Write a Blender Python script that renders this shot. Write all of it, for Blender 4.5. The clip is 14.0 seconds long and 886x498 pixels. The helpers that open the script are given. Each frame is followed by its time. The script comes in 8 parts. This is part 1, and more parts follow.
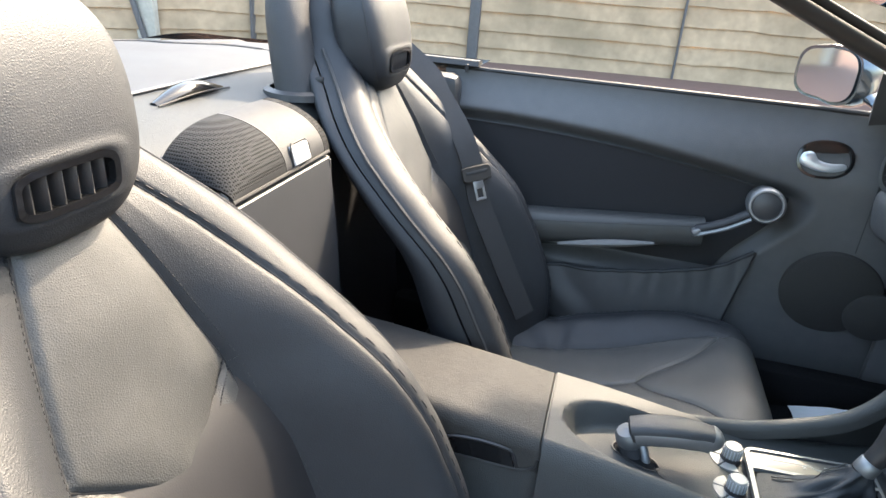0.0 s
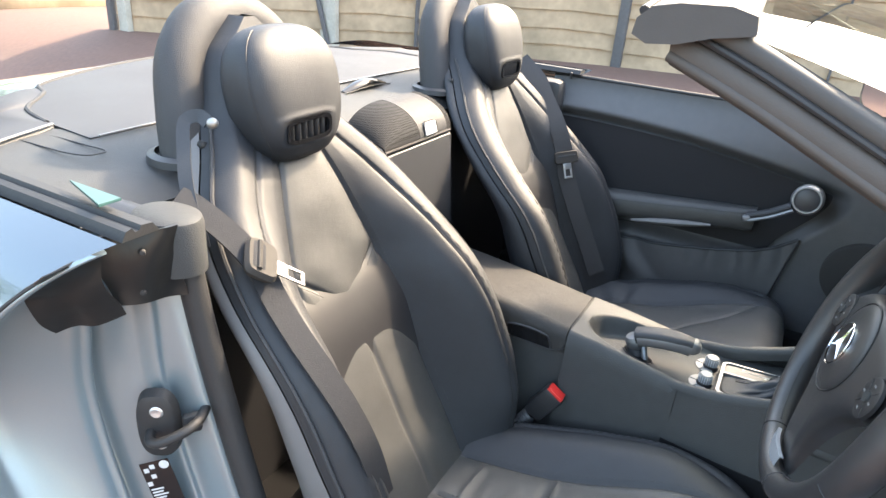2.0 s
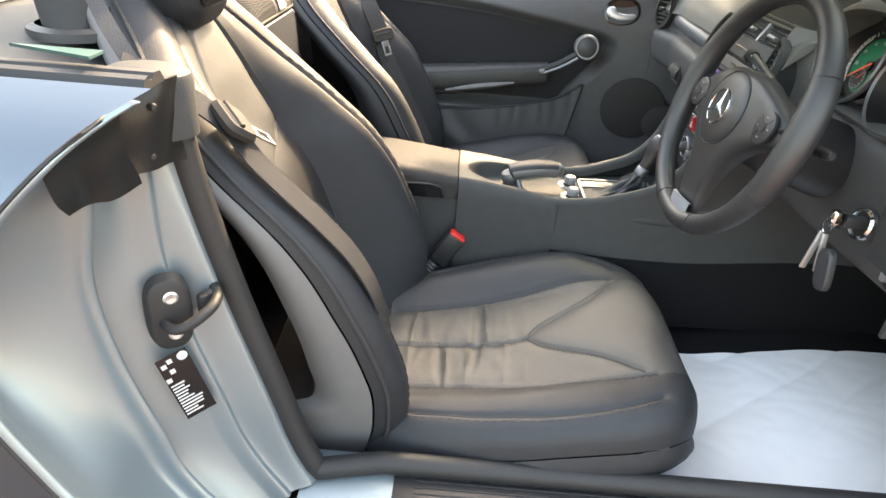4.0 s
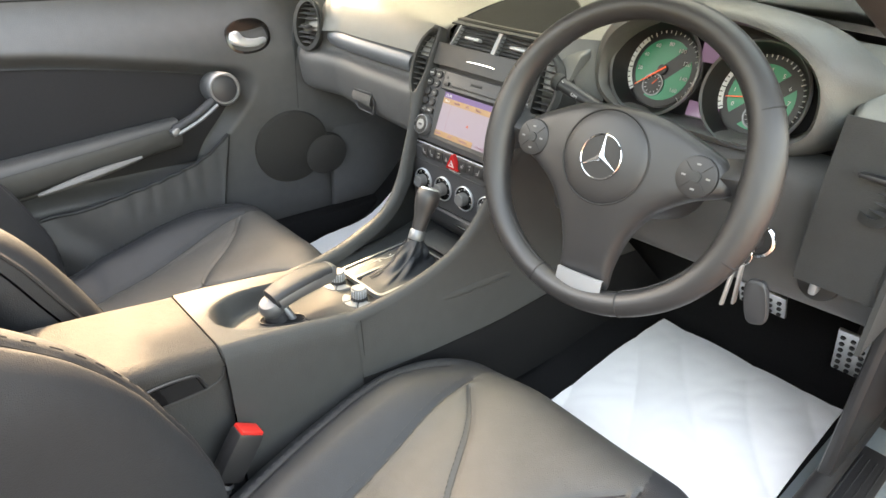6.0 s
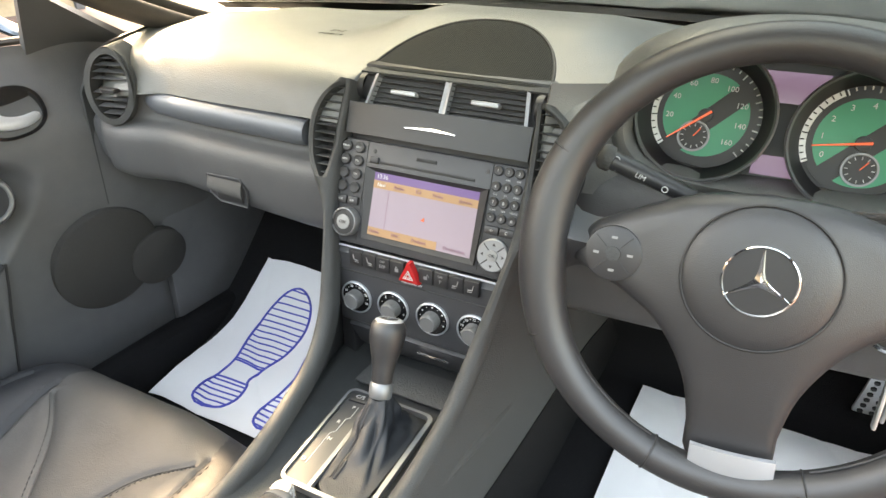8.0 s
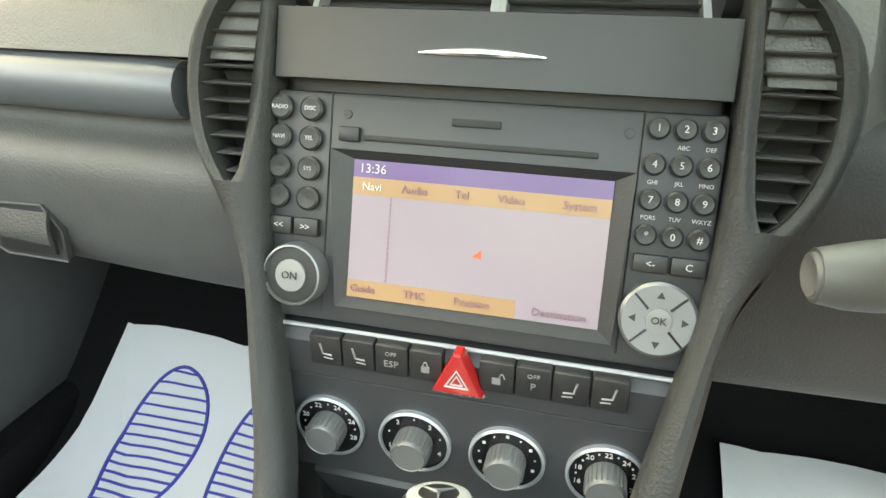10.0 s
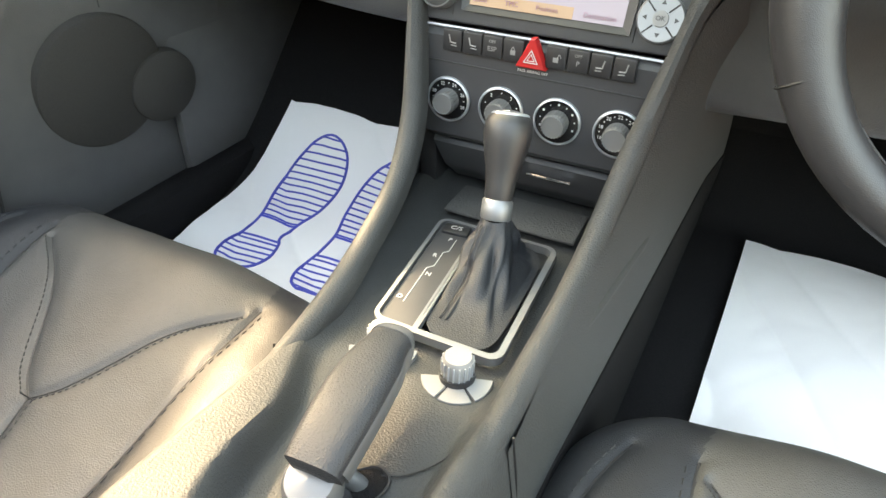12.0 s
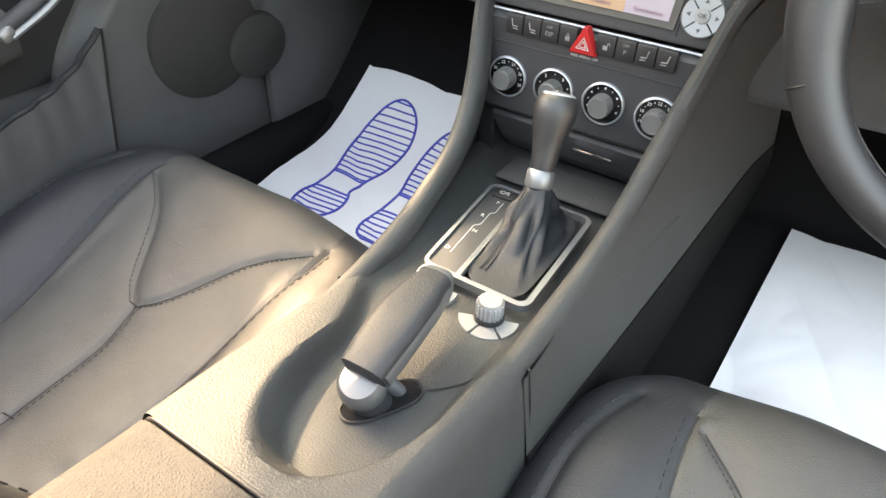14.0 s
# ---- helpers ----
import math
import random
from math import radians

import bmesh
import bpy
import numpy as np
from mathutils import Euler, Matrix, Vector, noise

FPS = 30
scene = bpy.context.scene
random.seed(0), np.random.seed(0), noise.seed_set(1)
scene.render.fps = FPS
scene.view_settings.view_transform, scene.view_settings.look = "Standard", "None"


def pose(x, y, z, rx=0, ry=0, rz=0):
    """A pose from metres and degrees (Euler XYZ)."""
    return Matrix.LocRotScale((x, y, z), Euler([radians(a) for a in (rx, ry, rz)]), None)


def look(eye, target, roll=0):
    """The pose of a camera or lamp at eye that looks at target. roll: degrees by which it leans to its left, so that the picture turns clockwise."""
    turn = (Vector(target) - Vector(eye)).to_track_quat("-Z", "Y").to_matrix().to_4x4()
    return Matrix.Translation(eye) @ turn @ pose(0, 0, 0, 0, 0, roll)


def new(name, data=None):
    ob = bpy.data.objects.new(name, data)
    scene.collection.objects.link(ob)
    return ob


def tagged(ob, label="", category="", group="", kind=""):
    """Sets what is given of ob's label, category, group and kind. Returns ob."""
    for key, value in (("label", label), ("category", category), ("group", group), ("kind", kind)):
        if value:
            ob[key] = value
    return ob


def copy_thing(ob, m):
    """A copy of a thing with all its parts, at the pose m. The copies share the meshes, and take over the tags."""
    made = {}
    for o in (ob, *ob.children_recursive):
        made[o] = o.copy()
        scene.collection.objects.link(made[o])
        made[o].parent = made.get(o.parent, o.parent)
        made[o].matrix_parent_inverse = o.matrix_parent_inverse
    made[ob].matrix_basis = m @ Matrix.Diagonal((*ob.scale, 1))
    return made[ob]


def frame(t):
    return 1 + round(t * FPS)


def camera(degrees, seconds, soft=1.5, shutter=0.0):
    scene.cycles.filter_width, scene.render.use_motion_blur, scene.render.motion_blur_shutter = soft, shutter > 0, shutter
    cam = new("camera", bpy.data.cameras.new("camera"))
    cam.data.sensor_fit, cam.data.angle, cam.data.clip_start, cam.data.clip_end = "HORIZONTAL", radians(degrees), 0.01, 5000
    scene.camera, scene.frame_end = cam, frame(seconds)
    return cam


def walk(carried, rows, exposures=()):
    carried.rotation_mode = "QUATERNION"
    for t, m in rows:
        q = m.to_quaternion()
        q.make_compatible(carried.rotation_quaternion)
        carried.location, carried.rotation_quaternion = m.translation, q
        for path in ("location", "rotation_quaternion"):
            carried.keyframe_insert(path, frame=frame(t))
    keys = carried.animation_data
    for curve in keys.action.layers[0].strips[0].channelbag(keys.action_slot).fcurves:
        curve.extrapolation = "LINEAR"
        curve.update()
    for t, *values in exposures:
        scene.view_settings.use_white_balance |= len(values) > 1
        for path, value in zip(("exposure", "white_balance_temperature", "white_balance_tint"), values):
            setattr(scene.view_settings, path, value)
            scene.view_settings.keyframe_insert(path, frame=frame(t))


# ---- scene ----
cam = camera(69.28, 14.0)
ROWS = [  # seconds, place, turn
    (0.0, 0.7333, 0.1465, 1.1682, 66.00, -4.10, 105.76),
    (0.5, 0.7537, 0.1941, 1.1776, 65.89, -4.09, 110.81),
    (1.0, 0.8692, 0.2680, 1.2198, 65.55, -4.17, 116.56),
    (1.5, 0.9927, 0.3481, 1.2611, 65.48, -3.86, 117.62),
    (2.0, 1.0952, 0.3871, 1.2523, 65.05, -4.07, 119.47),
    (2.5, 1.2615, 0.3822, 1.2464, 65.06, -4.11, 119.42),
    (3.0, 1.3235, 0.3033, 1.2179, 65.04, -4.15, 113.99),
    (3.5, 1.2974, 0.1928, 1.1832, 64.77, -4.00, 104.49),
    (4.0, 1.2858, 0.1182, 1.1417, 60.60, -3.97, 92.62),
    (4.2, 1.2807, 0.0830, 1.1351, 60.29, -3.81, 86.47),
    (6.3, 0.6515, -0.1185, 1.1351, 62.54, -2.24, 44.83),
    (6.5, 0.6013, -0.0831, 1.1307, 62.66, -2.13, 42.77),
    (7.0, 0.5298, -0.0351, 1.1244, 63.01, -1.35, 37.03),
    (7.5, 0.4392, -0.0156, 1.1235, 63.42, -1.08, 30.69),
    (8.0, 0.3267, 0.0276, 1.1221, 63.28, -0.75, 27.26),
    (8.2, 0.2572, 0.0705, 1.1143, 63.01, -0.75, 25.70),
    (10.3, 0.0537, 0.3349, 0.9517, 63.54, -0.03, 13.99),
    (10.5, 0.0528, 0.3187, 0.9414, 63.09, -0.09, 13.80),
    (11.0, 0.0709, 0.2361, 0.9142, 58.97, -0.26, 14.71),
    (11.5, 0.1177, 0.1294, 0.9207, 55.98, -0.83, 20.49),
    (12.0, 0.1598, 0.0689, 0.9356, 54.93, -1.53, 25.95),
    (12.5, 0.2370, -0.0173, 0.9501, 52.16, -1.81, 32.06),
    (13.0, 0.2621, -0.0398, 0.9760, 52.16, -2.03, 34.54),
    (13.5, 0.2419, -0.0304, 0.9764, 52.02, -2.06, 34.69),
    (14.0, 0.2072, 0.0137, 0.9754, 51.85, -2.02, 33.42),
]
walk(cam, [(t, pose(x, y, z, rx, ry, rz)) for t, x, y, z, rx, ry, rz in ROWS], exposures=[(0.0, 3.33, 6700, 7), (3.0, 3.36, 7500, 10), (4.2, 3.62, 8600, 11), (6.3, 4.23, 9500, 12), (8.2, 4.28, 9300, 11), (10.3, 4.38, 10000, 1), (11.5, 4.32, 9500, 5), (14.0, 4.20, 9100, 12)])
# ==== place ====
# ---- light ----
SUN_AZ, SUN_EL = radians(-70.4), radians(42.2)   # towards the sun: from +y, clockwise
world = bpy.data.worlds.new("sky")
scene.world = world
world.use_nodes = True
_n = world.node_tree.nodes
_sky = _n.new("ShaderNodeTexSky")
_sky.sky_type, _sky.sun_disc = "NISHITA", False
_sky.sun_elevation, _sky.sun_rotation = SUN_EL, SUN_AZ
_sky.dust_density, _sky.air_density = 4.5, 1.4
_n["Background"].inputs["Strength"].default_value = 0.114
_haze = _n.new("ShaderNodeMix")      # a thin even veil of high cloud over the clear sky
_haze.data_type, _haze.blend_type = "RGBA", "ADD"
_haze.inputs["Factor"].default_value = 1.0
_haze.inputs[7].default_value = (0.37, 0.45, 0.56, 1)
world.node_tree.links.new(_sky.outputs[0], _haze.inputs[6])
world.node_tree.links.new(_haze.outputs[2], _n["Background"].inputs["Color"])
_sun = bpy.data.lights.new("sun", "SUN")
_sun.energy, _sun.angle, _sun.color = 1.6, radians(2.5), (1.0, 0.82, 0.63)
_to = Vector((math.sin(SUN_AZ) * math.cos(SUN_EL), math.cos(SUN_AZ) * math.cos(SUN_EL), math.sin(SUN_EL)))
new("sun", _sun).matrix_world = look(_to * 20, (0, 0, 0))


# ---- materials ----
def material(name, base, rough=0.5, metal=0.0, vary=0.12, scale=40.0, bump=0.0, bump_scale=400.0, coat=0.0, spec=0.5, stain=0.0, stain_scale=6.0, kind="noise", tint=None):
    """Principled surface with fine grain relief and colour that varies at two scales."""
    m = bpy.data.materials.new(name)
    m.use_nodes = True
    n, l = m.node_tree.nodes, m.node_tree.links
    b = n["Principled BSDF"]
    b.inputs["Metallic"].default_value = metal
    b.inputs["Coat Weight"].default_value = coat
    b.inputs["Coat Roughness"].default_value = 0.06
    b.inputs["Specular IOR Level"].default_value = spec
    co = n.new("ShaderNodeTexCoord")
    fine, broad = n.new("ShaderNodeTexNoise"), n.new("ShaderNodeTexNoise")
    fine.inputs["Scale"].default_value, broad.inputs["Scale"].default_value = scale, stain_scale
    fine.inputs["Detail"].default_value, broad.inputs["Detail"].default_value = 4, 5
    for t in (fine, broad):
        l.new(co.outputs["Object"], t.inputs["Vector"])
    mix = n.new("ShaderNodeMix")
    mix.data_type = "RGBA"
    lo, hi = [c * (1 - vary) for c in base], [min(1, c * (1 + vary)) for c in base]
    mix.inputs[6].default_value, mix.inputs[7].default_value = (*lo, 1), (*hi, 1)
    l.new(fine.outputs["Fac"], mix.inputs["Factor"])
    out = mix.outputs[2]
    if stain:
        ramp = n.new("ShaderNodeValToRGB")
        ramp.color_ramp.elements[0].position, ramp.color_ramp.elements[1].position = 0.45, 0.7
        l.new(broad.outputs["Fac"], ramp.inputs["Fac"])
        f = n.new("ShaderNodeMath")
        f.operation = "MULTIPLY"
        f.inputs[1].default_value = stain
        l.new(ramp.outputs["Color"], f.inputs[0])
        mx = n.new("ShaderNodeMix")
        mx.data_type = "RGBA"
        mx.inputs[7].default_value = (*(tint or [c * 0.55 for c in base]), 1)
        l.new(out, mx.inputs[6])
        l.new(f.outputs[0], mx.inputs["Factor"])
        out = mx.outputs[2]
    l.new(out, b.inputs["Base Color"])
    rr = n.new("ShaderNodeMapRange")
    rr.inputs["To Min"].default_value, rr.inputs["To Max"].default_value = max(0.02, rough - 0.06), min(1, rough + 0.08)
    l.new(broad.outputs["Fac"], rr.inputs["Value"])
    l.new(rr.outputs["Result"], b.inputs["Roughness"])
    if bump:
        if kind == "leather":
            h = n.new("ShaderNodeTexVoronoi")
            h.feature = "DISTANCE_TO_EDGE"
        else:
            h = n.new("ShaderNodeTexNoise")
            h.inputs["Detail"].default_value = 3
        h.inputs["Scale"].default_value = bump_scale
        l.new(co.outputs["Object"], h.inputs["Vector"])
        bp = n.new("ShaderNodeBump")
        bp.inputs["Strength"].default_value, bp.inputs["Distance"].default_value = bump, 0.002
        top = h.outputs["Distance" if kind == "leather" else "Fac"]
        if kind == "leather":
            wr, ad = n.new("ShaderNodeTexNoise"), n.new("ShaderNodeMath")
            wr.inputs["Scale"].default_value, wr.inputs["Detail"].default_value, wr.inputs["Roughness"].default_value = 34.0, 6.0, 0.62
            ad.operation, ad.inputs[1].default_value = "MULTIPLY_ADD", 1.5
            l.new(co.outputs["Object"], wr.inputs["Vector"])
            l.new(wr.outputs["Fac"], ad.inputs[0])
            l.new(top, ad.inputs[2])
            top = ad.outputs[0]
        l.new(top, bp.inputs["Height"])
        l.new(bp.outputs["Normal"], b.inputs["Normal"])
    return m


def glass(name, color=(1, 1, 1), rough=0.0, clear=0.9, ior=1.5):
    """A thin clear pane: mostly see-through, with mirror gloss on top."""
    m = bpy.data.materials.new(name)
    m.use_nodes = True
    n, l = m.node_tree.nodes, m.node_tree.links
    n.remove(n["Principled BSDF"])
    tr, gl, mx, fr = n.new("ShaderNodeBsdfTransparent"), n.new("ShaderNodeBsdfGlossy"), n.new("ShaderNodeMixShader"), n.new("ShaderNodeFresnel")
    tr.inputs["Color"].default_value = (*[c * clear for c in color], 1)
    gl.inputs["Roughness"].default_value = rough
    fr.inputs["IOR"].default_value = ior
    l.new(fr.outputs[0], mx.inputs[0])
    l.new(tr.outputs[0], mx.inputs[1])
    l.new(gl.outputs[0], mx.inputs[2])
    l.new(mx.outputs[0], n["Material Output"].inputs["Surface"])
    return m


def glow(name, color, strength):
    m = material(name, color, 0.2, vary=0.03)
    b = m.node_tree.nodes["Principled BSDF"]
    b.inputs["Emission Color"].default_value = (*color, 1)
    m.node_tree.nodes["Mix"].inputs[6].default_value = m.node_tree.nodes["Mix"].inputs[7].default_value = (*[c * 0.25 for c in color], 1)
    b.inputs["Emission Strength"].default_value = strength
    return m


def dotted(name, base, hole, scale, space="3D"):
    """Fine even perforation: dark round holes in a plain sheet."""
    m = material(name, base, 0.8, vary=0.08, spec=0.15)
    n, l = m.node_tree.nodes, m.node_tree.links
    v, r, mx, co = n.new("ShaderNodeTexVoronoi"), n.new("ShaderNodeValToRGB"), n.new("ShaderNodeMix"), n.new("ShaderNodeTexCoord")
    v.inputs["Scale"].default_value, v.inputs["Randomness"].default_value = scale, 0.0
    v.voronoi_dimensions = space
    l.new(co.outputs["Object"], v.inputs["Vector"])
    r.color_ramp.elements[0].position, r.color_ramp.elements[1].position = 0.34, 0.46
    l.new(v.outputs["Distance"], r.inputs["Fac"])
    mx.data_type = "RGBA"
    mx.inputs[6].default_value, mx.inputs[7].default_value = (*hole, 1), (*base, 1)
    l.new(r.outputs["Color"], mx.inputs["Factor"])
    l.new(mx.outputs[2], n["Principled BSDF"].inputs["Base Color"])
    bp = n.new("ShaderNodeBump")
    bp.inputs["Strength"].default_value, bp.inputs["Distance"].default_value = 0.6, 0.002
    l.new(r.outputs["Color"], bp.inputs["Height"])
    l.new(bp.outputs["Normal"], n["Principled BSDF"].inputs["Normal"])
    return m


LEATHER = material("black_leather", (0.016, 0.018, 0.022), 0.56, spec=0.50, vary=0.2, bump=0.28, bump_scale=480, kind="leather", stain=0.25, tint=(0.020, 0.021, 0.023))
LEATHER_PALE = material("worn_grey_leather", (0.044, 0.045, 0.045), 0.50, spec=0.55, vary=0.2, bump=0.30, bump_scale=480, kind="leather", stain=0.3, tint=(0.050, 0.049, 0.046))
LEATHER_GREY = material("dark_grey_leather", (0.038, 0.038, 0.040), 0.60, spec=0.36, vary=0.14, bump=0.40, bump_scale=480, kind="leather", stain=0.2)
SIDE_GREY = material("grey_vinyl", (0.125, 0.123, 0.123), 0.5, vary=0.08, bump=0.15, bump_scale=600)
PLASTIC = material("soft_black_plastic", (0.040, 0.042, 0.043), 0.57, spec=0.32, vary=0.16, bump=0.42, bump_scale=620, stain=0.3, tint=(0.046, 0.047, 0.048))
DASH_SKIN = material("dashboard_skin", (0.100, 0.103, 0.100), 0.42, spec=0.95, vary=0.14, bump=0.35, bump_scale=620, stain=0.25, tint=(0.095, 0.098, 0.094))
DOOR_SKIN = material("soft_door_skin", (0.080, 0.081, 0.084), 0.50, spec=0.46, vary=0.14, bump=0.30, bump_scale=620, stain=0.25, tint=(0.10, 0.101, 0.104))
PLASTIC_DARK = material("hard_black_plastic", (0.022, 0.022, 0.024), 0.42, vary=0.12, bump=0.1, bump_scale=700)
PANEL_GREY = material("anthracite_panel", (0.040, 0.041, 0.045), 0.42, vary=0.08, bump=0.08, bump_scale=1500)
RUBBER = material("black_rubber", (0.018, 0.018, 0.019), 0.6, vary=0.2, bump=0.15, bump_scale=300)
GLOSS_BLACK = material("gloss_black", (0.01, 0.01, 0.011), 0.12, vary=0.1)
CARPET = material("black_carpet", (0.013, 0.013, 0.014), 0.95, vary=0.5, scale=500, bump=0.9, bump_scale=900, spec=0.1)
SILVER = material("satin_silver", (0.23, 0.238, 0.25), 0.45, metal=0.7, vary=0.04)
BRAKE_SILVER = material("dull_silver", (0.15, 0.155, 0.162), 0.5, metal=0.6, vary=0.05)
SILVER_TRIM = material("brushed_silver_trim", (0.40, 0.42, 0.45), 0.38, metal=0.5, vary=0.06, bump=0.05, bump_scale=1200)
CHROME = material("chrome", (0.82, 0.82, 0.83), 0.08, metal=1.0, vary=0.02)
KNOB_GREY = material("satin_grey_knob", (0.17, 0.172, 0.175), 0.42, metal=0.35, vary=0.08, bump=0.05, bump_scale=1200)
GREY_BTN = material("light_grey_buttons", (0.21, 0.21, 0.21), 0.42, vary=0.05)
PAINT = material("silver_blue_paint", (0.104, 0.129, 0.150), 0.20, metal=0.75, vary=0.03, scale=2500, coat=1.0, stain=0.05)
# the body paint again, lightened for jamb and sill to offset their dim reflections
PAINT_LIFTED = material("silver_blue_paint_lifted", (0.25, 0.305, 0.335), 0.36, metal=0.60, vary=0.05, scale=900, coat=0.25, stain=0.12, stain_scale=5, tint=(0.24, 0.26, 0.26))
DECK = material("tonneau_grey", (0.031, 0.031, 0.033), 0.55, vary=0.08, bump=0.12, bump_scale=900, stain=0.15)
STEEL = material("bolt_steel", (0.7, 0.7, 0.7), 0.5, metal=1.0, vary=0.08)
PAPER = material("white_paper_mat", (0.84, 0.84, 0.85), 0.75, vary=0.03, scale=15, bump=0.25, bump_scale=14, stain=0.12, stain_scale=4, tint=(0.66, 0.62, 0.56))
TRIM_BAR = material("satin_blue_grey_trim", (0.15, 0.165, 0.19), 0.45, metal=0.4, vary=0.05, bump=0.05, bump_scale=1200)
WHEEL_SKIN = material("black_wheel_cover", (0.026, 0.026, 0.028), 0.38, spec=0.62, vary=0.12, bump=0.16, bump_scale=900, kind="leather")
INK = material("blue_ink", (0.05, 0.07, 0.42), 0.7, vary=0.1)
WHITE = material("white_print", (0.52, 0.52, 0.52), 0.5, vary=0.02)
RED = material("red_plastic", (0.62, 0.03, 0.025), 0.3, vary=0.06)
RED_LAMP = material("red_hazard", (0.38, 0.018, 0.02), 0.25, vary=0.05)
WEBBING = material("belt_webbing", (0.029, 0.030, 0.033), 0.85, spec=0.15, vary=0.25, scale=700, bump=0.5, bump_scale=900)
WEB_BLACK = material("black_belt_webbing", (0.025, 0.025, 0.027), 0.65, vary=0.25, scale=700, bump=0.5, bump_scale=900)
STALK_GREY = material("stalk_grey", (0.105, 0.108, 0.104), 0.42, vary=0.08, bump=0.05, bump_scale=900)
LEVER = material("bright_silver_lever", (0.60, 0.63, 0.66), 0.30, metal=0.55, vary=0.04)
LID_SKIN = material("grained_lid_skin", (0.036, 0.035, 0.034), 0.66, spec=0.20, vary=0.2, bump=0.5, bump_scale=420, kind="leather", stain=0.3, tint=(0.043, 0.041, 0.039))
TONGUE = material("tongue_steel", (0.33, 0.33, 0.33), 0.42, metal=1.0, vary=0.08)
BUCKLE = material("grey_buckle", (0.040, 0.037, 0.034), 0.68, spec=0.15, vary=0.08)
DIAL_REFLECTION = material("green_dial_reflection", (0.014, 0.235, 0.128), 0.35, vary=0.06)
DIAL_WHITE = material("dial_white", (0.62, 0.63, 0.62), 0.45, vary=0.03)
DIAL_BLACK = material("dial_black", (0.012, 0.012, 0.014), 0.4, vary=0.06)
WINDSCREEN = glass("windscreen_glass", (0.87, 1.0, 0.94), clear=0.64, ior=1.8)
MIRROR = material("mirror_glass", (0.9, 0.92, 0.92), 0.01, metal=1.0, vary=0.01)
SCREEN = glow("lit_screen", (0.64, 0.57, 0.74), 0.017)
SCREEN_BAR = glow("lit_screen_bar", (0.76, 0.50, 0.31), 0.019)
SCREEN_TOP = glow("lit_screen_top", (0.20, 0.14, 0.42), 0.036)
DISPLAY = glow("lit_dial_display", (0.50, 0.36, 0.66), 0.019)
NEEDLE = glow("red_needle", (0.8, 0.16, 0.09), 0.06)

# ---- building helpers ----
def thing(name, at, label, category, group="", kind=""):
    ob = new(name)
    ob.empty_display_size = 0.05
    ob.location = at
    return tagged(ob, label, category, group, kind)


def origin(ob):
    p = Vector((0, 0, 0))
    while ob is not None:
        p += ob.location
        ob = ob.parent
    return p


def part(name, geo, mat, parent=None, label="", smooth=40):
    """One mesh object from (points, faces) in world places, under a thing or a part."""
    vs, fs = geo
    o = origin(parent)
    me = bpy.data.meshes.new(name)
    me.from_pydata([tuple(Vector(v) - o) for v in vs], [], fs)
    bm = bmesh.new()
    bm.from_mesh(me)
    bmesh.ops.recalc_face_normals(bm, faces=bm.faces)
    bm.to_mesh(me)
    bm.free()
    me.materials.append(mat)
    if smooth:
        me.shade_smooth()
        me.set_sharp_from_angle(angle=radians(smooth))
    ob = new(name, me)
    if parent is not None:
        ob.parent = parent
    if label:
        tagged(ob, label)
    return ob


def join(*geos):
    vs, fs = [], []
    for v, f in geos:
        k = len(vs)
        vs += [Vector(p) for p in v]
        fs += [[i + k for i in q] for q in f]
    return vs, fs


def moved(geo, m):
    return [m @ Vector(v) for v in geo[0]], geo[1]


def block(size, at=(0, 0, 0), bevel=0.003, m=None, seg=2):
    """A box with rounded edges; m turns it about its centre."""
    bm = bmesh.new()
    bmesh.ops.create_cube(bm, size=1)
    bmesh.ops.scale(bm, vec=size, verts=bm.verts)
    if bevel:
        bmesh.ops.bevel(bm, geom=bm.edges[:], offset=min(bevel, min(size) * 0.45), segments=seg, profile=0.5, affect="EDGES")
    t = Matrix.Translation(at) @ (m or Matrix())
    vs = [t @ v.co for v in bm.verts]
    fs = [[v.index for v in f.verts] for f in bm.faces]
    bm.free()
    return vs, fs


def loft(rings, closed=True, cap=True):
    n = len(rings[0])
    vs = [Vector(p) for r in rings for p in r]
    fs = []
    for i in range(len(rings) - 1):
        for j in range(n if closed else n - 1):
            k = (j + 1) % n
            fs.append([i * n + j, i * n + k, (i + 1) * n + k, (i + 1) * n + j])
    if cap and closed:
        fs.append(list(range(n))[::-1])
        fs.append([(len(rings) - 1) * n + j for j in range(n)])
    return vs, fs


def tube(points, r, n=10, closed=False, flat=1.0, up=None):
    """A rod along points; r is one radius or one a point; flat squeezes it across `up`."""
    ps = [Vector(p) for p in points]
    rs = r if isinstance(r, (list, tuple)) else [r] * len(ps)
    rings, side = [], None
    for i, p in enumerate(ps):
        a = ps[i - 1] if i or closed else p
        b = ps[(i + 1) % len(ps)] if i + 1 < len(ps) or closed else p
        d = (b - a).normalized()
        ref = Vector(up) if up else (side if side else (Vector((0, 0, 1)) if abs(d.z) < 0.9 else Vector((1, 0, 0))))
        if up or side is None:
            u = ref.cross(d).normalized()
        else:
            u = (side - d * side.dot(d)).normalized()
        w = d.cross(u)
        if not up:
            side = u
        rings.append([p + rs[i] * (math.cos(2 * math.pi * k / n) * u + flat * math.sin(2 * math.pi * k / n) * w) for k in range(n)])
    if closed:
        rings.append(rings[0])
    return loft(rings, cap=not closed)


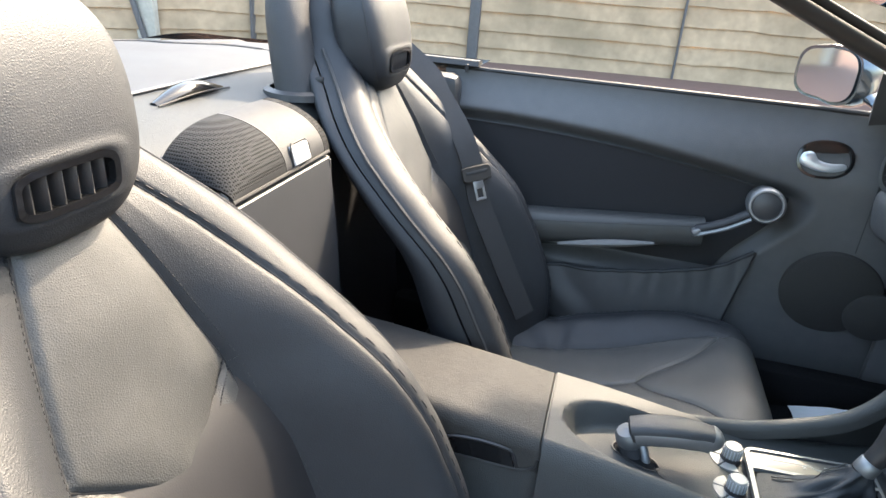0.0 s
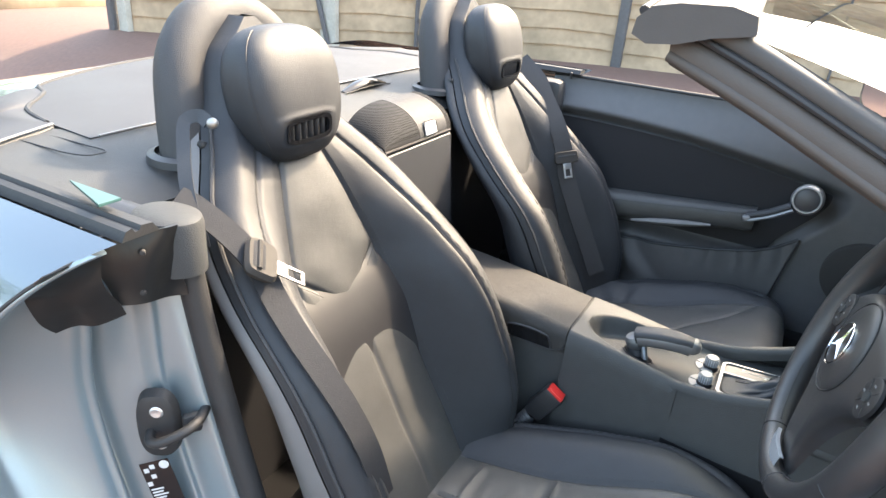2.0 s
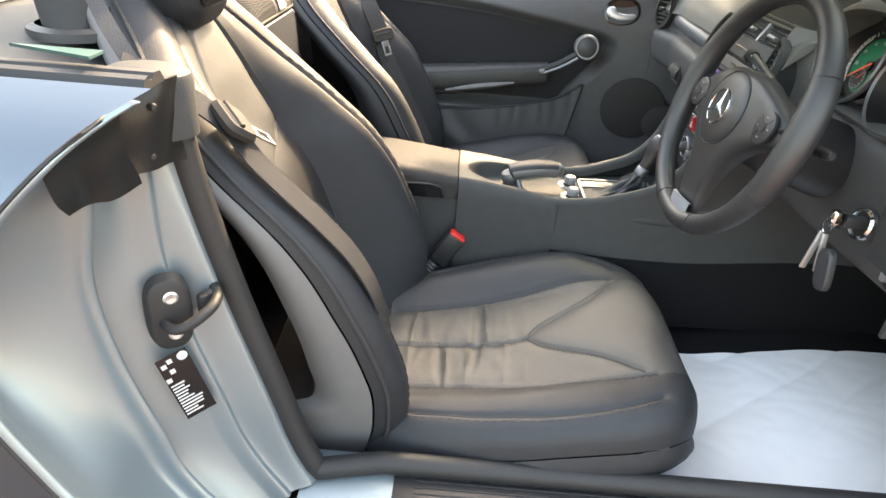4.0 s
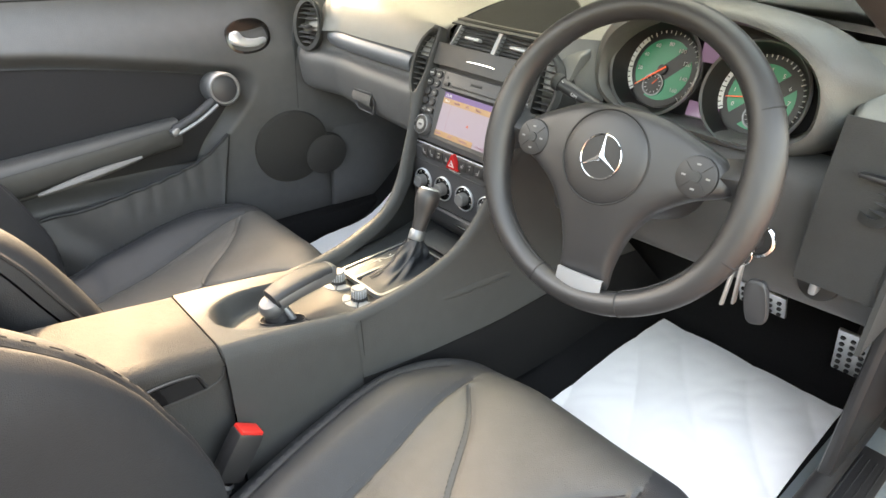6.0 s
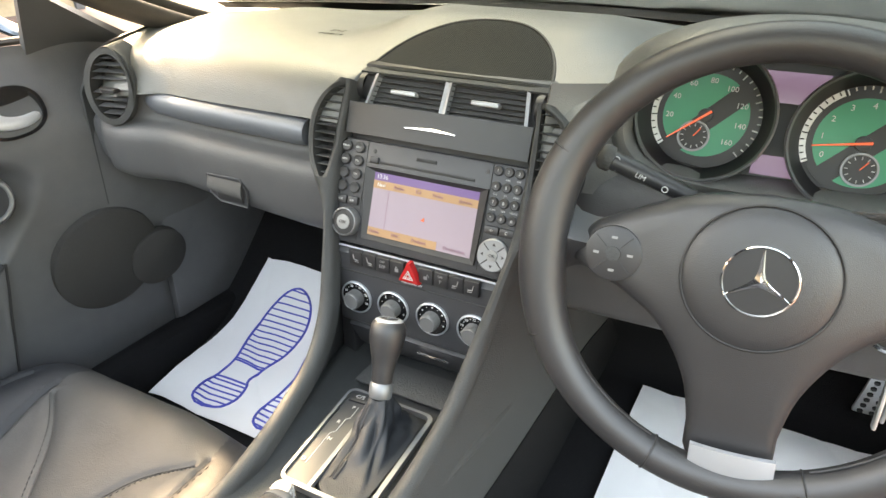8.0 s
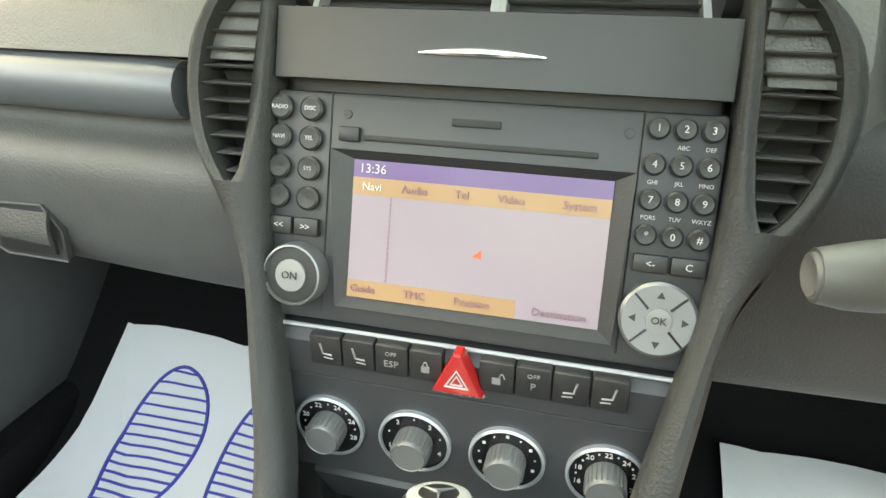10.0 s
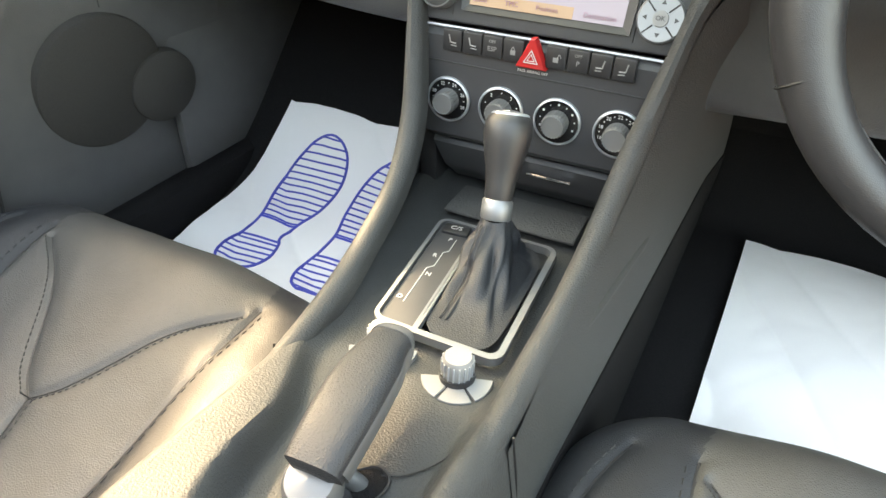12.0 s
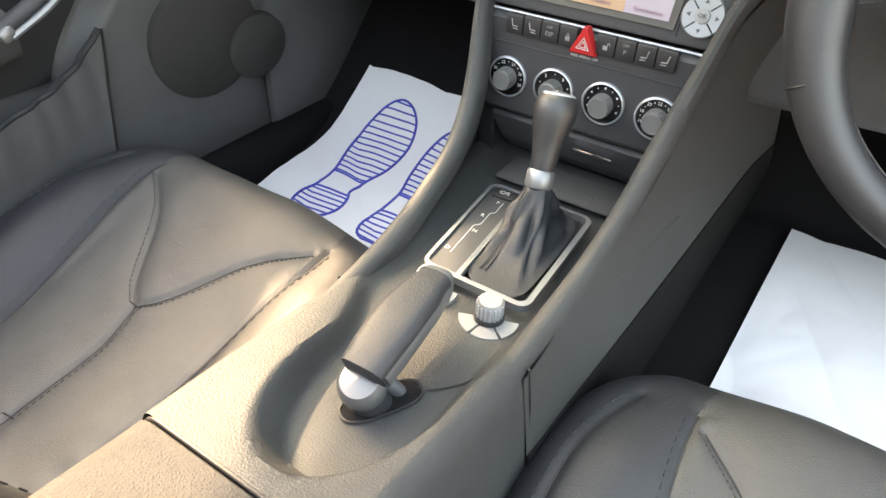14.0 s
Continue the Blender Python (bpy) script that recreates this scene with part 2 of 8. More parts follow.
def lathe(profile, at=(0, 0, 0), axis=(0, 0, 1), n=32):
    """Turns (radius, height) round the axis."""
    q = Vector(axis).normalized().to_track_quat("Z", "Y").to_matrix()
    rings = [[Vector(at) + q @ Vector((r * math.cos(2 * math.pi * k / n), r * math.sin(2 * math.pi * k / n), h)) for k in range(n)] for r, h in profile]
    return loft(rings, cap=False)


def plate(outline, o, u, v, depth, bevel=0.0):
    """A flat shape: outline in (u, v), raised by depth along u x v from o, with a small rounded edge."""
    o, u, v = Vector(o), Vector(u).normalized(), Vector(v).normalized()
    w = u.cross(v)
    c = Vector((sum(p[0] for p in outline), sum(p[1] for p in outline))) / len(outline)
    at = lambda k, h: [o + u * (c.x + (p[0] - c.x) * k) + v * (c.y + (p[1] - c.y) * k) + w * h for p in outline]
    size = max((Vector(p) - c).length for p in outline)
    k = 1 - bevel / size if size else 1
    return loft([at(1, 0), at(1, depth - (bevel if depth > 0 else -bevel) * 0.7), at(k, depth)] if bevel else [at(1, 0), at(1, depth)])


def oval(a, b, n=32, e=1.0, c=(0, 0)):
    out = []
    for i in range(n):
        t = 2 * math.pi * i / n
        x, y = math.cos(t), math.sin(t)
        out.append((c[0] + a * math.copysign(abs(x) ** e, x), c[1] + b * math.copysign(abs(y) ** e, y)))
    return out


def sheet(nu, nv, f, thick=0.0):
    """A grid of points f(i/nu, j/nv); thick gives it a back."""
    vs = [Vector(f(i / nu, j / nv)) for i in range(nu + 1) for j in range(nv + 1)]
    q = nv + 1
    fs = [[i * q + j, i * q + j + 1, (i + 1) * q + j + 1, (i + 1) * q + j] for i in range(nu) for j in range(nv)]
    if thick:
        nor = [Vector((0, 0, 0)) for _ in vs]
        for a, b, c, d in fs:
            k = (vs[c] - vs[a]).cross(vs[d] - vs[b])
            for i in (a, b, c, d):
                nor[i] += k
        m = len(vs)
        vs += [v - k.normalized() * thick for v, k in zip(vs, nor)]
        edge = [i * q for i in range(nu + 1)] + [nu * q + j for j in range(1, q)] + [i * q + nv for i in range(nu - 1, -1, -1)] + [j for j in range(nv - 1, 0, -1)]
        back = [[p + m for p in f_[::-1]] for f_ in fs]
        rim = [[a, b, b + m, a + m] for a, b in zip(edge, edge[1:] + edge[:1])]
        fs = fs + back + rim
    return vs, fs


def curve(pairs, x):
    """Smooth reading of a table of (x, value) pairs."""
    if x <= pairs[0][0]:
        return pairs[0][1]
    for i in range(len(pairs) - 1):
        (x0, a), (x1, b) = pairs[i], pairs[i + 1]
        if x <= x1:
            m0 = (b - pairs[i - 1][1]) / (x1 - pairs[i - 1][0]) if i else (b - a) / (x1 - x0)
            m1 = (pairs[i + 2][1] - a) / (pairs[i + 2][0] - x0) if i + 2 < len(pairs) else (b - a) / (x1 - x0)
            h, t = x1 - x0, (x - x0) / (x1 - x0)
            return (2 * t**3 - 3 * t**2 + 1) * a + (t**3 - 2 * t**2 + t) * h * m0 + (-2 * t**3 + 3 * t**2) * b + (t**3 - t**2) * h * m1
    return pairs[-1][1]


def spline(points, n):
    """n + 1 points along a smooth line through the given ones."""
    ps = [Vector(p) for p in points]
    d = [0.0]
    for a, b in zip(ps, ps[1:]):
        d.append(d[-1] + (b - a).length)
    tabs = [[(s, p[k]) for s, p in zip(d, ps)] for k in range(len(ps[0]))]
    return [Vector([curve(t, d[-1] * i / n) for t in tabs]) for i in range(n + 1)]


def writing(text, o, u, v, size, mat, parent, name="lettering", align="CENTER", rise=0.0006):
    """Raised letters with their middle at o, along u, upright along v."""
    cu = bpy.data.curves.new(name, "FONT")
    cu.body, cu.size, cu.align_x, cu.align_y, cu.extrude, cu.resolution_u = text, size, align, "CENTER", 0.0002, 2
    tmp = bpy.data.objects.new("tmp", cu)
    me = bpy.data.meshes.new_from_object(tmp)
    u, v = Vector(u).normalized(), Vector(v).normalized()
    w = u.cross(v)
    geo = ([Vector(o) + u * p.co.x + v * p.co.y + w * (p.co.z + rise) for p in me.vertices], [list(f.vertices) for f in me.polygons])
    bpy.data.objects.remove(tmp)
    bpy.data.curves.remove(cu)
    bpy.data.meshes.remove(me)
    return part(name, geo, mat, parent, smooth=0)

# ---- ground, fence ----
def paving_material():
    m = material("red_block_paving", (0.115, 0.068, 0.054), 0.85, vary=0.25, scale=30, bump=0.5, bump_scale=60, stain=0.4, stain_scale=1.2, tint=(0.10, 0.073, 0.062))
    return m


PAVING = paving_material()
FENCE_WOOD = material("weathered_fence_wood", (0.37, 0.275, 0.18), 0.85, vary=0.35, scale=14, bump=0.6, bump_scale=120, stain=0.75, stain_scale=2.2, tint=(0.20, 0.155, 0.10))
CONCRETE = material("concrete", (0.44, 0.43, 0.38), 0.9, vary=0.2, bump=0.4, bump_scale=200, stain=0.4)
POST_DARK = material("dark_post", (0.10, 0.10, 0.105), 0.75, vary=0.2, bump=0.3, bump_scale=200)
GRAVEL = material("yellow_gravel", (0.42, 0.34, 0.22), 0.9, vary=0.35, scale=60, bump=0.7, bump_scale=90, stain=0.3)
LEAF = material("shrub_leaf", (0.10, 0.16, 0.035), 0.6, vary=0.4, scale=20)


def ground_height(x, y):
    """Level under the car, rising in a bank to the fence foot."""
    return 0.43 * smooth(1.15, 2.7, -x) if x < 0 else 0.0


def smooth(a, b, x):
    t = min(1, max(0, (x - a) / (b - a)))
    return t * t * (3 - 2 * t)


def far(t):
    return math.copysign(abs(t) ** 3 * 400 + abs(t) * 12, t)


ground = part("ground", sheet(120, 120, lambda i, j: (far(2 * i - 1), far(2 * j - 1), ground_height(far(2 * i - 1), far(2 * j - 1)))), PAVING)
tagged(ground, "red block paved drive, banked up towards the fence", "ground", kind="structure")

# ---- seats ----
def mirror_lines(lines):
    return lines + [[(-u, z) for u, z in ln] for ln in lines if any(abs(u) > 1e-6 for u, z in ln)]


BACK_HALF = [(0.36, 0.210), (0.45, 0.232), (0.60, 0.248), (0.72, 0.248), (0.80, 0.240), (0.88, 0.216), (0.93, 0.186), (0.97, 0.150), (1.005, 0.120), (1.04, 0.100), (1.07, 0.088), (1.10, 0.070), (1.12, 0.045), (1.145, 0.012)]
BACK_LINE = [(0.36, 0.045), (0.45, 0.000), (0.55, -0.058), (0.65, -0.112), (0.727, -0.152), (0.815, -0.192), (0.90, -0.228), (0.96, -0.255), (1.02, -0.300), (1.08, -0.330), (1.145, -0.350)]
BACK_WING = [(0.36, 0.020), (0.45, 0.080), (0.53, 0.120), (0.64, 0.138), (0.74, 0.130), (0.82, 0.082), (0.90, 0.034), (0.97, 0.008), (1.145, 0.0)]
BACK_SEAMS = mirror_lines([
    [(0.27, 0.99), (0.31, 0.92), (0.36, 0.85), (0.40, 0.795)],
    [(0.40, 0.795), (0.27, 0.772), (0.14, 0.747), (0.0, 0.720)],
    [(0.40, 0.795), (0.41, 0.74), (0.45, 0.62), (0.48, 0.50), (0.50, 0.42)],
    [(0.52, 1.00), (0.66, 0.92), (0.76, 0.82), (0.80, 0.70), (0.81, 0.55), (0.80, 0.42)],
])

CUSH_HALF = [(0.02, 0.220), (0.10, 0.245), (0.25, 0.264), (0.38, 0.264), (0.46, 0.250), (0.505, 0.222), (0.53, 0.182), (0.54, 0.13)]
CUSH_TOP = [(0.02, 0.415), (0.12, 0.425), (0.27, 0.455), (0.40, 0.500), (0.47, 0.520), (0.51, 0.515), (0.53, 0.490), (0.54, 0.44)]
CUSH_WING = [(0.02, 0.020), (0.15, 0.034), (0.28, 0.037), (0.36, 0.027), (0.42, 0.014), (0.48, 0.003), (0.54, 0.0)]
CUSH_SEAMS = mirror_lines([
    [(0.47, 0.03), (0.46, 0.15), (0.50, 0.28), (0.56, 0.40), (0.595, 0.465)],
    [(0.0, 0.275), (0.10, 0.30), (0.32, 0.395), (0.54, 0.448)],
    [(0.82, 0.05), (0.85, 0.20), (0.86, 0.35), (0.80, 0.46)],
]) + [[(0.0, 0.275), (0.03, 0.22), (0.0, 0.12), (0.0, 0.03)]]


def near_line(p, lines):
    best = 9.0
    for ln in lines:
        for a, b in zip(ln, ln[1:]):
            d = b - a
            k = d.length_squared
            s = max(0, min(1, (p - a).dot(d) / k)) if k else 0
            best = min(best, (p - a - d * s).length)
    return best


def seam_field(nu, nv, half, lo, hi, lines):
    """Distance of each grid point to the nearest seam, and to its nearest place."""
    v = np.linspace(lo, hi, nv + 1)
    hw = np.array([curve(half, q) for q in v])
    u = np.linspace(-1, 1, nu + 1)
    gx, gy = u[:, None] * hw[None, :], np.repeat(v[None, :], nu + 1, 0)
    best = np.full(gx.shape, 9.0)
    for ln in lines:
        for a, b in zip(ln, ln[1:]):
            dx, dy = b.x - a.x, b.y - a.y
            k = dx * dx + dy * dy
            if k < 1e-12:
                continue
            s = np.clip(((gx - a.x) * dx + (gy - a.y) * dy) / k, 0, 1)
            best = np.minimum(best, np.hypot(gx - a.x - s * dx, gy - a.y - s * dy))
    return best


def grooves(seams, half):
    """Seams in metres across and along."""
    return [[Vector((q.x * curve(half, q.y), q.y)) for q in spline(ln, 14)] for ln in seams]


PANEL_EDGE = [(0.42, 0.50), (0.50, 0.48), (0.62, 0.45), (0.74, 0.41), (0.795, 0.40), (0.85, 0.36), (0.92, 0.31), (0.99, 0.27), (1.145, 0.27)]


def wing_rise(a, start):
    """How far a side bolster has risen: it breaks at the seam and levels out at its crest."""
    t = min(1.0, max(0.0, (a - start) / (0.82 - start)))
    return 0.42 * math.sin(math.pi / 2 * t) + 0.58 * smooth(0, 1, t)


def back_point(sx, lines, u, z, lift=0.0, field=None):
    hw, a = curve(BACK_HALF, z), abs(u)
    x = hw * u
    y = curve(BACK_LINE, z) + curve(BACK_WING, z) * wing_rise(a, curve(PANEL_EDGE, z)) + 0.002 * (1 - smooth(0, 0.5, a)) * smooth(0.4, 0.55, z) * (1 - smooth(0.62, 0.75, z))
    if a > 0.82:
        t = (a - 0.82) / 0.18
        y -= 0.05 * (1 - math.sqrt(max(0, 1 - t * t)))
    y -= 0.0042 * math.exp(-(x / 0.0065) ** 2) * smooth(0.40, 0.46, z) * (1 - smooth(0.66, 0.722, z))
    y += 0.003 * noise.noise(Vector((x * 14 + sx * 30, z * 14, 2)))
    if lines or field is not None:
        d = near_line(Vector((x, z)), lines) if field is None else field
        y += 0.0034 * (1 - math.exp(-(d / 0.020) ** 2)) - 0.0050 * math.exp(-(d / 0.0038) ** 2)
    return Vector((sx + x, y + lift, z))


def cushion_point(sx, lines, u, y, worn, lift=0.0, field=None):
    hw, a = curve(CUSH_HALF, y), abs(u)
    x = hw * u
    z = curve(CUSH_TOP, y) + curve(CUSH_WING, y) * smooth(0.42, 0.74, a)
    if a > 0.80:
        t = (a - 0.80) / 0.20
        z -= 0.055 * (1 - math.sqrt(max(0, 1 - t * t)))
    z += 0.0025 * noise.noise(Vector((x * 12 + sx * 9, y * 12, 5)))
    if worn:
        g = math.exp(-((y - 0.155) / 0.095) ** 4) * (1 - smooth(0.20, 0.62, a))
        ph = 2 * math.pi * y / 0.034 + 1.6 * noise.noise(Vector((x * 9, y * 6, 1))) + (0.9 if x > 0 else 0)
        mk = smooth(-0.25, 0.35, noise.noise(Vector((x * 7 + (3 if x > 0 else 0), y * 24, 8))))
        z += g * 0.0040 * (1 - 2 * abs(math.sin(ph / 2)) ** 0.7) * mk
        z += g * 0.0012 * noise.noise(Vector((x * 26, y * 60, 3)))
    else:
        g = math.exp(-((y - 0.10) / 0.05) ** 2) * smooth(0.3, 0.6, a)
        z += g * 0.004 * math.sin(95 * y + 5 * noise.noise(Vector((x * 12, y * 9, 1))))
    if lines or field is not None:
        d = near_line(Vector((x, y)), lines) if field is None else field
        z += 0.0030 * (1 - math.exp(-(d / 0.016) ** 2)) - 0.0034 * math.exp(-(d / 0.0036) ** 2)
    return Vector((sx + x, y, z + lift))


def stitches(pts, r=0.0008, gap=3):
    """A row of short stitches along a fine line of points."""
    return join(*[tube(pts[k:k + 3], r, 4) for k in range(0, len(pts) - 3, gap + 1)])


def divide(geo, inside):
    """Parts a cover along a seam: the faces whose middle lies inside, and the rest."""
    out = ([], {}, []), ([], {}, [])
    for f in geo[1]:
        mid = sum((Vector(geo[0][q]) for q in f), Vector()) / len(f)
        vs, seen, fs = out[0 if inside(mid) else 1]
        for q in f:
            if q not in seen:
                seen[q] = len(vs)
                vs.append(geo[0][q])
        fs.append([seen[q] for q in f])
    return [(vs, fs) for vs, seen, fs in out]


CUSH_EDGE = [(0.03, 0.47), (0.15, 0.46), (0.28, 0.50), (0.40, 0.56), (0.465, 0.595), (0.54, 0.66)]
BACK_DEPTH = [(0.36, 0.17), (0.455, 0.165), (0.470, 0.125), (0.485, 0.090), (0.55, 0.080), (0.65, 0.066), (0.80, 0.046), (0.90, 0.032), (1.145, 0.026)]


def sports_seat(sx, label, worn, drop=0.0):
    seat = thing("sports_seat", (sx, 0.15, 0.33), label, "car seat", "car seats")
    dn = lambda g: moved(g, Matrix.Translation((0, 0, drop)))
    short = 0.35 if worn else 1.0
    inner = 0.024 if worn else 0.026
    def cd(g):
        """The cushion falls away at the front, most beside the console."""
        return [Vector((v.x, v.y - 0.028 * short * smooth(0.26, 0.52, v.y), v.z + drop - 0.012 * short * smooth(0.26, 0.50, v.y) - inner * smooth(0.34, 0.52, v.y) * smooth(0.04, 0.22, (v.x - sx) * (-1 if worn else 1)))) for v in g[0]], g[1]
    # backrest cover
    lines = grooves(BACK_SEAMS, BACK_HALF)
    nu, nz = 170, 220
    fld = seam_field(nu, nz, BACK_HALF, 0.36, 1.145, lines)
    cover = sheet(nu, nz, lambda i, j: back_point(sx, None, 2 * i - 1, 0.36 + 0.785 * j, 0, fld[round(i * nu), round(j * nz)]))
    middle, sides = divide(cover, lambda p: abs(p.x - sx) < curve(PANEL_EDGE, p.z) * curve(BACK_HALF, p.z) and p.z < 0.99)
    part("backrest", dn(sides), LEATHER, seat, "black leather backrest bolsters")
    part("backrest_panel", dn(middle), LEATHER_PALE, seat, "dark grey leather middle panels with a pointed insert")
    # shell behind the cover, grey flanks
    def flank(side):
        def f(i, j):
            z = 0.36 + 0.785 * j
            e = back_point(sx, None, side, z)
            hw = curve(BACK_HALF, z)
            dep = curve(BACK_DEPTH, z)
            return e + Vector((-side * 0.06 * hw * i**3 + side * 0.006 * math.sin(math.pi * i), -dep * i, 0))
        return sheet(8, 110, f)
    for side in (1, -1):
        outer = side * sx > 0
        part("side_panel", dn(flank(side)), SIDE_GREY if outer else LEATHER, seat, "plain grey vinyl flank of the backrest" if outer else "black leather flank beside the console")
        edge = [back_point(sx, None, side * 0.985, 0.40 + 0.62 * k / 30) + Vector((side * 0.002, 0.004, 0)) for k in range(31)]
        part("piping", dn(tube(edge, 0.0032, 6)), LEATHER_GREY, seat)
    def rear(i, j):
        z = 0.36 + 0.785 * j
        hw = curve(BACK_HALF, z) * 0.94
        dep = curve(BACK_DEPTH, z)
        y = back_point(sx, None, 1, z).y - dep
        return Vector((sx + hw * (2 * i - 1), y - 0.02 * (1 - (2 * i - 1) ** 2), z))
    part("rear_panel", dn(sheet(12, 110, rear)), PLASTIC_DARK, seat)
    for ln in BACK_SEAMS:
        for off in (0.008,):
            pts = [back_point(sx, lines, q.x + off / 0.23 * (1 if q.x >= 0 else -1), q.y, 0.0002) for q in spline(ln, 150)]
            part("stitching", dn(stitches(pts)), RUBBER, seat)
        part("seam", dn(tube([back_point(sx, lines, q.x, q.y, 0.0002) for q in spline(ln, 60)], 0.0011, 6)), RUBBER, seat)
    # cushion
    clines = grooves(CUSH_SEAMS, CUSH_HALF)
    cfld = seam_field(170, 180, CUSH_HALF, 0.02, 0.54, clines)
    cover = sheet(170, 180, lambda i, j: cushion_point(sx, None, 2 * i - 1, 0.02 + 0.52 * j, worn, 0, cfld[round(i * 170), round(j * 180)]))
    middle, sides = divide(cover, lambda p: abs(p.x - sx) < curve(CUSH_EDGE, p.y) * curve(CUSH_HALF, p.y))
    part("cushion", cd(sides), LEATHER, seat, "black leather cushion bolsters")
    part("cushion_panel", cd(middle), LEATHER_PALE, seat, "dark grey leather seat panel, creased from use" if worn else "smooth dark grey leather seat panel")
    def skirt(i, j):
        a = 2 * math.pi * i
        s = i * 3
        if s < 1:
            e = cushion_point(sx, None, -1, 0.02 + 0.52 * s, False)
        elif s < 2:
            e = cushion_point(sx, None, 2 * (s - 1) - 1, 0.54, False)
        else:
            e = cushion_point(sx, None, 1, 0.54 - 0.52 * (s - 2), False)
        c = Vector((sx, 0.28, e.z))
        out = Vector((e.x - sx, (e.y - 0.28) * 0.8, 0)).normalized()
        zlow = 0.352 + 0.03 * smooth(0.3, 0.54, e.y)
        return Vector((e.x, e.y, e.z + (zlow - e.z) * j)) + out * (0.010 * math.sin(math.pi * min(1, j * 1.4)) - 0.02 * j * j)
    part("cushion_skirt", cd(sheet(90, 8, skirt)), LEATHER, seat)
    part("side_trim", dn(block((0.014, 0.44, 0.062), (sx + math.copysign(0.272, sx), 0.262, 0.368), 0.005)), PLASTIC_DARK, seat, "black plastic trim along the cushion's foot")
    part("seat_base", dn(block((0.40, 0.40, 0.05), (sx, 0.25, 0.345), 0.012)), PLASTIC_DARK, seat)
    for ln in CUSH_SEAMS:
        pts = [cushion_point(sx, clines, q.x + 0.008 / 0.24 * (1 if q.x >= 0 else -1), q.y, worn, 0.0003) for q in spline(ln, 130)]
        part("stitching", cd(stitches(pts)), RUBBER, seat)
        part("seam", cd(tube([cushion_point(sx, clines, q.x, q.y, worn, 0.0002) for q in spline(ln, 60)], 0.0011, 6)), RUBBER, seat)
    # headrest
    hc, ha, hb, hd = Vector((sx + 0.004, -0.284, 1.043)), 0.104, 0.056, 0.098
    tilt = Matrix.Rotation(radians(12), 3, "X")
    VX, VZ = 0.0105, -0.052
    rings = []
    nr, nk = 96, 168
    for i in range(nr + 1):
        f = -math.pi / 2 + math.pi * i / nr
        cz, rz = math.copysign(abs(math.sin(f)) ** 0.85, f), abs(math.cos(f)) ** (0.72 if f > 0 else 0.60)
        row = []
        for k in range(nk):
            a = 2 * math.pi * k / nk
            x = math.copysign(abs(math.cos(a)) ** 0.50, math.cos(a)) * ha * (0.93 + 0.07 * cz)
            y = math.copysign(abs(math.sin(a)) ** 0.62, math.sin(a)) * (hb if math.sin(a) > 0 else 0.036)
            q = Vector((x * rz, y * rz, cz * hd))
            if y > 0:
                e = (abs((q.x - VX) / 0.0455) ** 4.5 + abs((q.z - VZ) / 0.0170) ** 4.5) ** (1 / 4.5)
                q.y += 0.002 * math.exp(-((e - 1.25) / 0.22) ** 2) - 0.016 * (1 - smooth(0.88, 1.0, e))
            row.append(hc + tilt @ q)
        rings.append(row)
    head = part("headrest", dn(loft(rings)), LEATHER, seat, "padded black leather headrest with an air vent", smooth=60)
    for k in (12, 72):
        pts = [rings[i][k] + (rings[i][k] - hc).normalized() * 0.0006 for i in range(21, 85)]
        part("stitching", dn(stitches(pts, 0.0008, 1)), RUBBER, head)
    def face(x, z, h):
        """A place on the front of the headrest, h proud of it."""
        cz = z / hd
        cf = math.sqrt(max(0.0, 1 - abs(cz) ** (2 / 0.85)))
        rz = cf ** (0.72 if z > 0 else 0.60)
        ca = min(1.0, abs(x) / (ha * (0.93 + 0.07 * cz) * rz)) ** (1 / 0.50)
        return hc + tilt @ Vector((x, math.sqrt(1 - ca * ca) ** 0.62 * hb * rz + h, z))
    outer, inner = oval(0.0465, 0.0180, 56, 0.44, (VX, VZ)), oval(0.0415, 0.0128, 56, 0.44, (VX, VZ))
    vent = part("vent_frame", dn(loft([[face(x, z, h) for x, z in o_] for o_, h in ((outer, -0.006), (outer, 0.004), (inner, 0.003), (inner, -0.013))], cap=False)), GLOSS_BLACK, head, "black plastic air vent frame")
    part("vent_back", dn(loft([[face(x, z, h) for x, z in inner] for h in (-0.0125, -0.0135)])), RUBBER, head)
    for k in range(6):
        x = VX - 0.0335 + 0.0134 * k
        part("louvre", dn(block((0.0020, 0.011, 0.026), face(x, VZ, -0.007), 0.0005, Matrix.Rotation(radians(22), 4, "Z"))), PLASTIC_DARK, head)
    return seat


driver_seat = sports_seat(0.362, "black leather sports seat with creased cushion, beside the open door", True)
passenger_seat = sports_seat(-0.362, "black leather sports seat with smooth cushion, beside the closed door", False, 0.008)

# ---- centre console ----
CX = -0.006   # middle of the console and the centre stack
TOP_Z = [(-0.22, 0.668), (-0.10, 0.658), (0.05, 0.642), (0.128, 0.632), (0.20, 0.624), (0.28, 0.612), (0.34, 0.603), (0.42, 0.592), (0.52, 0.592), (0.62, 0.600)]
TOP_HALF = [(-0.22, 0.073), (0.0, 0.075), (0.128, 0.077), (0.25, 0.080), (0.35, 0.083), (0.45, 0.093), (0.52, 0.104), (0.62, 0.118)]
console = thing("centre_console", (CX, 0.2, 0.33), "black soft-touch centre console between the two seats", "centre console")


def zt_of(y):
    return curve(TOP_Z, y)


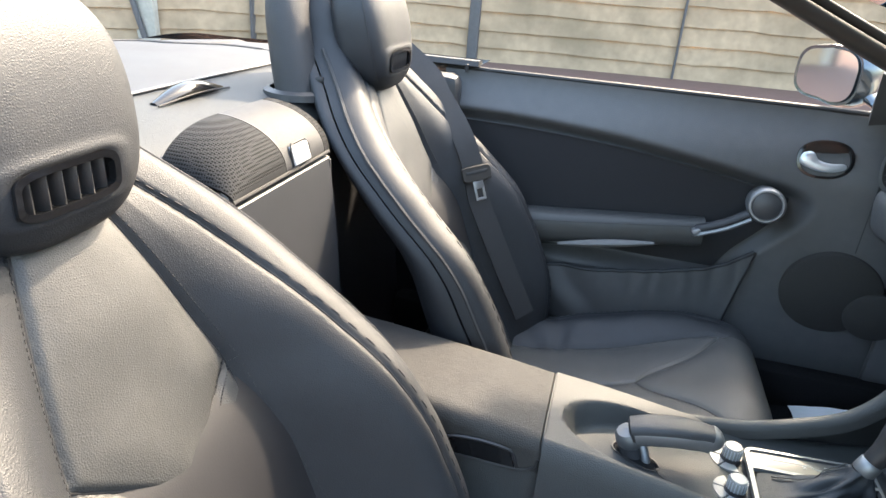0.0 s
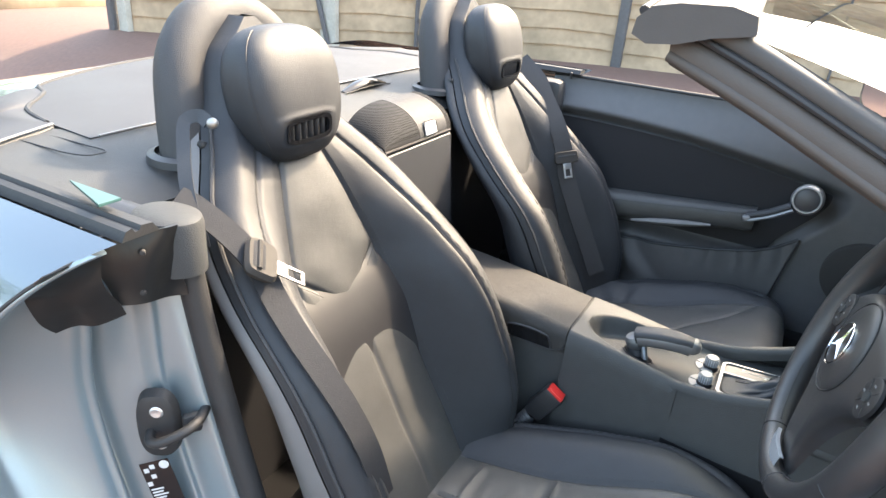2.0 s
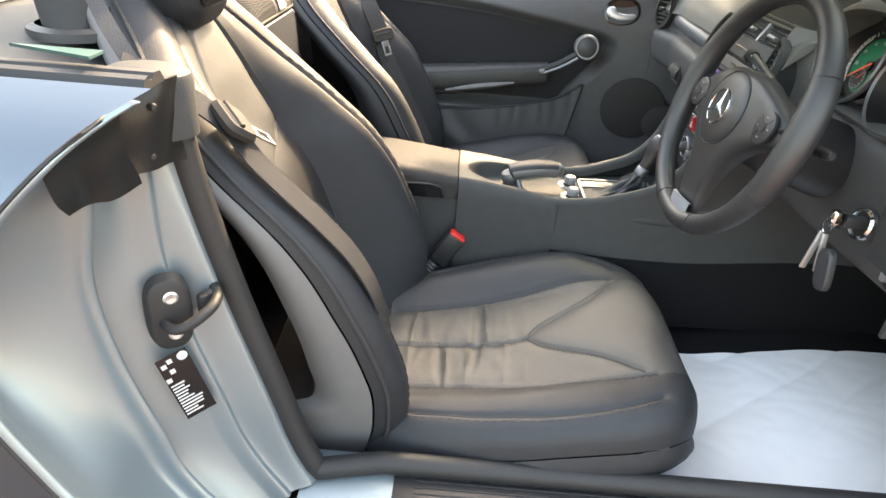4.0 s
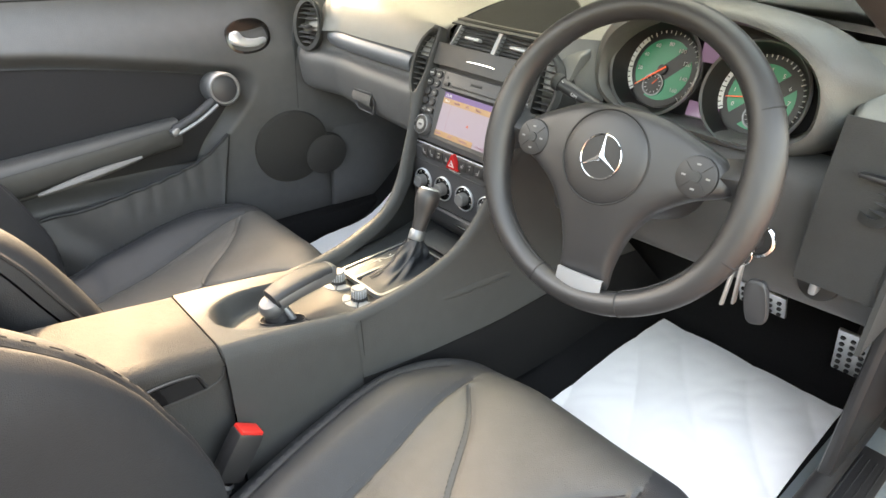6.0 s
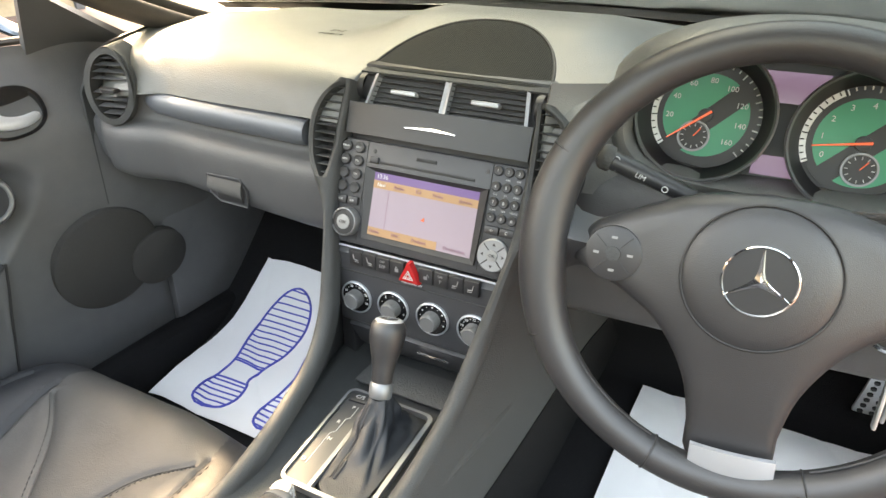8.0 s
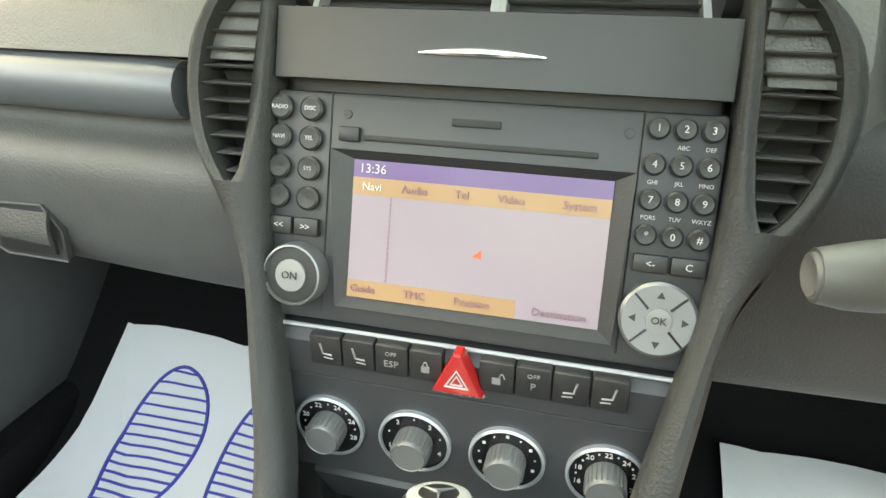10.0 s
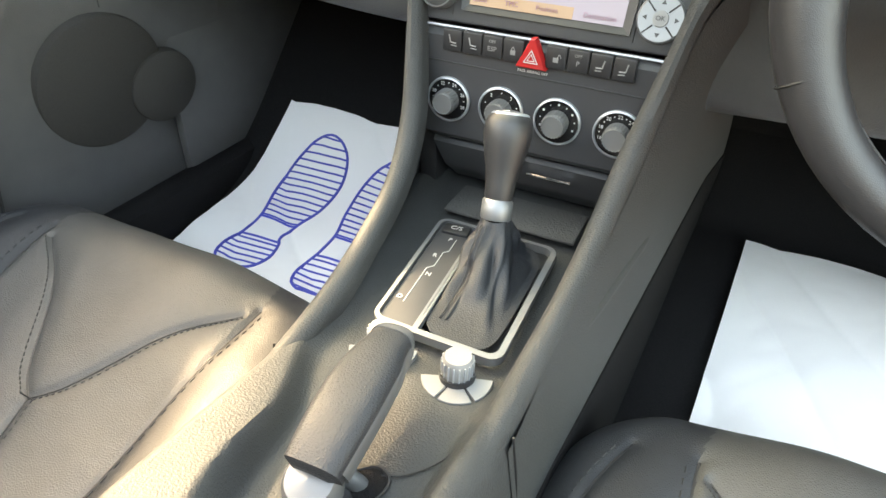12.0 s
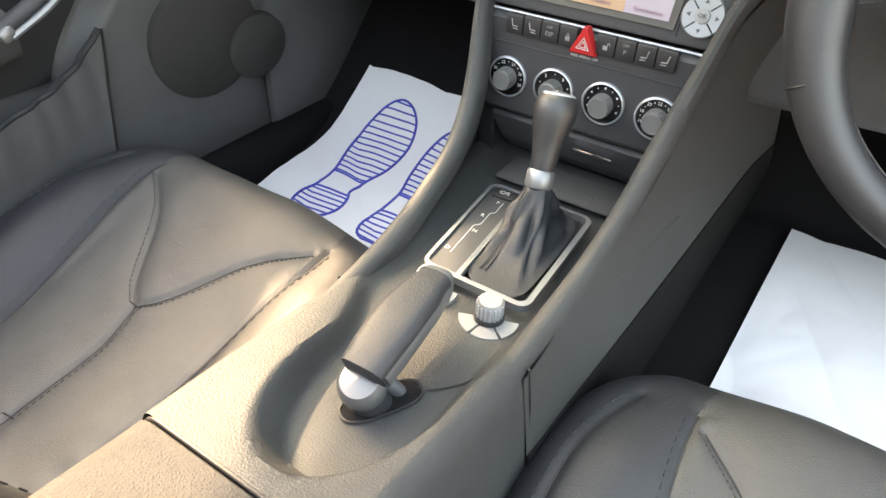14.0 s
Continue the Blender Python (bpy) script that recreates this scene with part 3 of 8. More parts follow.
def console_skin(i, j):
    """Driver-side foot, over the top, to the passenger-side foot."""
    y = 0.132 + 0.53 * j
    foot = 0.33 if y < 0.337 else zt_of(y) - 0.03
    hw, zt = curve(TOP_HALF, y), curve(TOP_Z, y)
    if i < 0.25 or i > 0.75:
        s = 1 if i < 0.25 else -1
        k = (0.25 - i) / 0.25 if s > 0 else (i - 0.75) / 0.25
        r = min(1, k / 0.12)
        lean = (0.030 if y < 0.337 else -0.012) * k
        return Vector((CX + s * (hw + 0.012 * math.sin(r * math.pi / 2) + lean), y, zt - 0.012 * (1 - math.cos(r * math.pi / 2)) - (zt - foot) * k * k**0.3 * 0.98))
    x = hw * (0.5 - i) * 4
    a = abs(x) / hw
    z = zt
    wide = 0.060 + (0.93 * hw - 0.060) * smooth(0.27, 0.36, y)
    g = ((x - 0.012 * (1 - smooth(0.27, 0.36, y))) / wide) ** 2 + (max(0, 0.255 - y) / 0.102) ** 2
    z += (min(0.590, zt - 0.010) - z) * (1 - smooth(0.62, 1.10, g))
    return Vector((CX + x, y, z))


part("console_body", sheet(120, 90, console_skin), PLASTIC, console, "black soft-touch console body with a hollow round the parking brake")
SURROUND = [(0.225, 0.604, 0.070, 0.078), (0.285, 0.599, 0.070, 0.088), (0.335, 0.5985, 0.072, 0.094), (0.40, 0.606, 0.075, 0.0975), (0.46, 0.622, 0.080, 0.101), (0.52, 0.648, 0.084, 0.1055), (0.56, 0.690, 0.090, 0.1125), (0.588, 0.750, 0.103, 0.1215), (0.610, 0.805, 0.1145, 0.131), (0.6205, 0.835, 0.1175, 0.1475), (0.628, 0.860, 0.119, 0.1625), (0.640, 0.890, 0.1195, 0.1715), (0.650, 0.918, 0.119, 0.170), (0.658, 0.938, 0.118, 0.160), (0.6665, 0.958, 0.1165, 0.135)]
VENT_IN = [(0.8427, 0.1345), (0.856, 0.131), (0.88, 0.128), (0.914, 0.1262), (0.94, 0.124), (0.953, 0.123)]
VENT_OUT = [(0.8427, 0.1345), (0.848, 0.1415), (0.856, 0.148), (0.874, 0.1565), (0.8917, 0.160), (0.9156, 0.1585), (0.935, 0.150), (0.947, 0.138), (0.953, 0.123)]


def sweep(stations, s, profile):
    """Draws a profile of (part of the width, height) along stations of (place, inner, outer)."""
    rings = []
    for k, (p, a, b) in enumerate(stations):
        d = (stations[min(k + 1, len(stations) - 1)][0] - stations[max(k - 1, 0)][0]).normalized()
        nn = Vector((0, -d.z, d.y))
        rings.append([Vector((CX + s * (a + (b - a) * w), p.y, p.z)) + nn * h for w, h in profile])
    return loft(rings)


CREST = [(0.0, -0.016), (0.0, -0.004), (0.06, 0.0005), (0.2, 0.004), (0.45, 0.0065), (0.7, 0.0055), (0.88, 0.001), (0.98, -0.006), (1.0, -0.016), (1.0, -0.03)]


def arm(stations, s, lo, hi, back):
    """One side of the rim round a vent: the rail's own crest between two lines, rounded off at the vent's edge."""
    rings = []
    for k, (p, a, b) in enumerate(stations):
        d = (stations[min(k + 1, len(stations) - 1)][0] - stations[max(k - 1, 0)][0]).normalized()
        nn = Vector((0, -d.z, d.y))
        x0, x1 = lo(p, a, b), hi(p, a, b)
        w0, w1 = (x0 - a) / (b - a), (x1 - a) / (b - a)
        pts = []
        for q in range(13):
            w = w0 + (w1 - w0) * q / 12
            edge = abs(x1 - x0) * (q / 12 if back < 0 else 1 - q / 12)
            pts.append((w, curve(TOP, min(1, max(0, w))) - 0.004 * (1 - smooth(0, 0.006, edge)) * smooth(0.8427, 0.852, p.z)))
        ends = [(w0, -0.026)] + pts + [(w1, -0.026 if back > 0 else -0.05)]
        rings.append([Vector((CX + s * (a + (b - a) * w), p.y, p.z)) + nn * h for w, h in ends])
    return loft(rings)


TOP = [(w, h) for w, h in CREST[1:8]]
for s in (1, -1):
    line = spline(SURROUND, 84)
    stations = [(Vector((0, q[0], q[1])), q[2], q[3]) for q in line]
    k0 = next(k for k, q in enumerate(stations) if q[0].y > 0.5 and q[0].z > 0.8427)
    low_st = stations[:k0 + 1]
    part("rail", sweep(low_st, s, CREST), PLASTIC, console, "grained rail that sweeps up to the dashboard")
    high = stations[k0:]
    part("rail_inner_arm", arm(high, s, lambda p, a, b: a, lambda p, a, b: min(b, max(a + 0.002, curve(VENT_IN, max(0.8427, p.z)))), 1), PLASTIC, console)
    part("rail_outer_arm", arm(high, s, lambda p, a, b: min(b - 0.003, curve(VENT_OUT, max(0.8427, p.z))), lambda p, a, b: b, -1), PLASTIC, console, "rounded rim that bends out round the side vent")
    wall = [q for q in stations if q[0].y > 0.327]
    wall = [q for q in wall if q[0].z < 0.85]
    n_w = len(wall) - 1
    split = lambda f: 0.36 + 0.28 * f     # where the plastic ends and the carpet starts
    def flank_p(f, t, wall=wall, s=s, n_w=n_w):
        p, a, b = wall[round(f * n_w)]
        top = Vector((CX + s * (b - 0.0005 + 0.0032 * (1 - smooth(0, 0.15, f))), p.y + 0.006 * smooth(0.65, 0.75, p.z), p.z - 0.007))
        foot = Vector((CX + s * (0.125 + 0.045 * f), 0.337 + 0.80 * f, 0.335 + 0.05 * f))
        return top.lerp(foot, t) + Vector((s * (0.003 + 0.007 * f) * math.sin(math.pi * t), 0, 0))
    part("side_wall", sheet(n_w, 14, lambda i, j: flank_p(i, split(i) * j)), PLASTIC, console, "plastic flank of the console")
    part("side_carpet", sheet(n_w, 14, lambda i, j: flank_p(i, split(i) + (1 - split(i)) * j) + Vector((s * 0.002, 0, 0)), 0.004), CARPET, console, "black carpet along the tunnel")

# armrest box behind
def lid_ring(y, z0, z1, grow=0.0):
    hw, zt = curve(TOP_HALF, y) + 0.0112 + grow, curve(TOP_Z, y)
    r = 0.022
    pts = []
    for k in range(9):
        a = math.pi / 2 * k / 8
        pts.append((hw - r + r * math.cos(a), zt - r + r * math.sin(a)))
    pts = [(hw, z0)] + pts
    full = pts + [(-x, z) for x, z in reversed(pts)]
    return [Vector((CX + x, y, max(z, z0) if z1 is None else z)) for x, z in full]


ys = [-0.21 + 0.338 * k / 24 for k in range(25)]
lid = loft([[p + Vector((0, 0, -0.006)) for p in lid_ring(-0.214, 0.60, None, -0.006)]] + [lid_ring(y, 0.585, None) for y in ys] + [[p + Vector((0, 0, -0.004)) for p in lid_ring(0.1308, 0.587, None, -0.0015)]])
armrest = part("armrest_lid", lid, LID_SKIN, console, "padded armrest lid in grained grey-black leather")
part("lid_catch", plate([(-0.048, -0.013), (0.050, -0.013), (0.040, 0.013), (-0.036, 0.013)], (CX + 0.0835, 0.052, 0.598), (0, 1, 0), (0, 0, 1), 0.0055, 0.0015), GLOSS_BLACK, armrest, "dark grip recess under the lid")
for s in (1, -1):
    part("lid_seam", tube(spline([(CX + s * 0.0855, -0.21, 0.584), (CX + s * 0.0870, 0.0, 0.584), (CX + s * 0.0880, 0.10, 0.583), (CX + s * 0.0885, 0.124, 0.590), (CX + s * 0.0885, 0.130, 0.606)], 30), 0.0018, 6), RUBBER, armrest)
part("lid_catch_lip", tube(spline([(CX + 0.0885, 0.002, 0.586), (CX + 0.0895, 0.014, 0.611), (CX + 0.0895, 0.092, 0.611), (CX + 0.0885, 0.104, 0.586)], 16), 0.0022, 6), PLASTIC_DARK, armrest)
part("armrest_box", sheet(24, 8, lambda i, j: Vector((CX + 0.084 + 0.012 * j, -0.21 + 0.345 * i, 0.584 - 0.25 * j)), 0.01), PLASTIC, console)
part("armrest_box_side", sheet(24, 8, lambda i, j: Vector((CX - 0.084 - 0.012 * j, -0.21 + 0.345 * i, 0.584 - 0.25 * j)), 0.01), PLASTIC, console)
part("joint_seal", tube([p + Vector((0, 0.1315 - p.y, 0.0)) for p in lid_ring(0.131, 0.585, None, -0.003)], 0.0016, 6), RUBBER, console)
for s in (1, -1):
    part("seam", tube([(CX + s * 0.0965, 0.337, 0.596), (CX + s * 0.102, 0.337, 0.56), (CX + s * 0.112, 0.339, 0.45), (CX + s * 0.126, 0.34, 0.34)], 0.0010, 6), RUBBER, console)

# parking brake
brake = thing("parking_brake", (CX + 0.01, 0.22, 0.595), "black leather parking brake lever with satin silver ends", "parking brake")
grip = spline([(0.0048, 0.2405, 0.6265), (0.0040, 0.258, 0.6325), (0.0020, 0.292, 0.6385), (0.0002, 0.322, 0.6390), (-0.0008, 0.338, 0.6370)], 30)


def grip_ring(k, grow=0.0, drop=0.0, e=0.62):
    """A flat-topped oval across the lever."""
    p = grip[k]
    d = (grip[min(k + 1, 30)] - grip[max(k - 1, 0)]).normalized()
    u = d.cross(Vector((0, 0, 1))).normalized()
    w = u.cross(d)
    wide = 0.0178 + 0.0022 * math.sin(math.pi * min(1, k / 26)) - 0.0030 * smooth(22, 30, k) + grow
    return [p + u * x + w * (z - drop) for x, z in oval(wide, 0.0132 + grow, 26, e)]


part("grip", loft([[p + (grip[0] - p) * 0.35 - Vector((0, 0.003, 0)) for p in grip_ring(0)]] + [grip_ring(k) for k in range(31)]), LEATHER, brake, "black leather grip")
part("underside", loft([grip_ring(k, 0.0008, 0.0045) for k in range(1, 31)]), BRAKE_SILVER, brake, "satin silver lever under the grip")
part("tip", loft([grip_ring(30, 0.0008)] + [[Vector((-0.0008 - 0.0012 * q, 0.338 + 0.016 * q, 0.637 - 0.003 * q)) + (p - grip[30]) * math.sqrt(max(0.02, 1 - (q * 0.98) ** 2)) for p in grip_ring(30, 0.0008)] for q in (0.2, 0.45, 0.7, 0.88, 1.0)]), BRAKE_SILVER, brake, "satin silver tip with release button")
heel = part("heel", lathe([(0.0, -0.0185), (0.007, -0.0172), (0.0125, -0.0135), (0.0165, -0.0075), (0.0180, 0.0), (0.0172, 0.0075), (0.0140, 0.0130), (0.0, 0.0165)], (0.0040, 0.2400, 0.6125), (0.1, -0.35, 0.93), 32), BRAKE_SILVER, brake, "rounded satin silver heel")
part("neck", tube(spline([(0.0040, 0.240, 0.604), (0.0065, 0.243, 0.596), (0.0095, 0.248, 0.588), (0.0120, 0.252, 0.578)], 10), [0.0145, 0.0142, 0.0138, 0.0134, 0.013, 0.0128, 0.0126, 0.0124, 0.0122, 0.012, 0.012], 18), PANEL_GREY, heel)
part("shaft", tube([(0.0050, 0.256, 0.611), (0.0135, 0.262, 0.598), (0.0180, 0.266, 0.588)], 0.0060, 12), SILVER, heel)
SLOT_U, SLOT_V = Vector((0.86, -0.50, 0)).normalized(), Vector((0.50, 0.86, 0)).normalized()
# flat dark oval standing in for the shade inside the lever's open slot
part("slot_shade", plate(oval(0.0125, 0.031, 32, 0.75), (0.0125, 0.251, 0.5885), SLOT_U, SLOT_V, 0.003, 0.001), CARPET, brake)
part("slot_rim", tube([Vector((0.0125, 0.251, 0.5915)) + SLOT_U * x + SLOT_V * z for x, z in oval(0.0135, 0.0325, 40, 0.75)], 0.0012, 6, closed=True), PLASTIC_DARK, brake)
part("plate_edge", tube(spline([(0.0265, 0.276, 0.5915), (0.040, 0.283, 0.5915), (0.0565, 0.305, 0.5920), (0.0705, 0.350, 0.5935), (0.074, 0.395, 0.597)], 24), 0.0007, 6), RUBBER, console)

# rotary knobs behind the gear gate
def rotary(x, y, z, label):
    ob = thing("rotary_knob", (x, y, z), label, "knob", "console knobs")
    for a0 in (200, 260, 320):
        out = [(0.013 * math.cos(radians(a0 + 3 + k * 9)), 0.013 * math.sin(radians(a0 + 3 + k * 9))) for k in range(7)] + [(0.0265 * math.cos(radians(a0 + 57 - k * 9)), 0.0265 * math.sin(radians(a0 + 57 - k * 9))) for k in range(7)]
        part("key", plate([(p[0], p[1]) for p in out], (x, y, z - 0.001), (1, 0, 0), (0, 1, 0), 0.0045, 0.0006), GREY_BTN, ob, "pale grey segment key")
    part("collar", lathe([(0.0, 0), (0.0135, 0), (0.0135, 0.008), (0.0, 0.008)], (x, y, z), n=28), PLASTIC_DARK, ob)
    part("dial", lathe([(0.0, 0.006), (0.0118, 0.006), (0.0113, 0.021), (0.0098, 0.0235), (0.0, 0.0235)], (x, y, z), n=28), GREY_BTN, ob, "ribbed pale grey dial")
    for k in range(18):
        a = 2 * math.pi * k / 18
        part("rib", block((0.0012, 0.0012, 0.014), (x + 0.0117 * math.cos(a), y + 0.0117 * math.sin(a), z + 0.014), 0.0003), SILVER_TRIM, ob)
    return ob


rotary(0.033, 0.374, 0.588, "ribbed grey rotary knob with three pale keys, on the console")
rotary(-0.030, 0.376, 0.588, "ribbed grey rotary knob half behind the parking brake")

# gear selector
gear = thing("gear_selector", (0.0, 0.48, 0.59), "automatic gear selector with leather boot in a satin silver frame", "gear selector")
GZ = 0.594


def gate_outline(x0, x1, y0, y1, r=0.012):
    out = []
    for cx, cy, a in ((x1 - r, y1 - r, 0), (x0 + r, y1 - r, 90), (x0 + r, y0 + r, 180), (x1 - r, y0 + r, 270)):
        out += [(cx + r * math.cos(radians(a + q * 15)), cy + r * math.sin(radians(a + q * 15))) for q in range(7)]
    return out


def ring_plate(o1, o2, z, h):
    return loft([[Vector((x, y, z)) for x, y in o1], [Vector((x, y, z + h)) for x, y in o1], [Vector((x, y, z + h)) for x, y in o2], [Vector((x, y, z)) for x, y in o2]], cap=False)


def gm(x, y):
    """The gate is a little skewed: its passenger edge leans away from the driver."""
    k = (y - 0.395) / 0.155
    a, b = -0.053 - 0.014 * k, 0.058 - 0.005 * k
    return a + (b - a) * (x + 0.062) / 0.114, y - 0.004


skew = lambda o: [gm(*p) for p in o]
part("frame", ring_plate(skew(gate_outline(-0.062, 0.052, 0.398, 0.560)), skew(gate_outline(-0.0585, 0.0465, 0.4035, 0.556, 0.008)), GZ - 0.004, 0.008), SILVER, gear, "satin silver surround")
part("divider", ring_plate(skew([(-0.0255, 0.403), (-0.0205, 0.403), (-0.0205, 0.557), (-0.0255, 0.557)]), skew([(-0.0232, 0.42), (-0.0228, 0.42), (-0.0228, 0.55), (-0.0232, 0.55)]), GZ - 0.003, 0.0065), SILVER, gear)
LEANS = Matrix.Rotation(radians(5.2), 4, "Z")
LX, LY = Vector((1, 0.09, 0)).normalized(), Vector((-0.09, 1, 0)).normalized()
gp = lambda x, y, h: Vector((*gm(x, y), GZ + h))
indicator = part("indicator", loft([[Vector((x, y, GZ + h)) for x, y in skew(gate_outline(-0.0575, -0.0262, 0.405, 0.555, 0.005))] for h in (-0.003, 0.001)]), PANEL_GREY, gear, "grey indicator strip with the shift pattern")
part("mode_key", block((0.026, 0.015, 0.004), gp(-0.042, 0.546, 0.002), 0.001, LEANS), PLASTIC_DARK, indicator)
writing("C/S", gp(-0.042, 0.546, 0.0042), LX, LY, 0.0085, WHITE, indicator)
_pts = [(-0.037, 0.532), (-0.037, 0.512), (-0.041, 0.508), (-0.041, 0.486), (-0.046, 0.480), (-0.046, 0.430)]
part("pattern_line", tube([gp(x, y, 0.0014) for x, y in _pts], 0.00045, 4), WHITE, indicator)
for ch, x, y in (("P", -0.042, 0.529), ("R", -0.046, 0.500), ("N", -0.041, 0.472), ("D", -0.0515, 0.434)):
    writing(ch, gp(x, y, 0.0014), LX, LY, 0.007, WHITE, indicator)
neck, foot = Vector((0.003, 0.512, 0.640)), Vector((0.0135, 0.476, GZ))


def boot_point(i, j):
    a = 2 * math.pi * i
    c, s_ = math.cos(a), math.sin(a)
    e = 0.45
    sq = Vector((0.0325 * math.copysign(abs(c) ** e, c) - 0.05 * 0.074 * s_, 0.074 * math.copysign(abs(s_) ** e, s_), 0))
    k = j**0.55
    p = (foot + sq).lerp(neck + Vector((0.012 * c, 0.012 * s_, 0)), k)
    p.z = GZ + 0.050 * j**1.35
    f = math.sin(math.pi * j) * (0.0045 * math.sin(5 * a + 4 * j + 1.3) + 0.0018 * math.sin(9 * a - 7 * j) + 0.004 * noise.noise(Vector((c * 2, s_ * 2, j * 4))))
    out = Vector((c, s_, 0.3)).normalized()
    return p + out * f


part("boot", sheet(110, 24, boot_point), LEATHER, gear, "creased black leather boot", smooth=70)
for off in (-0.0025, 0.0025):
    part("stitching", tube([boot_point(0.70 + off * 0.5, 0.05 + 0.9 * k / 20) + Vector((off, -0.0012, 0.0012)) for k in range(21)], 0.0008, 5), LEATHER_GREY, gear)
axis = (Vector((-0.004, 0.548, 0.722)) - neck).normalized()
part("collar", lathe([(0.0125, 0), (0.0135, 0.002), (0.0135, 0.016), (0.012, 0.018), (0, 0.018)], neck, axis, 28), SILVER, gear, "satin silver collar")
L_ = (Vector((-0.004, 0.548, 0.722)) - neck).length
knob = part("knob", lathe([(0.0112, 0.016), (0.0124, 0.021), (0.0131, L_ * 0.36), (0.0150, L_ * 0.50), (0.0178, L_ * 0.62), (0.0200, L_ * 0.74), (0.0209, L_ * 0.83), (0.0204, L_ * 0.91), (0.0186, L_ * 0.965), (0.0160, L_ * 0.992), (0, L_ * 0.995)], neck, axis, 32), WHEEL_SKIN, gear, "black leather gear knob")
part("cap", lathe([(0.0164, L_ * 0.985), (0.0158, L_ * 1.003), (0.0140, L_ * 1.013), (0.0118, L_ * 1.016), (0, L_ * 1.016)], neck, axis, 32), LEVER, knob, "silver cap with a dark round badge")
part("badge", lathe([(0.0108, L_ * 1.006), (0.0100, L_ * 1.019), (0, L_ * 1.020)], neck, axis, 28), DIAL_BLACK, knob)
_q = axis.to_track_quat("Z", "Y").to_matrix()
for k in range(3):
    a = radians(90 + 120 * k)
    part("badge_ray", tube([neck + axis * L_ * 1.024, neck + axis * L_ * 1.024 + _q @ Vector((0.009 * math.cos(a), 0.009 * math.sin(a), 0))], [0.0013, 0.0004], 5), SILVER, knob)

# tray in front of the gate
tray = thing("console_tray", (CX, 0.59, 0.595), "shallow tray with a ribbed rubber mat", "tray")
part("mat", block((0.135, 0.055, 0.003), (CX, 0.598, 0.5965), 0.001), material("tray_mat", (0.06, 0.06, 0.06), 0.7, vary=0.4, scale=600, bump=0.8, bump_scale=500), tray)

# ---- centre stack ----
FO, FU, FV = Vector((CX, 0.630, 0.828)), Vector((1, 0, 0)), Vector((0, 0.318, 0.948)).normalized()
FW = FU.cross(FV)


def on_face(x, s, h=0.0):
    return FO + FU * (x - CX) + FV * s + FW * h


unit = thing("head_unit", FO, "black radio and navigation unit with a lit colour screen", "radio")
part("fascia", block((0.236, 0.128, 0.014), on_face(CX, 0.003, -0.007), 0.003, Matrix.Rotation(radians(90 - 18.5), 4, "X")), PANEL_GREY, unit, "anthracite fascia")
part("bezel", loft([[on_face(x, s, h) for x, s in o_] for o_, h in (
    ([(-0.081, -0.0502), (0.0695, -0.0502), (0.0722, 0.0368), (-0.0885, 0.0368)], 0.0), ([(-0.081, -0.0502), (0.0695, -0.0502), (0.0722, 0.0368), (-0.0885, 0.0368)], 0.004),
    ([(-0.0752, -0.0442), (0.0622, -0.0442), (0.0622, 0.0318), (-0.0752, 0.0318)], 0.0005))], cap=False), PLASTIC_DARK, unit, "dark bevelled screen frame", smooth=20)
screen = part("screen", plate([(-0.0752, -0.0442), (0.0622, -0.0442), (0.0622, 0.0318), (-0.0752, 0.0318)], on_face(0, 0, 0.0002), FU, FV, 0.0008), SCREEN, unit, "lit pale lilac map screen")
part("status_bar", plate([(-0.0752, 0.0225), (0.0622, 0.0225), (0.0622, 0.0318), (-0.0752, 0.0318)], on_face(0, 0, 0.001), FU, FV, 0.0003), SCREEN_TOP, screen)
part("menu_bar", plate([(-0.0752, 0.013), (0.0622, 0.013), (0.0622, 0.0225), (-0.0752, 0.0225)], on_face(0, 0, 0.001), FU, FV, 0.0003), SCREEN_BAR, screen)
part("soft_key_bar", plate([(-0.0752, -0.0442), (0.019, -0.0442), (0.019, -0.0345), (-0.0752, -0.0345)], on_face(0, 0, 0.001), FU, FV, 0.0003), SCREEN_BAR, screen)
SCREEN_TEXT = material("screen_text", (0.16, 0.07, 0.12), 0.4)
for txt, x, s, sz, mt in (("13:36", -0.064, 0.0272, 0.007, WHITE), ("Navi", -0.064, 0.0176, 0.006, WHITE), ("Audio", -0.040, 0.0176, 0.006, SCREEN_TEXT), ("Tel", -0.014, 0.0176, 0.006, SCREEN_TEXT),
                          ("Video", 0.012, 0.0176, 0.006, SCREEN_TEXT), ("System", 0.047, 0.0176, 0.006, SCREEN_TEXT), ("Guide", -0.066, -0.0392, 0.006, SCREEN_TEXT), ("TMC", -0.036, -0.0392, 0.006, SCREEN_TEXT),
                          ("Position", -0.004, -0.0392, 0.006, SCREEN_TEXT), ("Destination", 0.042, -0.0392, 0.006, SCREEN_TEXT)):
    writing(txt, on_face(x, s, 0.0014), FU, FV, sz, mt, screen)
part("position_arrow", plate([(-0.006, -0.014), (-0.001, -0.015), (-0.0015, -0.010)], on_face(0, 0, 0.0012), FU, FV, 0.0004), NEEDLE, screen)
for k in range(16):
    part("route_dot", plate(oval(0.0005, 0.0009, 6, c=(-0.053, 0.012 - 0.003 * k)), on_face(0, 0, 0.0012), FU, FV, 0.0003), SCREEN_TEXT, screen)
for x in (-0.0903, 0.0725):
    part("column_joint", tube([on_face(x, -0.055, 0.0002), on_face(x, 0.0665, 0.0002)], 0.0005, 4), RUBBER, unit)
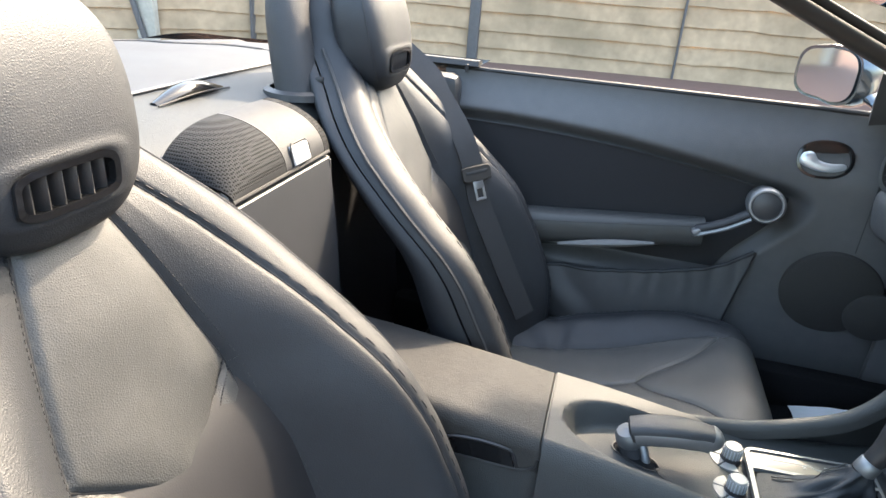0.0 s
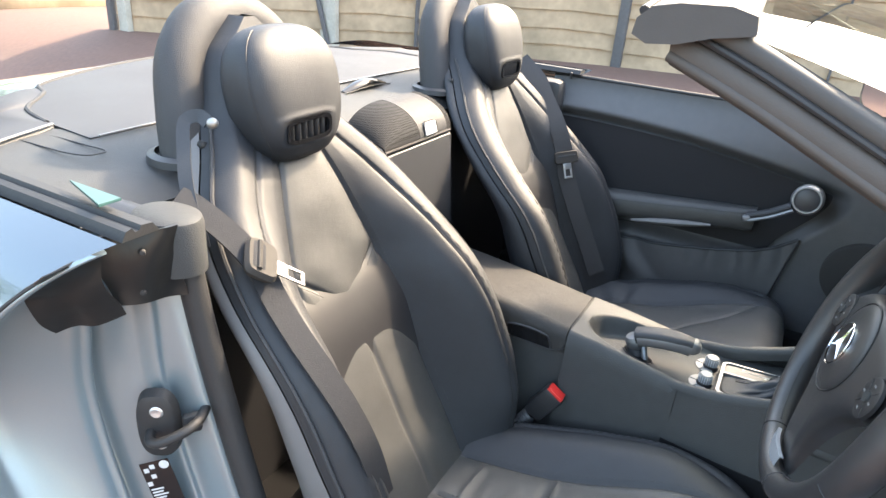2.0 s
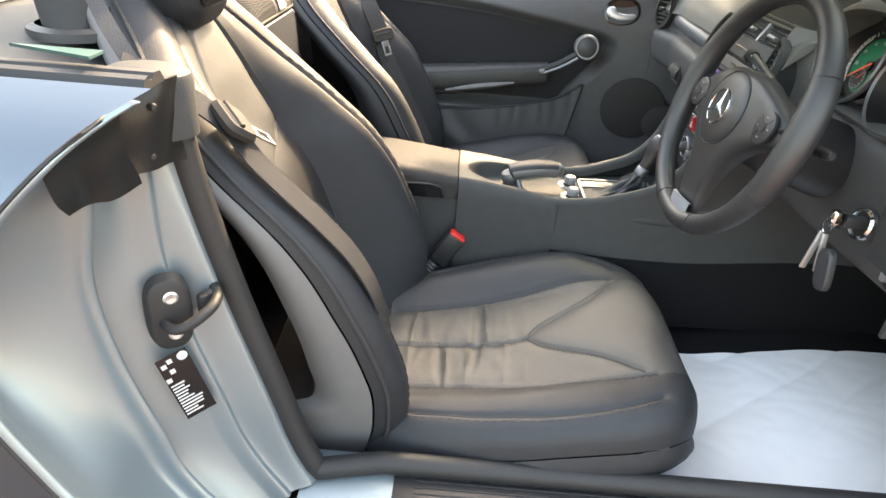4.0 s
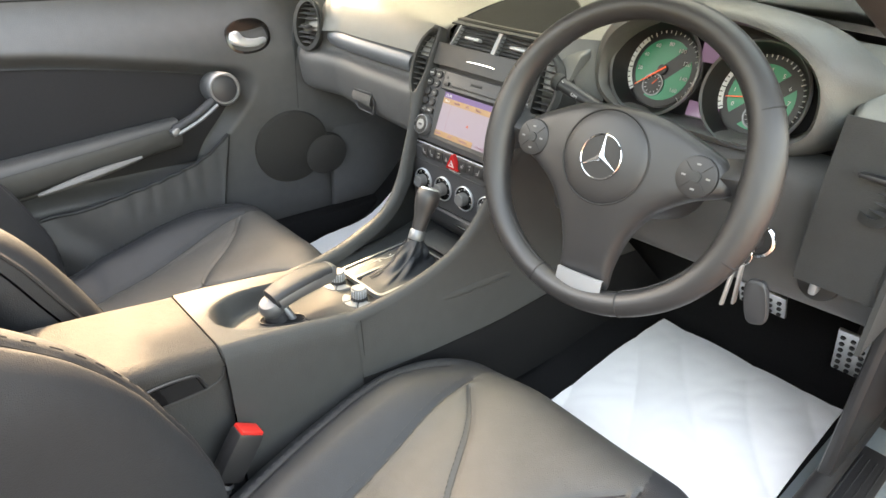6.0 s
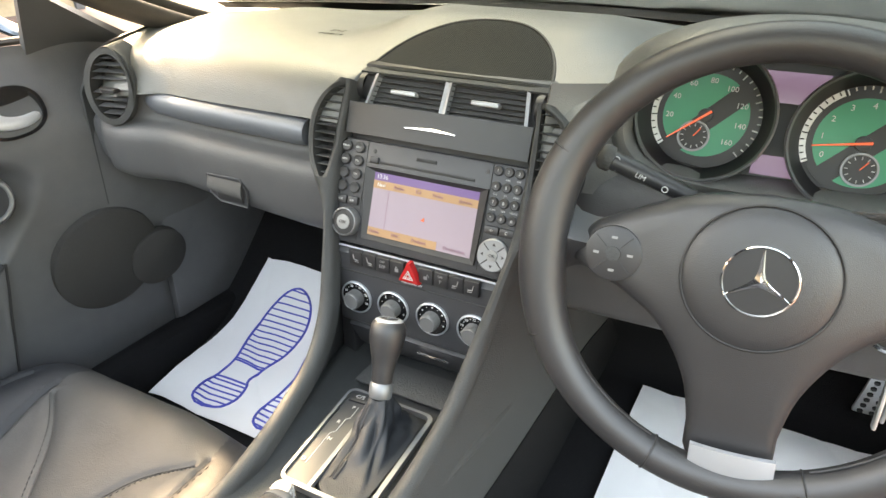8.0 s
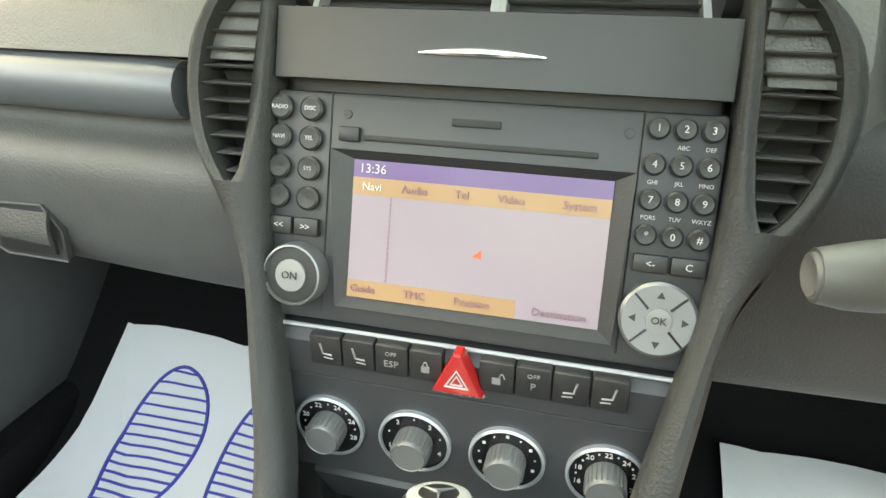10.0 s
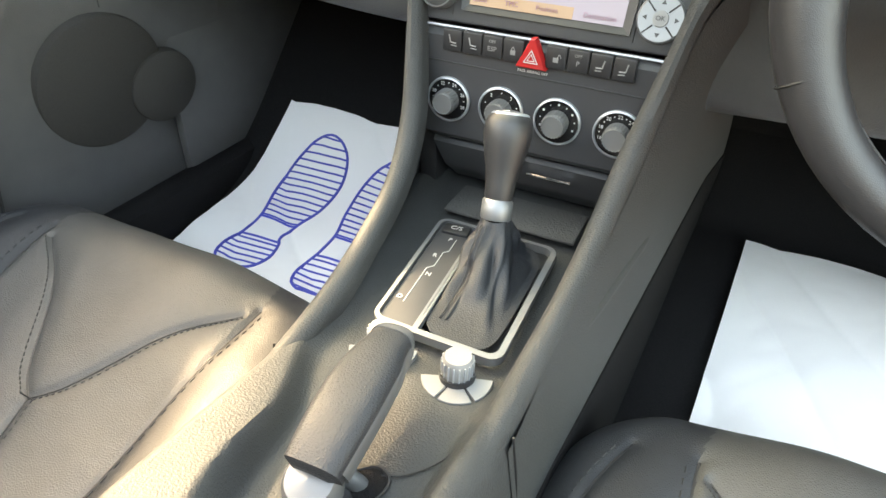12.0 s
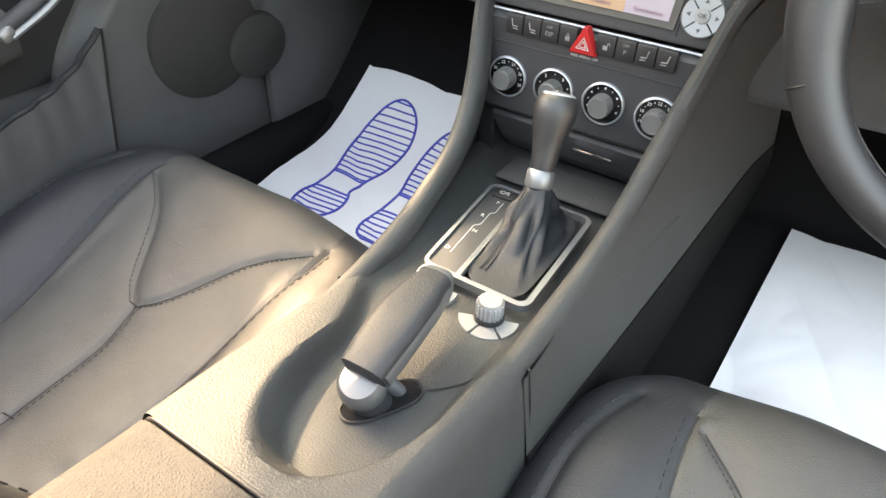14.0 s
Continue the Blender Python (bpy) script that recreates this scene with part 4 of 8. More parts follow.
for x in (-0.081, 0.0665):
    part("screw_cap", lathe([(0.0026, 0), (0.0024, 0.0006), (0, 0.0006)], on_face(x, 0.0555), FW, 16), PLASTIC_DARK, unit)
part("disc_slot", block((0.124, 0.003, 0.002), on_face(-0.009, 0.0435, 0.0005), 0.0006, Matrix.Rotation(radians(90 - 18.5), 4, "X")), RUBBER, unit)
part("card_slot", block((0.026, 0.004, 0.002), on_face(-0.010, 0.055, 0.0005), 0.0006, Matrix.Rotation(radians(90 - 18.5), 4, "X")), RUBBER, unit)
part("eject_key", block((0.012, 0.008, 0.004), on_face(-0.079, 0.045, 0.001), 0.001, Matrix.Rotation(radians(90 - 18.5), 4, "X")), PLASTIC_DARK, unit)


def round_key(x, s, r, h=0.0035, mt=PLASTIC_DARK, ow=unit):
    return part("key", lathe([(r, 0), (r, h * 0.7), (r * 0.8, h), (0, h * 0.85)], on_face(x, s), FW, 20), mt, ow)


for row, (s, a, b) in enumerate(((0.057, "RADIO", "DISC"), (0.041, "NAVI", "TEL"), (0.0245, "", "SYS"), (0.008, "", ""))):
    for x, tx in ((-0.1195, a), (-0.1015, b)):
        k_ = round_key(x, s, 0.0068)
        if tx:
            writing(tx, on_face(x, s, 0.0034), FU, FV, 0.0032, WHITE, k_)
for x, tx in ((-0.117, "<<"), (-0.101, ">>")):
    k_ = part("key", block((0.0145, 0.010, 0.006), on_face(x, -0.008, 0.001), 0.001, Matrix.Rotation(radians(90 - 18.5), 4, "X")), PLASTIC_DARK, unit)
    writing(tx, on_face(x, -0.008, 0.0042), FU, FV, 0.005, WHITE, k_)
for r_, row in enumerate((("1", "2", "3"), ("4", "5", "6"), ("7", "8", "9"), ("*", "0", "#"))):
    for c_, ch in enumerate(row):
        x, s = 0.0797 + 0.0125 * c_, 0.059 - 0.0173 * r_
        k_ = round_key(x, s, 0.0055)
        writing(ch, on_face(x, s, 0.0036), FU, FV, 0.005, WHITE, k_)
        sub = (("", "ABC", "DEF"), ("GHI", "JKL", "MNO"), ("PQRS", "TUV", "WXYZ"), ("", "", ""))[r_][c_]
        if sub:
            writing(sub, on_face(x, s - 0.0088, 0.0003), FU, FV, 0.003, WHITE, unit)
for x, tx in ((0.0835, "<-"), (0.1015, "C")):
    k_ = part("key", block((0.0165, 0.009, 0.006), on_face(x, -0.0068, 0.001), 0.001, Matrix.Rotation(radians(90 - 18.5), 4, "X")), PLASTIC_DARK, unit)
    writing(tx, on_face(x, -0.0068, 0.0042), FU, FV, 0.005, WHITE, k_)
volume = part("volume_knob", lathe([(0.0178, 0), (0.0176, 0.009), (0.0170, 0.0118), (0.0160, 0.0122), (0.0154, 0.010), (0, 0.010)], on_face(-0.1045, -0.0345), FW, 40), SILVER, unit, "silver volume ring")
part("volume_key", lathe([(0.0092, 0.008), (0.0090, 0.0125), (0, 0.0132)], on_face(-0.1045, -0.0345), FW, 28), GREY_BTN, volume)
part("volume_well", lathe([(0.0156, 0.009), (0.0154, 0.0106), (0.0120, 0.0114), (0, 0.0110)], on_face(-0.1045, -0.0345), FW, 28), RUBBER, volume)
writing("ON", on_face(-0.1045, -0.0345, 0.0132), FU, FV, 0.006, PLASTIC_DARK, volume)
pad = part("cursor_pad", lathe([(0.0192, 0), (0.0190, 0.0045), (0.0175, 0.006), (0, 0.0055)], on_face(0.0905, -0.034), FW, 40), SILVER, unit, "round silver cursor pad")
part("ok_key", lathe([(0.0064, 0.005), (0.0062, 0.0075), (0, 0.0078)], on_face(0.0905, -0.034), FW, 24), GREY_BTN, pad)
writing("OK", on_face(0.0905, -0.034, 0.0078), FU, FV, 0.0052, PLASTIC_DARK, pad)
for k in range(4):
    a = radians(45 + 90 * k)
    part("gap", tube([on_face(0.0905 + r * math.cos(a), -0.034 + r * math.sin(a), 0.0058) for r in (0.0075, 0.0175)], 0.0007, 5), RUBBER, pad)
    a = radians(90 * k)
    part("arrow", plate([(0.0905 + 0.0145 * math.cos(a), -0.034 + 0.0145 * math.sin(a)), (0.0905 + 0.011 * math.cos(a) - 0.002 * math.sin(a), -0.034 + 0.011 * math.sin(a) + 0.002 * math.cos(a)), (0.0905 + 0.011 * math.cos(a) + 0.002 * math.sin(a), -0.034 + 0.011 * math.sin(a) - 0.002 * math.cos(a))], on_face(0, 0, 0.0056), FU, FV, 0.0006), PLASTIC_DARK, pad)

for s in (-1, 1):
    part("side_filler", block((0.020, 0.10, 0.20), (CX + s * 0.112, 0.672, 0.665), 0.003), PLASTIC_DARK, console)

# switch row and climate dials on the upright panel below
PY = 0.606
panel = thing("climate_panel", (CX, PY, 0.71), "anthracite panel with a row of switches and four round climate dials", "control panel")
part("panel_plate", loft([[Vector((CX + x * w_, y, z)) for x, w_ in ((-1, hw), (1, hw))] for y, z, hw in ((0.66, 0.764, 0.117), (PY + 0.006, 0.764, 0.117), (PY, 0.758, 0.117), (PY, 0.662, 0.106), (PY + 0.006, 0.656, 0.105), (0.66, 0.656, 0.105))], closed=False), PANEL_GREY, panel, smooth=30)
part("chrome_line", tube([(CX - 0.117, PY + 0.004, 0.766), (CX + 0.117, PY + 0.004, 0.766)], 0.0014, 8), SILVER_TRIM, panel)
part("panel_joint", tube([(CX - 0.113, PY - 0.0003, 0.7345), (CX + 0.113, PY - 0.0003, 0.7345)], 0.0008, 6), RUBBER, panel)
for k, tx in enumerate(("", "", "ESP", "", None, "", "P", "", "")):
    x = -0.0845 + 0.0196 * k
    if tx is None:
        continue
    sw = part("switch", block((0.0188, 0.008, 0.0195), (x, PY - 0.001, 0.7565), 0.0012), PLASTIC_DARK, panel)
    if tx in ("ESP", "P"):
        writing(tx, (x, PY - 0.005, 0.755), (1, 0, 0), (0, 0, 1), 0.006, GREY_BTN, sw)
        writing("OFF", (x, PY - 0.005, 0.7615), (1, 0, 0), (0, 0, 1), 0.0038, GREY_BTN, sw)
    elif k in (0, 1, 7, 8):
        s_ = 1 if k < 4 else -1
        part("seat_symbol", tube([(x - s_ * 0.003, PY - 0.0053, 0.7615), (x - s_ * 0.0015, PY - 0.0053, 0.755), (x + s_ * 0.004, PY - 0.0053, 0.7545)], 0.0007, 4), GREY_BTN, sw)
        part("seat_symbol_foot", tube([(x - s_ * 0.001, PY - 0.0053, 0.7525), (x + s_ * 0.0045, PY - 0.0053, 0.752)], 0.0005, 4), GREY_BTN, sw)
    else:
        part("lock_symbol", block((0.0045, 0.0006, 0.004), (x, PY - 0.0052, 0.755), 0), GREY_BTN, sw)
        part("lock_bow", tube([(x - 0.0015 + 0.003 * (q / 8) + (0.003 if k == 5 else 0), PY - 0.0053, 0.757 + 0.003 * math.sin(math.pi * q / 8)) for q in range(9)], 0.0004, 4), GREY_BTN, sw)
hazard = part("hazard_switch", plate([(-0.0140, -0.0130), (0.0140, -0.0130), (0.0020, 0.0130), (-0.0020, 0.0130)], (CX - 0.001, PY - 0.001, 0.7580), (1, 0, 0), (0, 0, 1), 0.009, 0.0016), RED_LAMP, panel, "red triangular hazard switch")
for r_, w_ in ((0.0072, 0.0007), (0.0038, 0.0006)):
    tri_ = [(CX - 0.001 + r_ * math.cos(radians(a)), PY - 0.0104, 0.754 + r_ * math.sin(radians(a))) for a in (90, 210, 330)]
    part("triangle_line", tube(tri_, w_, 5, closed=True), WHITE, hazard)
writing("PASS AIRBAG OFF", (CX - 0.001, PY - 0.0006, 0.7395), (1, 0, 0), (0, 0, 1), 0.0036, WHITE, panel)
for i_, (x, marks) in enumerate(((-0.088, ("18", "20", "22", "24", "26", "28")), (-0.034, ("1", "2", "3", "4")), (0.021, ("", "", "", "", "")), (0.0765, ("16", "18", "20", "22", "24", "26", "28")))):
    d = part("dial_ring", lathe([(0.0222, 0), (0.0222, 0.003), (0.0208, 0.004), (0.0200, 0.0025)], (x, PY, 0.6985), (0, -1, 0), 48), SILVER_TRIM, panel, "bright silver dial ring")
    part("scale", lathe([(0.0205, 0.0), (0.0205, 0.0015), (0, 0.0015)], (x, PY, 0.6985), (0, -1, 0), 36), GLOSS_BLACK, d)
    part("knob", lathe([(0.0112, 0.001), (0.0108, 0.014), (0.0098, 0.0160), (0.0094, 0.0155), (0, 0.0150)], (x, PY, 0.6985), (0, -1, 0.0), 40), KNOB_GREY, d, "grey ribbed knob")
    for k in range(24):
        a = 2 * math.pi * k / 24
        part("rib", block((0.0009, 0.011, 0.0009), (x + 0.0110 * math.cos(a), PY - 0.0085, 0.6985 + 0.0110 * math.sin(a)), 0), KNOB_GREY, d)
    n_ = len(marks)
    for k, tx in enumerate(marks):
        a = radians(200 - 220 * k / (n_ - 1))
        p = (x + 0.0163 * math.cos(a), PY - 0.0018, 0.6985 + 0.0163 * math.sin(a))
        if tx:
            writing(tx, p, (1, 0, 0), (0, 0, 1), 0.0046, WHITE, d)
        else:
            part("tick", block((0.0018, 0.0004, 0.0018), p, 0), WHITE, d)
        if k + 1 < n_:
            a2 = a - radians(110 / (n_ - 1))
            part("dot", lathe([(0.0006, 0), (0.0006, 0.0004), (0, 0.0004)], (x + 0.0163 * math.cos(a2), PY - 0.0015, 0.6985 + 0.0163 * math.sin(a2)), (0, -1, 0), 8), WHITE, d)

pocket = thing("ashtray", (CX, 0.62, 0.63), "closed black ashtray lid with a short chrome bar", "ashtray")
part("lid", loft([[Vector((CX - hw, y, z)), Vector((CX + hw, y, z))] for y, z, hw in ((0.66, 0.652, 0.102), (0.617, 0.652, 0.102), (0.613, 0.648, 0.101), (0.622, 0.620, 0.092), (0.640, 0.600, 0.085), (0.66, 0.592, 0.083))], closed=False), PANEL_GREY, pocket, smooth=30)
part("bar", block((0.045, 0.004, 0.003), (0.018, 0.6125, 0.636), 0.001), CHROME, pocket, "short chrome bar")

upper = thing("stowage_flap", (CX, 0.66, 0.905), "plain anthracite stowage flap with a thin chrome bar, above the radio", "flap")
part("flap", plate([(-0.117, 0.073), (0.117, 0.073), (0.117, 0.110), (-0.117, 0.110)], on_face(CX, 0, 0.0005), FU, FV, 0.004, 0.0008), PANEL_GREY, upper)
part("bar", tube([on_face(-0.0095 - 0.0325 + 0.065 * k / 10, 0.0885 + 0.0012 * math.sin(math.pi * k / 10), 0.006) for k in range(11)], [0.0006 + 0.0016 * math.sin(math.pi * k / 10) for k in range(11)], 8), CHROME, upper, "thin chrome bar")

# ---- dashboard ----
dash = thing("dashboard", (0, 0.8, 0.75), "black soft-touch dashboard with silver trim and round air vents", "dashboard")
DASH_TOP = [(0.655, 0.905), (0.664, 0.930), (0.685, 0.957), (0.72, 0.973), (0.80, 0.988), (0.95, 0.993), (1.16, 0.984)]
HUMP = [(0.655, 0.905), (0.680, 0.950), (0.702, 0.962), (0.75, 0.983), (0.79, 0.9995), (0.83, 1.013), (0.88, 1.020), (0.95, 1.018), (1.16, 0.990)]


def dash_z(x, y):
    side = curve(DASH_TOP, y) - 0.02 * smooth(0.42, 0.62, abs(x)) - 0.012 * smooth(0.95, 1.16, y) * smooth(0.2, 0.45, abs(x))
    return side + (curve(HUMP, y) - side) * (1 - smooth(0.108, 0.215, abs(x - CX)))


def dash_end(x):
    """The dashboard bows away from the cabin towards the doors."""
    return 0.02 * smooth(0.35, 0.62, abs(x))


def top_pad(i, j):
    x = -0.625 + 1.25 * i
    y0 = 0.655 + 0.052 * (1 - smooth(0.118, 0.130, abs(x - CX))) + 0.165 * smooth(0.165, 0.185, x) * (1 - smooth(0.515, 0.535, x))
    y = y0 + (1.16 - y0) * j**1.5
    return Vector((x, y + dash_end(x) - 0.03 * smooth(0.43, 0.53, -x) * (1 - smooth(0.55, 0.61, -x)) * (1 - j), dash_z(x, y)))


part("top_pad", sheet(180, 40, top_pad), DASH_SKIN, dash, "grained black dashboard top")
LOW_P = [(0.655, 0.905), (0.668, 0.902), (0.670, 0.862), (0.652, 0.852), (0.643, 0.838), (0.646, 0.80), (0.655, 0.766), (0.675, 0.748), (0.74, 0.735), (0.90, 0.73)]


def lower_pass(i, j):
    x = -0.625 + 0.51 * i
    q = spline_low[round(j * 48)]
    return Vector((x, q.x + dash_end(x) - 0.03 * smooth(0.43, 0.53, -x) * (1 - smooth(0.55, 0.61, -x)) + 0.035 * smooth(0.50, 0.62, -x) * smooth(0.4, 0.8, j), q.y + 0.040 * (1 - smooth(-0.60, -0.12, x)) * smooth(0.3, 0.6, j) - 0.006 * smooth(-0.5, -0.15, x)))


spline_low = spline([(y, z) for y, z in LOW_P], 48)
part("glovebox_panel", sheet(40, 48, lower_pass), DOOR_SKIN, dash, "black glovebox panel")
bar = [Vector((x, 0.664 + dash_end(x), 0.884 + 0.004 * (x + 0.2) / -0.28)) for x in [-0.485 + 0.295 * k / 20 for k in range(21)]]
part("trim_bar", tube(bar, [0.013] + [0.0175] * 19 + [0.0165], 16, flat=1.05), TRIM_BAR, dash, "long satin silver trim bar")
latch = part("glovebox_latch", plate([(-0.036, 0.017), (-0.034, -0.010), (-0.016, -0.021), (0.034, -0.022), (0.035, 0.002), (0.024, 0.019)], (-0.327, 0.6475, 0.787), (1, 0, 0), (0, 0, 1), 0.005, 0.0015), PANEL_GREY, dash, "dark grey glovebox latch recess")
part("latch_rim", tube([(-0.327 + x, 0.6425, 0.787 + z) for x, z in ((-0.036, 0.017), (-0.034, -0.010), (-0.016, -0.021), (0.034, -0.022), (0.035, 0.002), (0.024, 0.019))], 0.0011, 6, closed=True), PANEL_GREY, latch)
part("latch_pull", sheet(14, 6, lambda i, j: Vector((-0.360 + 0.062 * i + 0.006 * j, 0.6405 - 0.009 * math.sin(math.pi * 0.5 * j), 0.802 - 0.0155 * j - 0.004 * i * j)), 0.003), PLASTIC, latch, "curved latch pull")
part("latch_well", block((0.046, 0.003, 0.012), (-0.322, 0.6415, 0.776), 0.001), RUBBER, latch)
writing("SRS", (-0.235, 0.80, dash_z(-0.235, 0.80) + 0.0005), (1, 0, 0), (0, 1, 0), 0.016, LEATHER_GREY, dash)
writing("AIRBAG", (-0.235, 0.783, dash_z(-0.235, 0.783) + 0.0005), (1, 0, 0), (0, 1, 0), 0.011, LEATHER_GREY, dash)

# driver side lower panel
LOW_D = [(0.735, 0.892), (0.708, 0.884), (0.693, 0.865), (0.689, 0.82), (0.691, 0.785), (0.698, 0.735), (0.706, 0.708), (0.722, 0.697), (0.85, 0.700)]
spline_dr = spline([(y, z) for y, z in LOW_D], 40)


def lower_drv(i, j):
    x = 0.115 + 0.51 * i
    q = spline_dr[round(j * 40)]
    return Vector((x, q.x + dash_end(x) * 0.4, q.y + 0.10 * (x - 0.36) * smooth(0.5, 0.9, j)))


part("knee_panel", sheet(30, 40, lower_drv), DOOR_SKIN, dash, "dark grey panel under the steering column")
part("stack_backing", block((0.232, 0.13, 0.34), (CX, 0.725, 0.752), 0.006), PLASTIC_DARK, dash)


def louvred(name, o, u, v, outline, n, depth, label, horizontal=True, rim=0.006, rim_mat=PLASTIC, slat=DOOR_SKIN):
    """An air vent: rim, dark duct and slats."""
    o, u, v = Vector(o), Vector(u).normalized(), Vector(v).normalized()
    w = u.cross(v)
    c = Vector((sum(p[0] for p in outline), sum(p[1] for p in outline))) / len(outline)
    big = [((p[0] - c.x) * (1 + rim / 0.03) + c.x, (p[1] - c.y) * (1 + rim / 0.05) + c.y) for p in outline]
    at = lambda pts, h: [o + u * p[0] + v * p[1] + w * h for p in pts]
    ob = part(name, loft([at(big, -0.004), at(big, 0.003), at(outline, 0.004), at(outline, -depth)], cap=False), rim_mat, dash, label)
    part("duct", loft([at(outline, -depth), at(outline, -depth - 0.001)]), RUBBER, ob)
    ys_ = [p[1] for p in outline]
    lo, hi = min(ys_), max(ys_)
    for k in range(n):
        s = lo + (hi - lo) * (k + 0.7) / (n + 0.4)
        xs = []
        for a, b in zip(outline, outline[1:] + outline[:1]):
            if (a[1] - s) * (b[1] - s) < 0:
                xs.append(a[0] + (b[0] - a[0]) * (s - a[1]) / (b[1] - a[1]))
        if len(xs) < 2:
            continue
        x0, x1 = min(xs), max(xs)
        p = [(x0, 0), (x1, 0)]
        ring = lambda x: [o + u * x + v * (s + dv) + w * h for dv, h in ((0.0004, 0.0008), (0.0012, -0.001), (0.0046, -0.014), (0.0034, -0.0145), (-0.0004, -0.001))]
        part("slat", loft([ring(x0), ring(x1)]), slat, ob)
    return ob


VO, VV = Vector((CX, 0.688, 0.945)), Vector((0, 0.5, 0.866))
for s, x0, x1 in ((-1, -0.101, -0.004), (1, 0.004, 0.101)):
    v_ = louvred("air_vent", VO, (1, 0, 0), VV, [(x0, -0.020), (x1, -0.020), (x1 - (0.006 if s > 0 else 0), 0.019), (x0 + (0.006 if s < 0 else 0), 0.019)], 6, 0.02, "slatted air vent in a thin silver frame", rim=0.0025, rim_mat=SILVER_TRIM)
    part("vane_tab", block((0.034, 0.012, 0.006), VO + Vector(((x0 + x1) / 2, -0.006, 0.0)), 0.002, Matrix.Rotation(radians(-20), 4, "X")), SILVER_TRIM, v_, "silver vane tab")
    part("thumbwheel", lathe([(0.016, -0.004), (0.0165, 0), (0.016, 0.004)], VO + Vector((s * 0.1135, 0.006, 0.0)), (1, 0, 0), 24), PLASTIC_DARK, v_)
part("vent_surround", plate([(-0.124, -0.026), (0.124, -0.026), (0.117, 0.025), (-0.117, 0.025)], VO - Vector((0, -0.004, 0.0055)) + Vector((0, 0.004, 0)), (1, 0, 0), VV, 0.002), PANEL_GREY, dash)
TALL_O, TALL_V = Vector((CX, 0.6405, 0.8927)), Vector((0, 0.36, 0.933)).normalized()
for s in (-1, 1):
    edge_in = [(s * curve(VENT_IN, z), (z - TALL_O.z) / TALL_V.z) for z in [0.8427 + 0.1103 * k / 18 for k in range(19)]]
    edge_out = [(s * curve(VENT_OUT, z), (z - TALL_O.z) / TALL_V.z) for z in [0.953 - 0.1103 * k / 24 for k in range(1, 24)]]
    louvred("air_vent", TALL_O + Vector((0, 0.004, 0)), (1, 0, 0), TALL_V, edge_in + edge_out, 12, 0.026, "tall slatted air vent in the rail beside the centre stack", rim=0.0006)
out = oval(0.032, 0.046, 32)
part("vent_pod", loft([[Vector((-0.527 - 0.030 * k + (0.041 - 0.004 * k) * math.cos(a), 0.643 + 0.055 * k, 0.908 + 0.056 * math.sin(a))) for a in [2 * math.pi * q / 32 for q in range(32)]] for k in (0.0, 0.3, 0.65, 1.0)], cap=False), PLASTIC, dash, "rounded pod round the end vent")
for x, vy, uu in ((-0.527, 0.640, (0.97, 0.24, 0)), (0.592, 0.662, (0.85, -0.52, 0))):
    v_ = louvred("air_vent", (x, vy, 0.908), uu, (0, 0.12, 0.99), out, 9, 0.03, "round slatted air vent in the dashboard end", rim=0.010)
    part("vane_tab", block((0.030, 0.012, 0.006), (x + (0.008 if x < 0 else -0.008), vy - 0.009, 0.906), 0.002), PLASTIC_DARK, v_)

part("vent_backing", block((0.25, 0.030, 0.058), (CX, 0.722, 0.942), 0.006), PLASTIC_DARK, dash)
part("vent_cap", sheet(20, 6, lambda i, j: Vector((CX - 0.120 + 0.240 * i, 0.694 + 0.016 * j, 0.9605 + 0.003 * j)), 0.003), PLASTIC, dash)
part("demister_slot", tube([Vector((x, y, dash_z(x, y) + 0.0008)) for x, y in [tuple(p) for p in spline([(0.19, 1.02), (0.30, 0.962), (0.42, 0.876), (0.47, 0.815)], 24)]], 0.0022, 6), RUBBER, dash)
# centre loudspeaker cover on top
MESH = dotted("speaker_cloth", (0.050, 0.051, 0.046), (0.012, 0.012, 0.012), 420, "2D")
def spk(i, j):
    a = math.pi * i
    x = CX + 0.1155 * j * math.cos(a) * (1 - 0.10 * math.sin(a) * j)
    y = 0.7035 + 0.130 * j * math.sin(a)
    return Vector((x, y, dash_z(CX, y) + 0.004 - 0.0035 * j**6))
cover = part("speaker_cover", sheet(48, 16, spk, 0.004), MESH, dash, "half-oval cloth speaker cover")
part("cover_edge", tube([spk(k / 48, 1.01) for k in range(49)], 0.0022, 6), RUBBER, cover)

# instrument cluster
cluster = thing("instrument_cluster", (0.345, 0.74, 0.94), "instrument cluster with two dials, green reflections painted on, under a rounded hood", "instrument cluster")
BIN = Vector((0.349, 0.690, 0.946))


def binnacle(a, k, y):
    """The rounded opening round the two dials, widened by k."""
    c, q = math.cos(a), math.sin(a)
    return Vector((BIN.x + (0.146 + k) * math.copysign(abs(c) ** 0.72, c), y, BIN.z + ((0.078 if q > 0 else 0.060) + k * 0.7) * math.copysign(abs(q) ** 0.8, q) + 0.010 * (1 - abs(c))))


def hood(i, j):
    a = 2 * math.pi * i
    k, y = ((-0.004, 0.752), (-0.002, 0.72), (0.0, 0.694), (0.005, 0.687), (0.013, 0.690), (0.022, 0.702), (0.032, 0.73), (0.044, 0.77), (0.058, 0.83), (0.07, 0.90))[round(j * 9)]
    p = binnacle(a, k, y)
    p.y -= 0.010 * max(0, math.sin(a)) * (1 if y < 0.75 else 0.3)
    if y > 0.72:
        p.z = BIN.z + (p.z - BIN.z) * (1 - 0.75 * smooth(0.72, 0.90, y))
    return p


